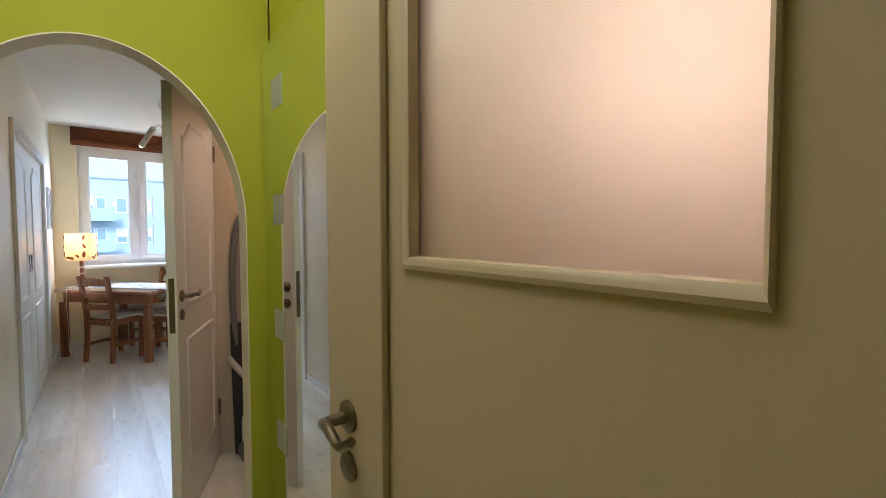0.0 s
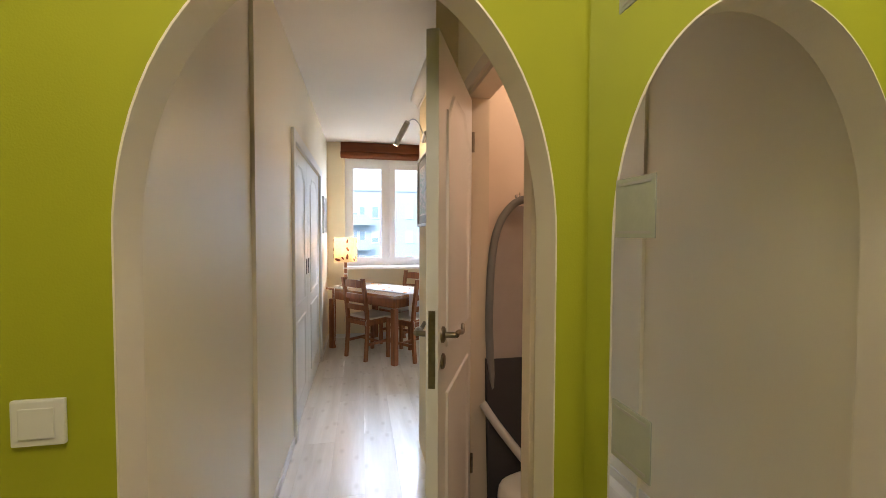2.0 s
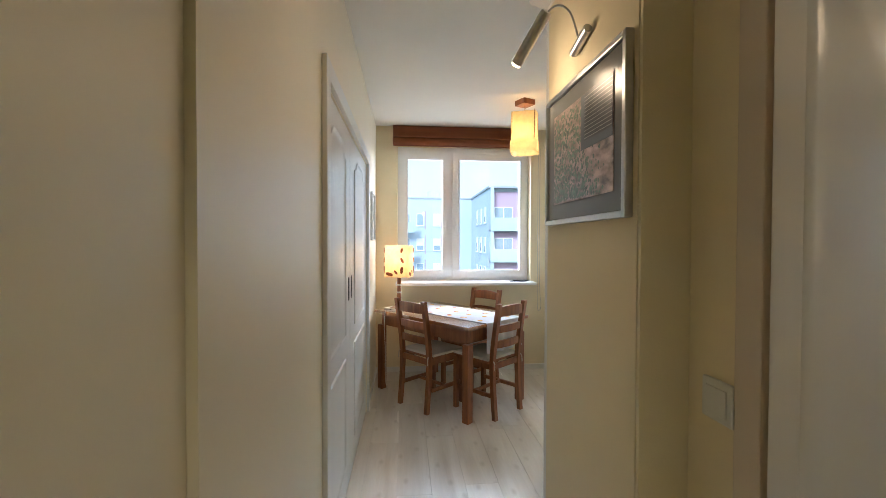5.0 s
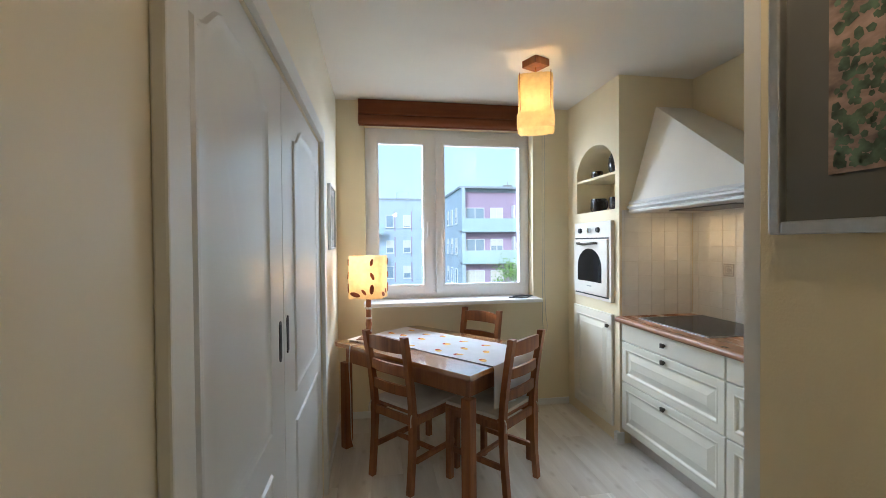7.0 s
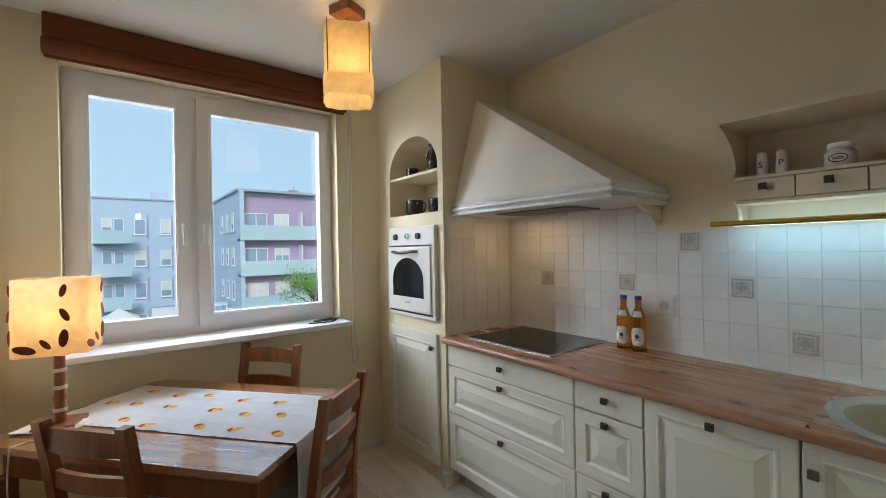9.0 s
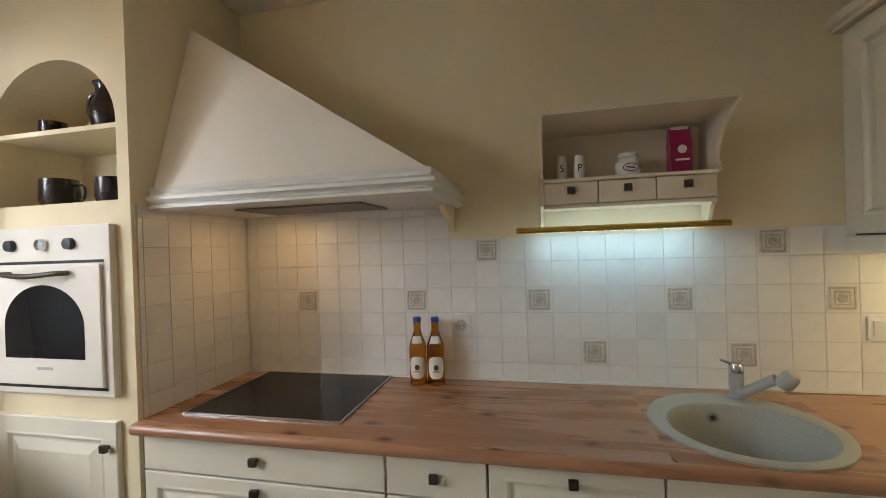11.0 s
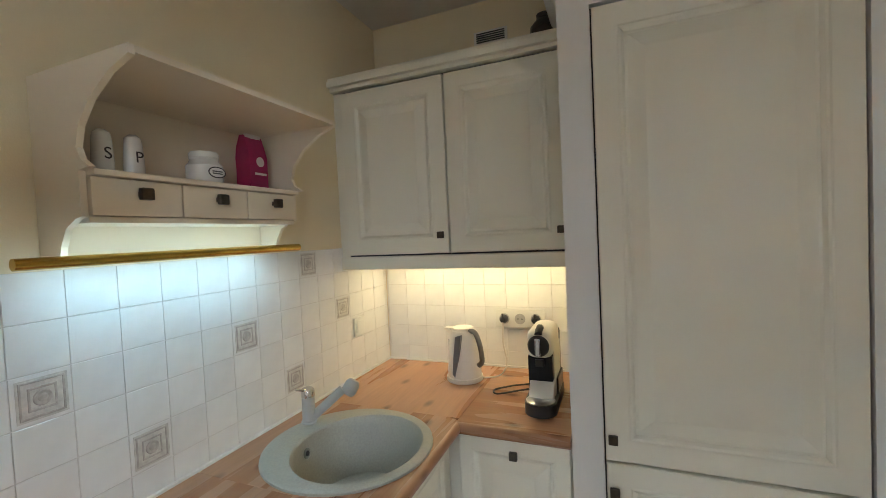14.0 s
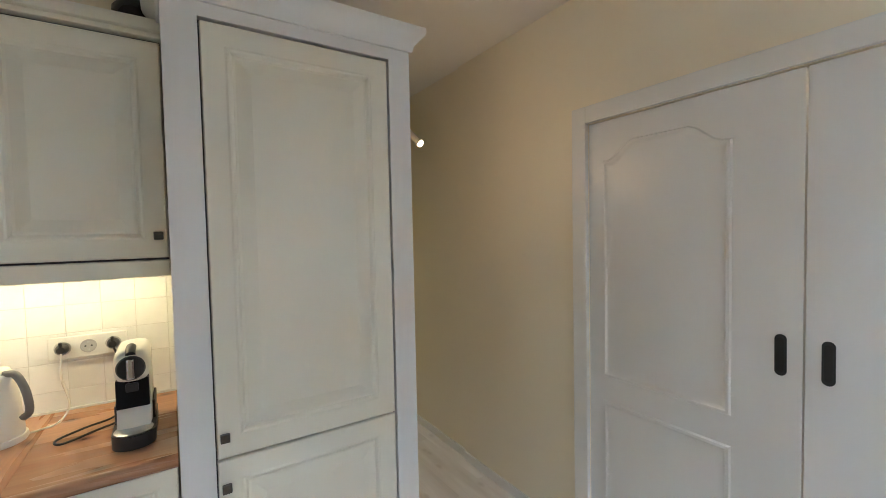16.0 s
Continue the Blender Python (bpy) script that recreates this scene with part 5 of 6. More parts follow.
# spice shelf over the sink
sp = thing("spice_shelf", (0, 0, 0), "cream wall shelf with three small drawers", "shelf")
SX, SY0, SY1 = 2.095, 4.172, 4.737
side = [(2.248, 1.885), (1.925, 1.885), (1.925, 1.868), (1.985, 1.848), (2.045, 1.81), (2.085, 1.765), (2.098, 1.725), (2.085, 1.70), (2.06, 1.685), (SX, 1.68), (SX, 1.592), (2.115, 1.588), (2.15, 1.57), (2.17, 1.535), (2.175, 1.518), (2.248, 1.518)]
for y in (SY0 - 0.012, SY1):
    part("side_bracket", prism(side, (y, y + 0.012)), SHELF_PAINT, sp)
part("roof_board", boxes((1.925, 2.248, SY0 + 0.0005, SY1 - 0.0005, 1.872, 1.885)), SHELF_PAINT, sp)
part("back_board", boxes((2.240, 2.248, SY0 + 0.0005, SY1 - 0.0005, 1.52, 1.8715)), SHELF_PAINT, sp)
part("shelf_board", boxes((2.07, 2.2395, SY0 + 0.0005, SY1 - 0.0005, 1.672, 1.684), bevel=0.002), SHELF_PAINT, sp)
part("bottom_board", boxes((SX, 2.2395, SY0 + 0.0005, SY1 - 0.0005, 1.580, 1.592)), SHELF_PAINT, sp)
dw = (SY1 - SY0) / 3
for i in range(3):
    d = part("drawer", boxes((SX - 0.010, SX + 0.09, SY0 + i * dw + 0.002, SY0 + (i + 1) * dw - 0.002, 1.594, 1.670), bevel=0.0015), SHELF_PAINT, sp)
    knob(d, pose(SX - 0.010, SY0 + (i + 0.5) * dw, 1.640, 0, 0, -90))
tl_ = thing("tube_light", (2.16, 4.48, 1.506), "brass wall tube light glowing below the spice shelf", "light")
part("brass_cover", tube([(-0.03, -0.36, 0), (-0.03, 0.36, 0)], 0.0115, 14), BRASS, tl_, "polished brass rod", True)
part("bracket", boxes((-0.03, 0.0885, 0.22, 0.235, -0.004, 0.004)), PVC, tl_)
part("tube", tube([(0.0, -0.29, -0.004), (0.0, 0.29, -0.004)], 0.007, 12), TUBE_GLOW, tl_, "lit tube", True)


def letter(txt, at, size, mat_, parent):
    cu = bpy.data.curves.new("letter", "FONT")
    cu.body, cu.size, cu.align_x, cu.extrude = txt, size, "CENTER", 0.0004
    tmp = bpy.data.objects.new("letter", cu)
    scene.collection.objects.link(tmp)
    bpy.context.view_layer.update()
    me = bpy.data.meshes.new_from_object(tmp.evaluated_get(bpy.context.evaluated_depsgraph_get()))
    bpy.data.objects.remove(tmp)
    me.materials.clear()
    me.materials.append(mat_)
    return part("letter", me, None, parent, "", False, at)


for ch_, y in (("S", 4.667), ("P", 4.603)):
    s = thing("ceramic_shaker", (2.165, y, 1.6845), "white ceramic shaker with a black letter", "shaker", "salt and pepper shakers")
    part("body", lathe([(0, 0), (0.020, 0.001), (0.021, 0.03), (0.018, 0.08), (0.016, 0.094), (0.008, 0.101), (0, 0.102)], 24), CERAMIC, s, "", True)
    letter(ch_, pose(-0.0208, 0, 0.036, 90, 0, -90), 0.036, LABEL_DARK, s)
j = thing("ceramic_jar", (2.15, 4.436, 1.6845), "white ceramic jar with an oval label", "jar")
part("body", lathe([(0, 0), (0.040, 0.001), (0.044, 0.012), (0.044, 0.050), (0.036, 0.060), (0.034, 0.066), (0.036, 0.070), (0.0, 0.070)], 32), CERAMIC, j, "", True)
part("lid", lathe([(0, 0.0705), (0.035, 0.0705), (0.036, 0.080), (0.033, 0.086), (0, 0.087)], 32), CERAMIC, j, "white lid with a dark rim", True)
part("oval_label", prism([(0.026 * math.cos(a), 0.030 + 0.015 * math.sin(a)) for a in [2 * math.pi * i / 20 for i in range(20)]], (-0.0465, -0.0455)), LABEL_DARK, j, "", False, pose(0, 0, 0, 0, 0, -90))
part("label_field", prism([(0.023 * math.cos(a), 0.030 + 0.012 * math.sin(a)) for a in [2 * math.pi * i / 20 for i in range(20)]], (-0.0472, -0.0466)), CERAMIC, j, "", False, pose(0, 0, 0, 0, 0, -90))
for z in (0.0255, 0.031):
    part("label_line", boxes((-0.0477, -0.0473, -0.015, 0.015, z, z + 0.003)), LABEL_DARK, j)
pk = thing("foil_packet", (2.165, 4.262, 1.6845), "magenta foil packet with a pale print", "packet")
bm = boxes((-0.028, 0.028, -0.034, 0.034, 0, 0.165))
bmesh.ops.subdivide_edges(bm, edges=bm.edges[:], cuts=4, use_grid_fill=True)
for v in bm.verts:
    k = v.co.z / 0.165
    v.co.x *= 1 - 0.75 * max(0, k - 0.7) / 0.3
    v.co += 0.003 * Vector((noise.noise(v.co * 30), noise.noise(v.co * 30 + Vector((5, 0, 0))), 0))
part("pouch", bm, MAGENTA, pk, "", True)
part("print_patch", prism([(0.015 * math.cos(a), 0.085 + 0.015 * math.sin(a)) for a in [2 * math.pi * i / 16 for i in range(16)]], (-0.0345, -0.034)), LABEL, pk, "", False, pose(0, 0, 0, 0, 0, -90))
part("print_bar", boxes((-0.0345, -0.034, -0.022, 0.022, 0.045, 0.052)), LABEL, pk)
part("fold_top", boxes((-0.010, -0.006, -0.028, 0.030, 0.150, 0.170)), LABEL, pk)


# ---- bottles ----
def bottle(at, label):
    b = thing("glass_bottle", at, label, "bottle", "golden drink bottles")
    part("glass", lathe([(0, 0.0), (0.030, 0.0), (0.0355, 0.004), (0.0355, 0.148), (0.0335, 0.163), (0.0205, 0.197), (0.0155, 0.213), (0.0140, 0.238), (0.0155, 0.243), (0.0155, 0.252), (0, 0.252)], 32), BEER_GLASS, b, "amber glass", True)
    part("cap", lathe([(0, 0.2525), (0.0155, 0.2525), (0.0165, 0.262), (0.0155, 0.272), (0, 0.273)], 24), BLUE_CAP, b, "blue cap", True)
    for z0, z1, r, half in ((0.030, 0.118, 0.0359, 0.95), (0.170, 0.198, 0.0, 0.8)):
        bm = bmesh.new()
        cols = []
        for i in range(13):
            s = -1 + 2 * i / 12
            th = math.pi + s * half
            ed = math.sqrt(max(0, 1 - abs(s) ** 3)) if r else 1
            zc, hh = (z0 + z1) / 2, (z1 - z0) / 2 * (0.35 + 0.65 * ed)
            lo, hi = zc - hh, zc + hh
            rr = (lambda z: r) if r else (lambda z: 0.0335 - (z - 0.163) * 0.382 + 0.0014)
            cols.append([bm.verts.new((rr(z) * math.cos(th), rr(z) * math.sin(th), z)) for z in (lo, zc, hi)])
        for a, c in zip(cols, cols[1:]):
            for q in range(2):
                bm.faces.new((a[q], c[q], c[q + 1], a[q + 1]))
        part("paper_label", bm, LABEL, b, "cream paper label", True)
    part("label_emblem", prism([(0.010 * math.cos(a), 0.075 + 0.011 * math.sin(a)) for a in [2 * math.pi * i / 14 for i in range(14)]], (-0.0368, -0.0362)), LABEL_DARK, b, "", False, pose(0, 0, 0, 0, 0, -90))
    part("label_bar", boxes((-0.0368, -0.0362, -0.014, 0.014, 0.056, 0.061)), GOLD_INK, b)
    return b


bottle(pose(2.165, 5.256, 0.9004, 0, 0, 8), "amber glass bottle with a blue cap on the worktop")
bottle(pose(2.168, 5.182, 0.9004, 0, 0, 14), "amber glass bottle with a blue cap on the worktop")
switch_plate(pose(2.2438, 5.085, 1.127, 0, 0, -90), "white earthed wall socket on the tiles", "socket", 1, True)
switch_plate(pose(2.2438, 3.63, 1.127, 0, 0, -90), "white square light switch on the tiles")
switch_plate(pose(1.624, 3.3595, 1.128, 0, 0, 180), "white triple wall socket with two plugs", "socket", 3, True)

# kettle
kt = thing("electric_kettle", pose(1.760, 3.560, 0.9003, 0, 0, -8) @ Matrix.Scale(0.88, 4), "white plastic electric kettle with a grey handle", "kettle")
part("base", lathe([(0, 0), (0.086, 0), (0.090, 0.008), (0.088, 0.022), (0, 0.022)], 36), KETTLE_WHITE, kt, "", True)
part("body", lathe([(0, 0.0225), (0.082, 0.0225), (0.080, 0.06), (0.072, 0.16), (0.066, 0.235), (0.060, 0.243), (0, 0.245)], 36), KETTLE_WHITE, kt, "", True)
part("lid", lathe([(0, 0.2455), (0.055, 0.2455), (0.050, 0.256), (0.0, 0.262)], 30), KETTLE_WHITE, kt, "", True)
part("spout", prism([(0.06, 0.22), (0.095, 0.243), (0.095, 0.25), (0.055, 0.25)], (-0.022, 0.022)), KETTLE_WHITE, kt, "", True)
part("handle", tube(smooth_path([(-0.045, 0.02, 0.243), (-0.080, 0.03, 0.238), (-0.105, 0.035, 0.18), (-0.112, 0.035, 0.11), (-0.092, 0.03, 0.085)]), 0.012, 12), GREY_PLASTIC, kt, "grey curved handle", True)
part("grey_inlay", prism([(-0.03, 0.235), (0.0, 0.225), (0.015, 0.12), (0.022, 0.045), (0.010, 0.03), (-0.012, 0.12)], (0.066, 0.084)), GREY_PLASTIC, kt)
part("level_window", boxes((0.066, 0.0815, -0.006, 0.006, 0.08, 0.19), bevel=0.002), GREY_PLASTIC, kt)

# coffee machine
cm = thing("coffee_machine", pose(1.398, 3.735, 0.9003, 0, 0, 180) @ Matrix.Scale(0.97, 4), "small white and black capsule coffee machine", "coffee machine")
part("foot", prism([(0.056 * math.cos(a), -0.075 + 0.055 * math.sin(a)) for a in [math.pi + math.pi * i / 16 for i in range(17)]] + [(0.056, 0.14), (-0.056, 0.14)], (0.0, 0.040), "z"), BLACK, cm, "black rounded foot", True)
part("drip_tray", lathe([(0, 0), (0.048, 0), (0.051, 0.005), (0.044, 0.008), (0, 0.006)], 28), STEEL, cm, "steel drip grid", True, pose(0, -0.078, 0.0405))
part("tray_cover", prism([(-0.074, 0.0405), (-0.030, 0.105), (-0.026, 0.105), (-0.026, 0.0405)], (-0.043, 0.043), "x"), KETTLE_WHITE, cm, "white sloping splash cover")
part("tower", boxes((-0.046, 0.046, -0.0255, 0.14, 0.0405, 0.215), bevel=0.006), KETTLE_WHITE, cm)
part("side_cover", boxes((-0.054, -0.0465, 0.0, 0.138, 0.0405, 0.10), bevel=0.003), BLACK, cm)
part("side_cover", boxes((0.0465, 0.054, 0.0, 0.138, 0.0405, 0.10), bevel=0.003), BLACK, cm)
part("cup_recess", boxes((-0.043, 0.043, -0.060, -0.0258, 0.106, 0.196), bevel=0.003), BLACK_GLASS, cm, "black glossy cup recess")
part("head", boxes((-0.046, 0.046, -0.078, 0.14, 0.188, 0.290), bevel=0.036, seg=6), KETTLE_WHITE, cm, "white rounded brewing head", True)
part("front_disc", lathe([(0, 0), (0.036, 0.0), (0.038, 0.005), (0.034, 0.010), (0.0, 0.011)], 28), BLACK, cm, "round black front", True, pose(0, -0.0785, 0.238, 90, 0, 0))
part("lever_cap", boxes((-0.011, 0.011, -0.104, -0.0897, 0.206, 0.268), bevel=0.006), CHROME, cm, "upright chrome lever")
part("nozzle", boxes((-0.016, 0.016, -0.075, -0.0602, 0.160, 0.187), bevel=0.004), BLACK, cm)
part("grip", tube([(0, -0.074, 0.276), (0, -0.055, 0.288), (0, -0.03, 0.291)], 0.014, 10), BLACK, cm, "", True)
part("water_tank", boxes((-0.044, 0.044, 0.1405, 0.185, 0.03, 0.25), bevel=0.012), BLACK_GLASS, cm, "dark water tank")
for nm, pts_, m_ in (("kettle_cable", [(1.624, 3.400, 1.125), (1.622, 3.42, 1.03), (1.60, 3.45, 0.95), (1.62, 3.49, 0.907), (1.66, 3.53, 0.906), (1.69, 3.545, 0.907)], CUSHION),
                     ("coffee_machine_cable", [(1.44, 3.60, 0.907), (1.50, 3.64, 0.906), (1.58, 3.70, 0.906), (1.60, 3.66, 0.906), (1.54, 3.60, 0.906), (1.47, 3.55, 0.907), (1.44, 3.48, 0.93), (1.46, 3.40, 1.05), (1.480, 3.400, 1.125)], RUBBER)):
    tagged(new(nm, finish(tube(smooth_path(pts_), 0.0035, 8), m_, True)), "thin power cable lying on the wooden worktop", "cable")
for x in (1.624, 1.480):
    p = thing("power_plug", pose(x, 3.3725, 1.128, 0, 0, 180), "round black power plug in the wall socket", "plug", "power plugs")
    part("body", lathe([(0, 0), (0.019, 0), (0.018, 0.02), (0.012, 0.032), (0, 0.034)], 20), BLACK, p, "", True, pose(0, 0, 0, 90, 0, 0))
    part("cord_collar", tube([(0, -0.025, 0.0), (0, -0.032, 0.028)], 0.005, 8), BLACK, p, "", True)

# ---- built-in oven, niche and cupboard in the column ----
ov = thing("built_in_oven", pose(CX - 0.0005, 6.70, 0.985, 0, 0, -90), "white built-in oven with an arched glass window", "oven")
OW, OH = 0.535, 0.588
part("front", boxes((0, OW, -0.028, 0, 0, OH), bevel=0.004), KETTLE_WHITE, ov)
part("door_panel", boxes((0.012, OW - 0.03, -0.042, -0.0285, 0.035, 0.455), bevel=0.006), KETTLE_WHITE, ov, "white oven door")
part("control_gap", boxes((0.008, OW - 0.025, -0.0292, -0.0284, 0.458, 0.468)), BLACK, ov)
part("lower_gap", boxes((0.008, OW - 0.025, -0.0292, -0.0284, 0.022, 0.032)), BLACK, ov)
pts = [(0.075, 0.13), (0.075, 0.24)] + [(0.075 + 0.18 * (1 - math.cos(math.pi * i / 20)), 0.24 + 0.145 * math.sin(math.pi * i / 20)) for i in range(1, 20)] + [(0.435, 0.24), (0.435, 0.13)]
part("arched_window", prism(pts, (-0.0432, -0.0424)), BLACK_GLASS, ov, "arched black glass window")
hb = part("handle", tube(smooth_path([(0.11, -0.044, 0.425), (0.125, -0.075, 0.425), (0.24, -0.085, 0.418), (0.36, -0.075, 0.425), (0.375, -0.044, 0.425)], 6), 0.009, 12), DARK_METAL, ov, "dark curved handle", True)
for x in (0.10, 0.245, 0.37):
    part("knob", lathe([(0, 0), (0.021, 0), (0.019, 0.016), (0.0, 0.018)], 22), BLACK if x != 0.245 else CHROME, ov, "round control knob", True, pose(x, -0.0285, 0.525, 90, 0, 0))
part("brand_plate", boxes((0.22, 0.29, -0.0432, -0.0424, 0.09, 0.10)), LIGHT_GREY, ov)

od = thing("column_cupboard", pose(CX - 0.0005, 6.738, 0.10, 0, 0, -90), "ivory cupboard door below the oven", "cupboard")
d = part("door", raised_front(0.565, 0.80, 0.07, 0.05), IVORY, od)
knob(d, pose(0.53, -0.02, 0.715))
part("plinth", boxes((0.0, 0.60, 0.0015, 0.006, -0.10, -0.002)), CUSHION, od)
setting("trim_column_foot", boxes((CX - 0.028, CX + 0.03, CY - 0.012, CY + 0.03, 0, 0.085), bevel=0.005), WHITE_PAINT, "white plinth block at the foot of the column", "plinth block")
setting("shelf_niche", boxes((CX + 0.006, 1.979, NY0 + 0.0005, NY1 - 0.0005, 1.905, 1.922)), CREAM_WALL, "cream plastered shelf in the arched niche", "niche shelf")


def mug(at, r, h, label):
    m_ = thing("stoneware_mug", at, label, "mug", "dark stoneware in the niche")
    part("body", lathe([(0, 0), (r * 0.85, 0), (r, h * 0.3), (r * 0.95, h), (r * 0.86, h), (r * 0.86, h * 0.3), (0, h * 0.15)], 28), DARK_CERAMIC, m_, "", True)
    part("handle", tube(smooth_path([(r * 0.9, 0, h * 0.8), (r * 1.55, 0, h * 0.75), (r * 1.5, 0, h * 0.3), (r * 0.9, 0, h * 0.22)], 6), 0.005, 8), DARK_CERAMIC, m_, "", True)


mug(pose(1.79, 6.60, 1.9222, 0, 0, 80), 0.046, 0.070, "small dark stoneware cup in the niche")
mug(pose(1.79, 6.58, NZ0 + 0.0002, 0, 0, -80), 0.064, 0.112, "dark stoneware mug in the niche")
mug(pose(1.78, 6.30, NZ0 + 0.0002, 0, 0, 60), 0.060, 0.098, "dark stoneware bowl cup in the niche")
jg = thing("stoneware_jug", pose(1.80, 6.33, 1.9222) @ Matrix.Scale(1.28, 4), "dark glazed stoneware jug in the niche", "jug")
part("body", lathe([(0, 0), (0.038, 0), (0.050, 0.04), (0.052, 0.07), (0.036, 0.11), (0.034, 0.135), (0.042, 0.15), (0.036, 0.15), (0.028, 0.135), (0.03, 0.1)], 28), DARK_CERAMIC, jg, "", True)
part("handle", tube(smooth_path([(0, 0.034, 0.13), (0, 0.075, 0.12), (0, 0.08, 0.07), (0, 0.05, 0.05)], 6), 0.006, 8), DARK_CERAMIC, jg, "", True)

# ---- laundry ----
ib = thing("ironing_board", pose(0.885, 3.085, 0.004, -4.5, 0, 0), "folded grey ironing board leaning on the wall", "ironing board")
pts = [(-0.17, 0.0), (0.17, 0.0), (0.175, 0.85), (0.168, 1.05), (0.14, 1.25), (0.10, 1.41), (0.06, 1.49), (0.02, 1.515), (-0.02, 1.515), (-0.06, 1.49), (-0.10, 1.41), (-0.14, 1.25), (-0.168, 1.05), (-0.175, 0.85)]
part("padded_cover", prism(pts, (-0.05, -0.02)), BOARD_CLOTH, ib, "silver grey cover")
part("dark_cover", prism([(-0.175, 0.0), (0.175, 0.0), (0.179, 0.79), (-0.179, 0.79)], (-0.055, -0.018)), BOARD_DARK, ib, "charcoal lower cover")
for x in (-0.13, 0.13):
    part("folded_leg", tube([(x, -0.008, 0.0), (x * 0.8, -0.008, 1.1)], 0.009, 8), STEEL, ib, "", True)
vc = thing("vacuum_hose", pose(0, 0, 0), "grey vacuum cleaner hose hanging on a wall hook", "vacuum hose")
hose = smooth_path([(0.74, 3.10, 0.55), (0.72, 3.10, 1.0), (0.75, 3.12, 1.35), (0.83, 3.13, 1.51), (0.93, 3.10, 1.55), (1.02, 3.12, 1.49), (1.06, 3.14, 1.40)])
part("hose", tube(hose, 0.019, 12), GREY_PLASTIC, vc, "", True)
part("grip_tube", tube(smooth_path([(1.055, 3.14, 1.41), (1.10, 3.14, 1.32), (1.125, 3.14, 1.18), (1.125, 3.14, 0.95)]), 0.021, 12), LIGHT_GREY, vc, "light grey grip tube", True)
part("pipe", tube([(1.125, 3.14, 0.96), (1.13, 3.12, 0.03)], 0.017, 12), LIGHT_GREY, vc, "", True)
part("collar", lathe([(0, 0), (0.027, 0), (0.029, 0.03), (0.027, 0.06), (0, 0.06)], 18), LIGHT_GREY, vc, "", True, pose(1.126, 3.138, 0.86))
part("floor_tool", boxes((1.06, 1.24, 3.06, 3.15, 0.0, 0.035), bevel=0.008), GREY_PLASTIC, vc)
for x, z in ((0.895, 1.57), (1.20, 1.80)):
    hk = thing("wall_hook", (x, 3.2195, z), "small chrome wall hook", "hook", "laundry wall hooks")
    part("plate", lathe([(0, 0), (0.010, 0), (0.010, 0.004), (0, 0.005)], 14), CHROME, hk, "", True, pose(0, 0, 0, 90, 0, 0))
    part("hook", tube(smooth_path([(0, -0.004, 0.0), (0, -0.03, -0.012), (0, -0.045, 0.0), (0, -0.045, 0.016)], 5), 0.003, 8), CHROME, hk, "", True)
mp_ = thing("red_mop", pose(0, 0, 0), "red and black floor mop hanging on the wall hook", "mop")
part("red_pole", tube([(1.19, 3.175, 1.74), (1.245, 3.165, 1.02)], 0.014, 12), RED_PLASTIC, mp_, "red upper pole", True)
part("dark_pole", tube([(1.245, 3.165, 1.02), (1.29, 3.12, 0.10)], 0.012, 12), BLACK, mp_, "", True)
part("grip", tube([(1.188, 3.175, 1.70), (1.191, 3.1745, 1.66)], 0.0155, 12), GREY_PLASTIC, mp_, "", True)
part("hanging_loop", tube(smooth_path([(1.19, 3.175, 1.735), (1.175, 3.18, 1.78), (1.195, 3.185, 1.815), (1.215, 3.18, 1.78), (1.205, 3.175, 1.735)], 5), 0.003, 6), CHROME, mp_, "", True)
part("mop_head", boxes((1.20, 1.38, 3.05, 3.17, 0.0, 0.09), bevel=0.02), GREY_PLASTIC, mp_)
dp = thing("dustpan", pose(1.240, 3.145, 1.460, -3, 0, -4) @ Matrix.Scale(0.75, 4), "crimson plastic dustpan with a black lip", "dustpan")
part("pan", prism([(-0.070, -0.025), (0.070, -0.025), (0.078, 0.15), (0.055, 0.185), (0.018, 0.20), (-0.018, 0.20), (-0.055, 0.185), (-0.078, 0.15)], (-0.012, 0.012)), RED_PLASTIC, dp)
part("handle", tube(smooth_path([(0, 0, 0.19), (-0.004, 0.004, 0.25), (-0.006, 0.006, 0.33), (-0.004, 0.004, 0.385)], 6), 0.015, 12, 0.021), RED_PLASTIC, dp, "", True)
part("black_lip", boxes((-0.056, 0.056, -0.020, 0.0, -0.036, 0.058), bevel=0.006), BLACK, dp, "black brush lip")
part("scoop", lathe([(0, 0), (0.055, 0), (0.048, 0.014), (0, 0.02)], 24, (1, 0.7)), RED_PLASTIC, dp, "", True, pose(0, -0.0125, 0.10, 90, 0, 0))
bk = thing("broom", pose(0, 0, 0), "grey broom stick leaning behind the mop", "broom")
part("stick", tube([(1.235, 3.195, 1.66), (1.215, 3.14, 0.12)], 0.010, 10), GREY_PLASTIC, bk, "", True)
part("brush", boxes((1.13, 1.33, 3.175, 3.215, 0.0, 0.13), bevel=0.01), GREY_PLASTIC, bk)
vac = thing("vacuum_cleaner", pose(0.86, 2.95, 0, 0, 0, 20), "white and crimson vacuum cleaner on the floor", "vacuum cleaner")
bm = boxes((-0.13, 0.13, -0.16, 0.10, 0.03, 0.30), bevel=0.09, seg=6)
part("body", bm, KETTLE_WHITE, vac, "", True)
part("red_cover", lathe([(0, 0), (0.075, 0), (0.080, 0.012), (0.06, 0.03), (0, 0.035)], 28, (0.9, 1.15)), RED_PLASTIC, vac, "crimson round cover", True, pose(-0.01, -0.1605, 0.165, 90, 0, 0))
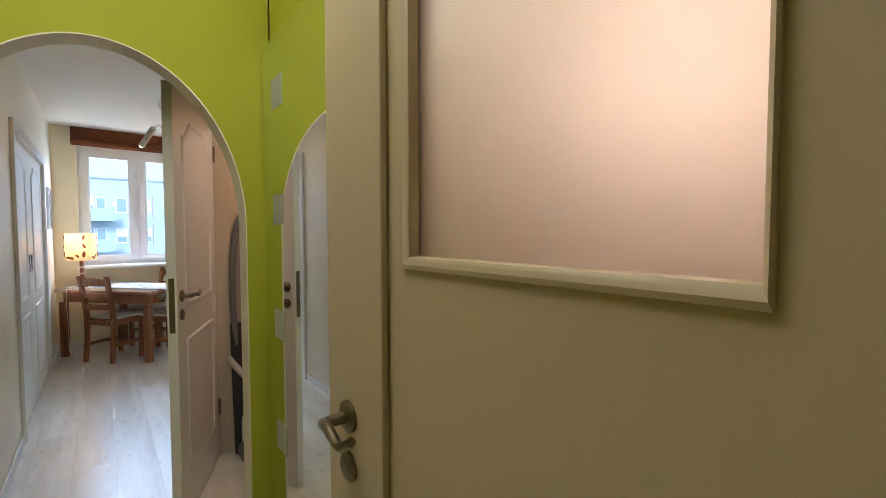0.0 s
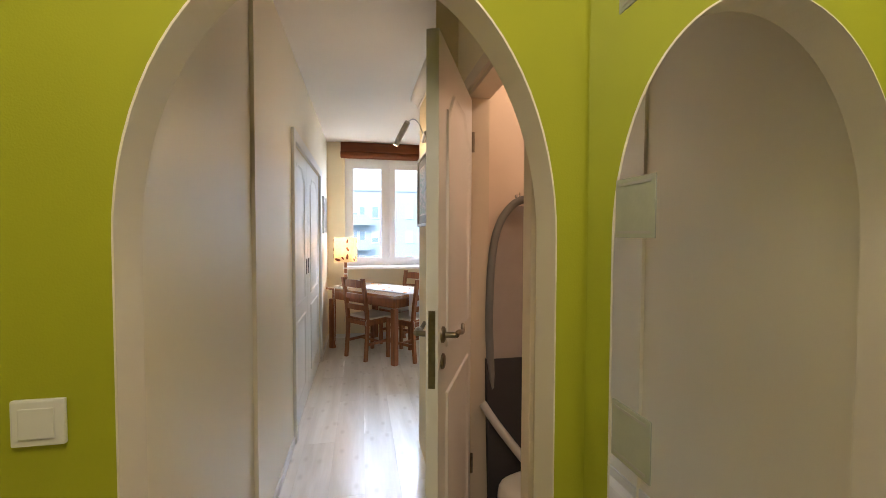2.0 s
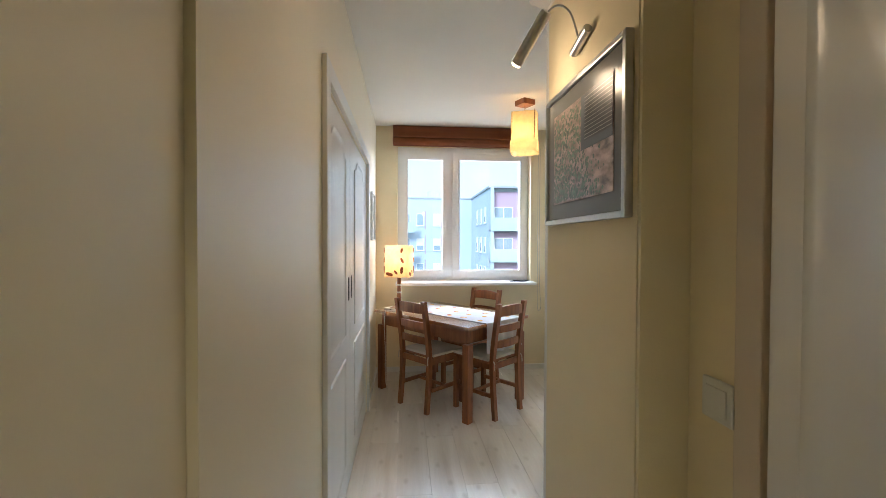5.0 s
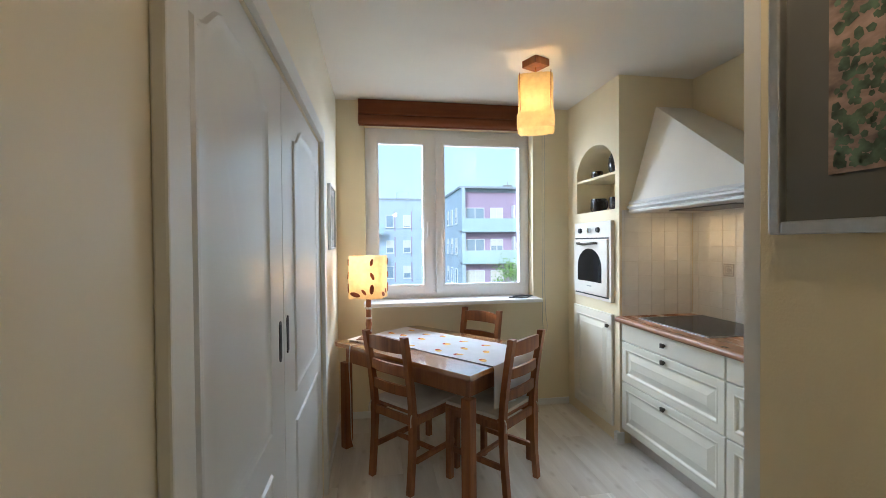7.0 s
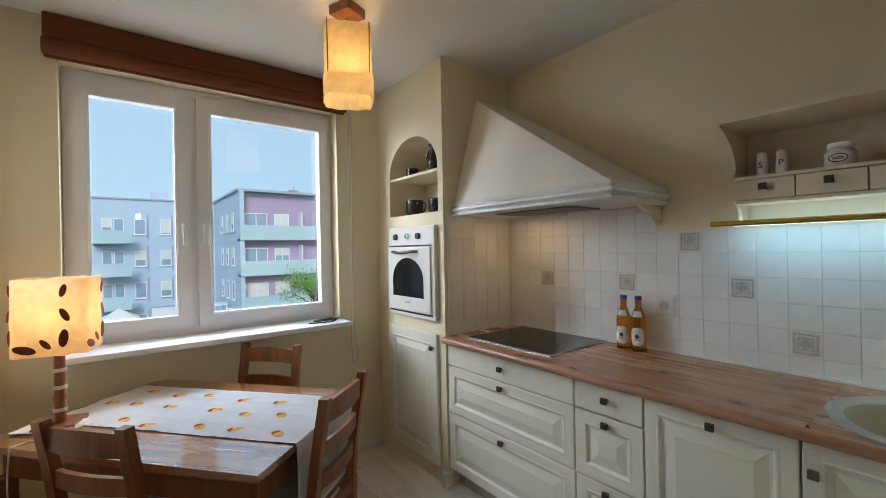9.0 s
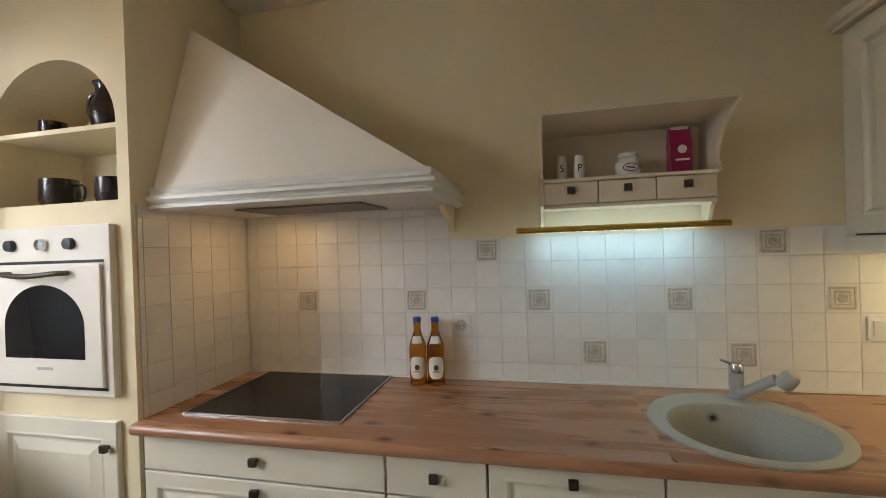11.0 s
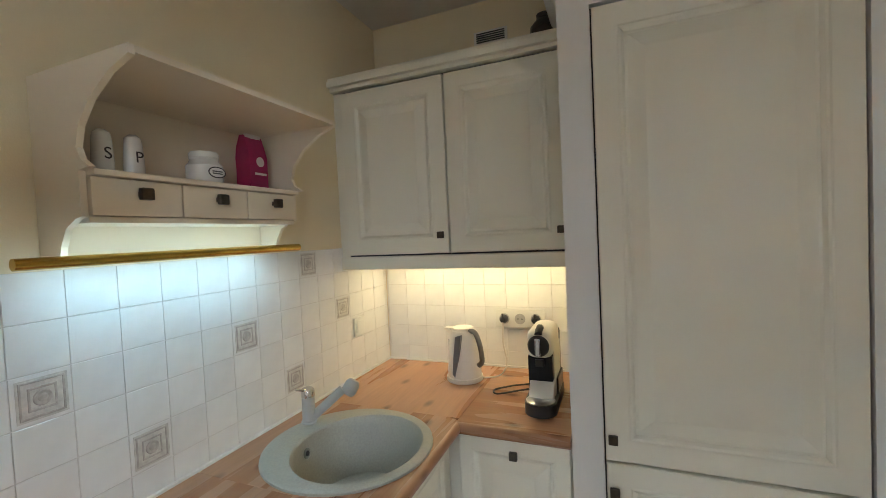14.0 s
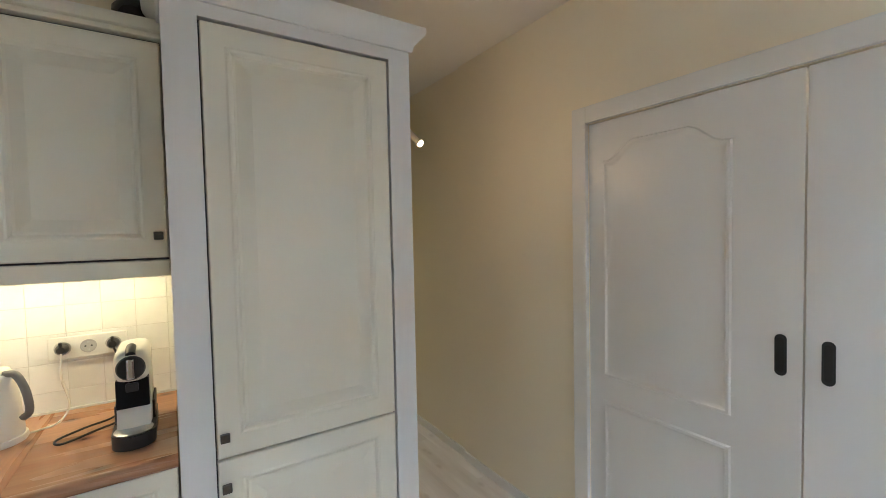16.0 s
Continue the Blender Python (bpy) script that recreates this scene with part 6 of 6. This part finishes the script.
for x in (-0.135, 0.10):
    part("wheel", lathe([(0, 0), (0.06, 0), (0.062, 0.016), (0.05, 0.035), (0, 0.035)], 24), GREY_PLASTIC, vac, "", True, pose(x, 0.02, 0.062, 0, 90, 0))
part("hose", tube(smooth_path([(0.0, -0.15, 0.24), (-0.03, -0.14, 0.34), (-0.06, -0.02, 0.42), (-0.10, 0.10, 0.52), (-0.13, 0.17, 0.60)], 8), 0.019, 12), LIGHT_GREY, vac, "", True)
wm = thing("washing_machine", pose(1.75, 2.90, 0), "white washing machine against the laundry wall", "washing machine")
part("body", boxes((-0.30, 0.30, -0.28, 0.28, 0.01, 0.845), bevel=0.012), KETTLE_WHITE, wm)
part("porthole", lathe([(0, 0), (0.15, 0), (0.16, 0.02), (0.12, 0.035), (0.10, 0.02), (0, 0.015)], 32), LIGHT_GREY, wm, "", True, pose(0, -0.281, 0.45, 90, 0, 0))
part("control_panel", boxes((-0.28, 0.28, -0.286, -0.2805, 0.74, 0.83)), LIGHT_GREY, wm)

# ---- living room, seen through the doorway ----
so = thing("sofa", pose(-3.4, 4.6, 0, 0, 0, 90), "dark maroon sofa against the yellow wall", "sofa")
part("seat_base", boxes((-0.9, 0.9, -0.40, 0.40, 0.04, 0.36), bevel=0.03), SOFA_DARK, so)
part("backrest", boxes((-0.9, 0.9, 0.41, 0.62, 0.04, 0.78), bevel=0.05), SOFA_DARK, so)
for x in (-1.08, 0.905):
    part("armrest", boxes((x, x + 0.175, -0.40, 0.62, 0.04, 0.58), bevel=0.04), SOFA_DARK, so)
for x in (-0.88, 0.01):
    part("seat_cushion", boxes((x, x + 0.87, -0.40, 0.40, 0.365, 0.47), bevel=0.035), LINEN, so, "white seat cushion")
ta = thing("coffee_table", pose(-2.3, 4.6, 0), "low white coffee table before the sofa", "table")
part("tabletop", boxes((-0.3, 0.3, -0.5, 0.5, 0.36, 0.40), bevel=0.006), WHITE_PAINT, ta)
for x in (-0.27, 0.22):
    for y in (-0.47, 0.42):
        part("leg", boxes((x, x + 0.05, y, y + 0.05, 0, 0.3595), bevel=0.004), WHITE_PAINT, ta)
sb = thing("sideboard", pose(-1.05, 3.25, 0), "dark red-brown wooden sideboard", "sideboard")
part("body", boxes((-0.45, 0.45, -0.2, 0.2, 0.06, 0.62), bevel=0.006), DARK_WOOD, sb)
for x in (-0.43, 0.39):
    for y in (-0.18, 0.14):
        part("foot", boxes((x, x + 0.04, y, y + 0.04, 0, 0.0598)), DARK_WOOD, sb)
for x in (-0.44, 0.005):
    part("door", boxes((x, x + 0.435, -0.215, -0.2005, 0.08, 0.60), bevel=0.004), DARK_WOOD, sb)
picture(pose(-4.4795, 4.3, 1.25, 0, 0, 90), 0.6, 0.8, LIGHT_GREY, PALE_MOUNT, BLUE_PIC, "pale-framed blue-grey print on the yellow wall", 0.05, 0.025)

# ---- outdoors ----
GZ_ = -5.6
setting("ground", boxes((-300, 300, -300, 600, GZ_ - 0.2, GZ_)), GRASS, "mown grass between the apartment houses", "ground")

setting("wall_house_below", boxes((-4.6, 2.37, -1.32, 7.16, GZ_, -0.121)), FACADE, "plain rendered storeys of the house below the flat", "wall")


blind_rng = random.Random(21)


def far_window(parent, x, y, z, w, h, face, mid=True):
    """A recessed far window: white frame, dark pane, sill. face: 'y' looks to -y, 'x' looks to -x."""
    m_ = pose(x, y, z) if face == "y" else pose(x, y, z, 0, 0, -90)
    f = 0.07
    rows = [(0, f, -0.04, 0.02, 0, h), (w - f, w, -0.04, 0.02, 0, h), (f, w - f, -0.04, 0.02, 0, f), (f, w - f, -0.04, 0.02, h - f, h)]
    if mid:
        rows.append((w / 2 - f / 2, w / 2 + f / 2, -0.04, 0.02, f, h - f))
    wn_ = part("window", boxes(*rows), PVC, parent, "white framed window", False, m_)
    part("pane", boxes((f * 0.5, w - f * 0.5, -0.01, 0.0, f * 0.5, h - f * 0.5)), DARK_PANE, wn_)
    drop = blind_rng.choice((0, 0, 0.35, 0.6, 0.95))
    if drop:
        part("roller_blind", boxes((f, w - f, -0.03, -0.015, f + (1 - drop) * (h - 2 * f), h - f)), LABEL, wn_)
    part("sill", boxes((-0.05, w + 0.05, -0.10, -0.01, -0.06, 0)), PVC, wn_)
    return wn_


ROOFZ = 6.28
b1 = thing("apartment_building", (0, 0, GZ_), "grey-lilac four-storey apartment house with pale balconies", "building")
part("wall", boxes((-45, 7.59, 50.0, 62, 0, ROOFZ - GZ_)), FACADE, b1)
part("roof_edge", boxes((-45.2, 7.59, 49.9, 62, ROOFZ - GZ_ + 0.001, ROOFZ - GZ_ + 0.16)), ROOF, b1)
part("chimney", boxes((2.6, 4.0, 52, 53, ROOFZ - GZ_ + 0.25, ROOFZ - GZ_ + 1.1)), FACADE, b1)
for s in range(4):
    zf = ROOFZ - 0.95 - 2.83 * (s + 1) - GZ_
    for x0 in (-15.2, -1.0 - 6.1, -1.0, 9.9 - 16.6):
        if x0 < -3 and s > 2:
            continue
        far_window(b1, x0, 49.97, zf + 0.75, 0.72, 1.35, "y", False)
        far_window(b1, x0 + 0.82, 49.97, zf + 0.75, 0.72, 1.35, "y", False)
    for x0 in (1.25, 3.15, 5.2, -3.6, -9.5, -12.0):
        far_window(b1, x0, 49.97, zf + 0.7, 0.85, 1.4, "y", False)
    for x0 in (-1.6, -7.7):
        bal = part("balcony", boxes((x0, x0 + 2.6, 48.6, 49.99, zf - 0.12, zf)), FACADE, b1, "", False)
        part("balcony_panel", boxes((x0, x0 + 2.6, 48.52, 48.6, zf - 0.1, zf + 1.05)), BALCONY_GLASS, bal, "pale green-blue balcony panel")
    part("rose_stripe", boxes((2.20, 2.30, 49.96, 49.995, zf + 0.3, zf + 2.5)), FACADE_PINK, b1)
    part("rose_stripe", boxes((4.05, 4.15, 49.96, 49.995, zf + 0.3, zf + 2.5)), FACADE_PINK, b1)
b2 = thing("apartment_building", (0, 0, GZ_), "grey and rose four-storey apartment house with long balconies", "building")
part("wall", boxes((7.6, 30, 40.2, 62, 0, ROOFZ - GZ_)), FACADE, b2)
part("rose_wall", boxes((7.9, 30, 40.12, 40.199, 2.0, ROOFZ - GZ_ - 0.3)), FACADE_PINK, b2, "rose render behind the balconies")
part("roof_edge", boxes((7.45, 30, 39.5, 62, ROOFZ - GZ_ + 0.001, ROOFZ - GZ_ + 0.18)), ROOF, b2)
part("corner_pier", boxes((7.6, 7.92, 39.3, 40.11, 0, ROOFZ - GZ_)), FACADE, b2)
part("roof_aerial", lathe([(0, 0), (0.35, 0.1), (0.5, 0.5), (0.05, 0.5), (0.05, 0.9), (0, 0.9)], 12), LIGHT_GREY, b2, "", True, pose(13.0, 43, ROOFZ - GZ_ + 0.28))
for s in range(4):
    zf = ROOFZ - 0.95 - 2.83 * (s + 1) - GZ_
    for x0, w in ((8.1, 1.75), (10.4, 1.2), (14.0, 1.75), (17.0, 1.2), (20.0, 1.75)):
        far_window(b2, x0, 40.10, zf + 0.35, w, 1.75, "y")
    for x0 in (7.6, 13.65):
        bal = part("balcony", boxes((x0, x0 + 5.95, 39.25, 40.11, zf - 0.14, zf)), FACADE, b2, "", False)
        part("balcony_panel", boxes((x0, x0 + 5.95, 39.17, 39.249, zf - 0.1, zf + 1.08)), BALCONY_GLASS, bal, "pale green-blue balcony panel")
    part("divider", boxes((12.4, 12.5, 39.3, 40.11, zf, zf + 2.3)), PVC, b2)
    for y0 in (46.6, 44.4, 42.2):
        far_window(b2, 7.57, y0, zf + 0.7, 0.9, 1.5, "x", False)


def tree(at, h, crown, seed, label):
    """A tapered trunk with limbs and a crown of many small leaf clumps."""
    random.seed(seed)
    t = thing("tree", at, label, "tree")
    bm = tube(smooth_path([(0, 0, 0), (0.1, 0.05, h * 0.35), (-0.05, 0.1, h * 0.7), (0.05, 0, h)], 5), 0.16, 10, 0.03)
    part("trunk", bm, BARK, t, "", True)
    lm = bmesh.new()
    bm = bmesh.new()
    for i in range(16):
        th, ph = random.uniform(0, 6.283), random.uniform(-0.2, 1.1)
        r = crown * random.uniform(0.55, 1.0)
        tip = Vector((r * math.cos(th) * math.cos(ph), r * math.sin(th) * math.cos(ph), h * 0.85 + r * 0.9 * math.sin(ph)))
        q = tube([(0, 0, h * random.uniform(0.55, 0.9)), tip * 0.6 + Vector((0, 0, h * 0.3)), tip], 0.05, 6, 0.012)
        me = bpy.data.meshes.new("limb")
        q.to_mesh(me)
        q.free()
        lm.from_mesh(me)
        bpy.data.meshes.remove(me)
        for k in range(170):
            d = Vector((random.gauss(0, 1), random.gauss(0, 1), random.gauss(0, 0.8))) * crown * 0.22
            p = tip + d
            s = random.uniform(0.05, 0.11)
            a = Vector((random.gauss(0, 1), random.gauss(0, 1), random.gauss(0, 1))).normalized()
            b = a.orthogonal().normalized()
            bm.faces.new([bm.verts.new(p + s * o) for o in (-a, 0.55 * b, a, -0.55 * b)])
    part("limbs", lm, BARK, t)
    part("crown", bm, LEAVES, t, "fresh green leaves")


tree((10.3, 31.0, GZ_), 5.0, 1.8, 3, "young broadleaved tree with fresh green leaves")
tree((13.0, 33.5, GZ_), 4.7, 1.8, 9, "young broadleaved tree with fresh green leaves")

gt = thing("garden_tent", (0.1, 46.0, GZ_), "white garden tent with a pointed canopy on the lawn", "tent")
bm = bmesh.new()
rings(bm, [[(x * k, y * k, z) for x, y in ((-1.3, -1.3), (1.3, -1.3), (1.3, 1.3), (-1.3, 1.3))] for k, z in ((1, 1.75), (1, 2.0), (0.55, 2.3), (0.02, 2.8))])
part("canopy", bm, LABEL, gt)
for x in (-1.25, 1.25):
    for y in (-1.25, 1.25):
        part("pole", tube([(x, y, 0), (x, y, 1.76)], 0.03, 8), PVC, gt)
gp = thing("garden_pergola", (5.4, 44.0, GZ_), "white garden pergola before the apartment house", "pergola")
part("roof", boxes((0, 2.0, -0.8, 0.8, 2.62, 2.74)), PVC, gp)
for x in (0.05, 1.85):
    for y in (-0.75, 0.65):
        part("post", boxes((x, x + 0.1, y, y + 0.1, 0, 2.619)), PVC, gp)
pw_ = thing("terrace_parapet", (2.3, 47.0, GZ_), "low white terrace wall before the apartment house", "wall")
part("wall", boxes((0, 1.6, 0, 0.2, 0, 2.5)), PVC, pw_)
part("coping", boxes((-0.05, 1.65, -0.05, 0.25, 2.501, 2.58)), ROOF, pw_)

# ---- wall tiles ----
TS, TJ = 0.1028, 0.0016
TILES = {}


def tile_mesh(w, h):
    key = (round(w, 3), round(h, 3))
    if key not in TILES:
        bm = bmesh.new()
        e, t = 0.0007, 0.0026
        rings(bm, [[(u, d, z) for u, z in ((k, k), (w - k, k), (w - k, h - k), (k, h - k))] for k, d in ((0, -0.001), (0, -t + e), (e, -t), (e + 0.001, -t))])
        TILES[key] = finish(bm, TILE)
    return TILES[key]


def decor_tile(parent):
    """The relief on a decorated tile: a grey square field with a raised border and rosette."""
    s0 = TS - TJ
    part("decor_field", boxes((0.008, s0 - 0.008, -0.0047, -0.0037, 0.008, s0 - 0.008)), DECOR_FIELD, parent)
    lines = []
    for k, w_ in ((0.012, 0.004), (0.026, 0.004)):
        s = TS - TJ
        bmq = bmesh.new()
        rings_ = [[(u, d, z) for u, z in ((q, q), (s - q, q), (s - q, s - q), (q, s - q))] for q, d in ((k, -0.0045), (k + 0.001, -0.0061), (k + w_, -0.0061), (k + w_ + 0.001, -0.0045))]
        vs2 = [[bmq.verts.new(p) for p in lp] for lp in rings_]
        for a, b in zip(vs2, vs2[1:]):
            for i in range(4):
                bmq.faces.new((a[i], a[(i + 1) % 4], b[(i + 1) % 4], b[i]))
        lines.append(part("relief_border", bmq, DECOR, parent))
    c_ = (TS - TJ) / 2
    part("relief_rosette", lathe([(0, 0), (0.017, 0), (0.015, 0.002), (0.009, 0.0008), (0.006, 0.0025), (0, 0.003)], 16), DECOR, parent, "", True, pose(c_, -0.0045, c_, 90, 0, 0))


def tile_wall(name, m_, u0, u1, z0, z1, uoff, decor, label):
    """Tiles on the local x-z plane facing -y: u runs along x, the joints fall on uoff + k * TS."""
    wall = tagged(new(name, finish(boxes((u0, u1, -0.002, -0.0002, z0, z1)), GROUT)), label, "wall tiles", "", "structure")
    wall.matrix_basis = m_
    ks = math.floor((u0 - uoff) / TS)
    k = ks
    while uoff + k * TS < u1 - 0.004:
        a, b = max(uoff + k * TS, u0), min(uoff + (k + 1) * TS, u1)
        r = 0
        while TZ0 + r * TS < z1 - 0.004:
            c_, d_ = max(TZ0 + r * TS, z0), min(TZ0 + (r + 1) * TS, z1)
            if b - a > 0.012 and d_ - c_ > 0.012:
                t = part("tile", tile_mesh(b - a - TJ, d_ - c_ - TJ), None, wall, "", False, pose(a + TJ / 2, -0.002, c_ + TJ / 2))
                if (k, r) in decor and b - a > 0.09 and d_ - c_ > 0.09:
                    t["label"] = "decorated tile with a grey embossed relief"
                    decor_tile(t)
            r += 1
        k += 1
    return wall


TZ0 = 0.871
# u = 5.124 - y on the long wall
DEC = {(1, 5), (3, 3), (5, 1), (8, 3), (11, 5), (13, 3), (10, 1), (-2, 3), (-7, 3), (0, 0)}
tile_wall("tiles_east", pose(2.2498, 5.124, 0, 0, 0, -90), 0.0, 5.124 - 3.353, 0.90, TZ0 + 6 * TS, 0.0, DEC, "square white glazed wall tiles with decorated inserts")
tile_wall("tiles_hob", pose(2.2498, 5.124, 0, 0, 0, -90), 5.124 - 6.104, -0.0005, 0.90, 1.64, 0.0, DEC, "square white glazed wall tiles behind the hob")
tile_wall("tiles_column", pose(1.69, CY - 0.0002, 0), 0.0, 0.552, 0.90, 1.64, 0.02, set(), "square white glazed wall tiles on the column side")
tile_wall("tiles_back", pose(2.242, 3.3512, 0, 0, 0, 180), 0.0, 0.955, 0.90, 1.445, 0.01, set(), "square white glazed wall tiles below the wall cupboards")

# ---- floor planks ----
PLANK = {}
pw, pl = 0.192, 1.28


def plank_mesh(w, l):
    key = (round(w, 3), round(l, 3))
    if key not in PLANK:
        PLANK[key] = finish(boxes((0.0004, w - 0.0004, 0.0004, l - 0.0004, -0.0088, 0.0)), FLOOR_WOOD)
    return PLANK[key]


fl = tagged(new("floor"), "whitewashed oak laminate floor laid along the corridor", "floor", "", "structure")


def lay(x0, x1, y0, y1, shift=0):
    i, x = 0, x0
    while x < x1 - 0.01:
        w = min(pw, x1 - x)
        y = y0 - ((i * 0.47 + shift) % 1.0) * pl
        while y < y1 - 0.01:
            a, b = max(y, y0), min(y + pl, y1)
            if b - a > 0.02:
                part("plank", plank_mesh(w, b - a), None, fl, "", False, pose(x, a, 0))
            y += pl
        x += pw
        i += 1


lay(-0.43, 0.72, 2.08, 7.0)
lay(0.72, 2.25, 3.34, 7.0, 0.3)
lay(-1.70, 0.70, 0.0, 2.08, 0.2)
lay(0.72, 2.25, 2.176, 3.22, 0.6)
lay(0.72, 2.25, 0.12, 2.06, 0.1)
lay(-4.48, -0.43, 2.18, 7.04, 0.4)
lay(-1.0, 1.2, -1.2, 0.0, 0.7)
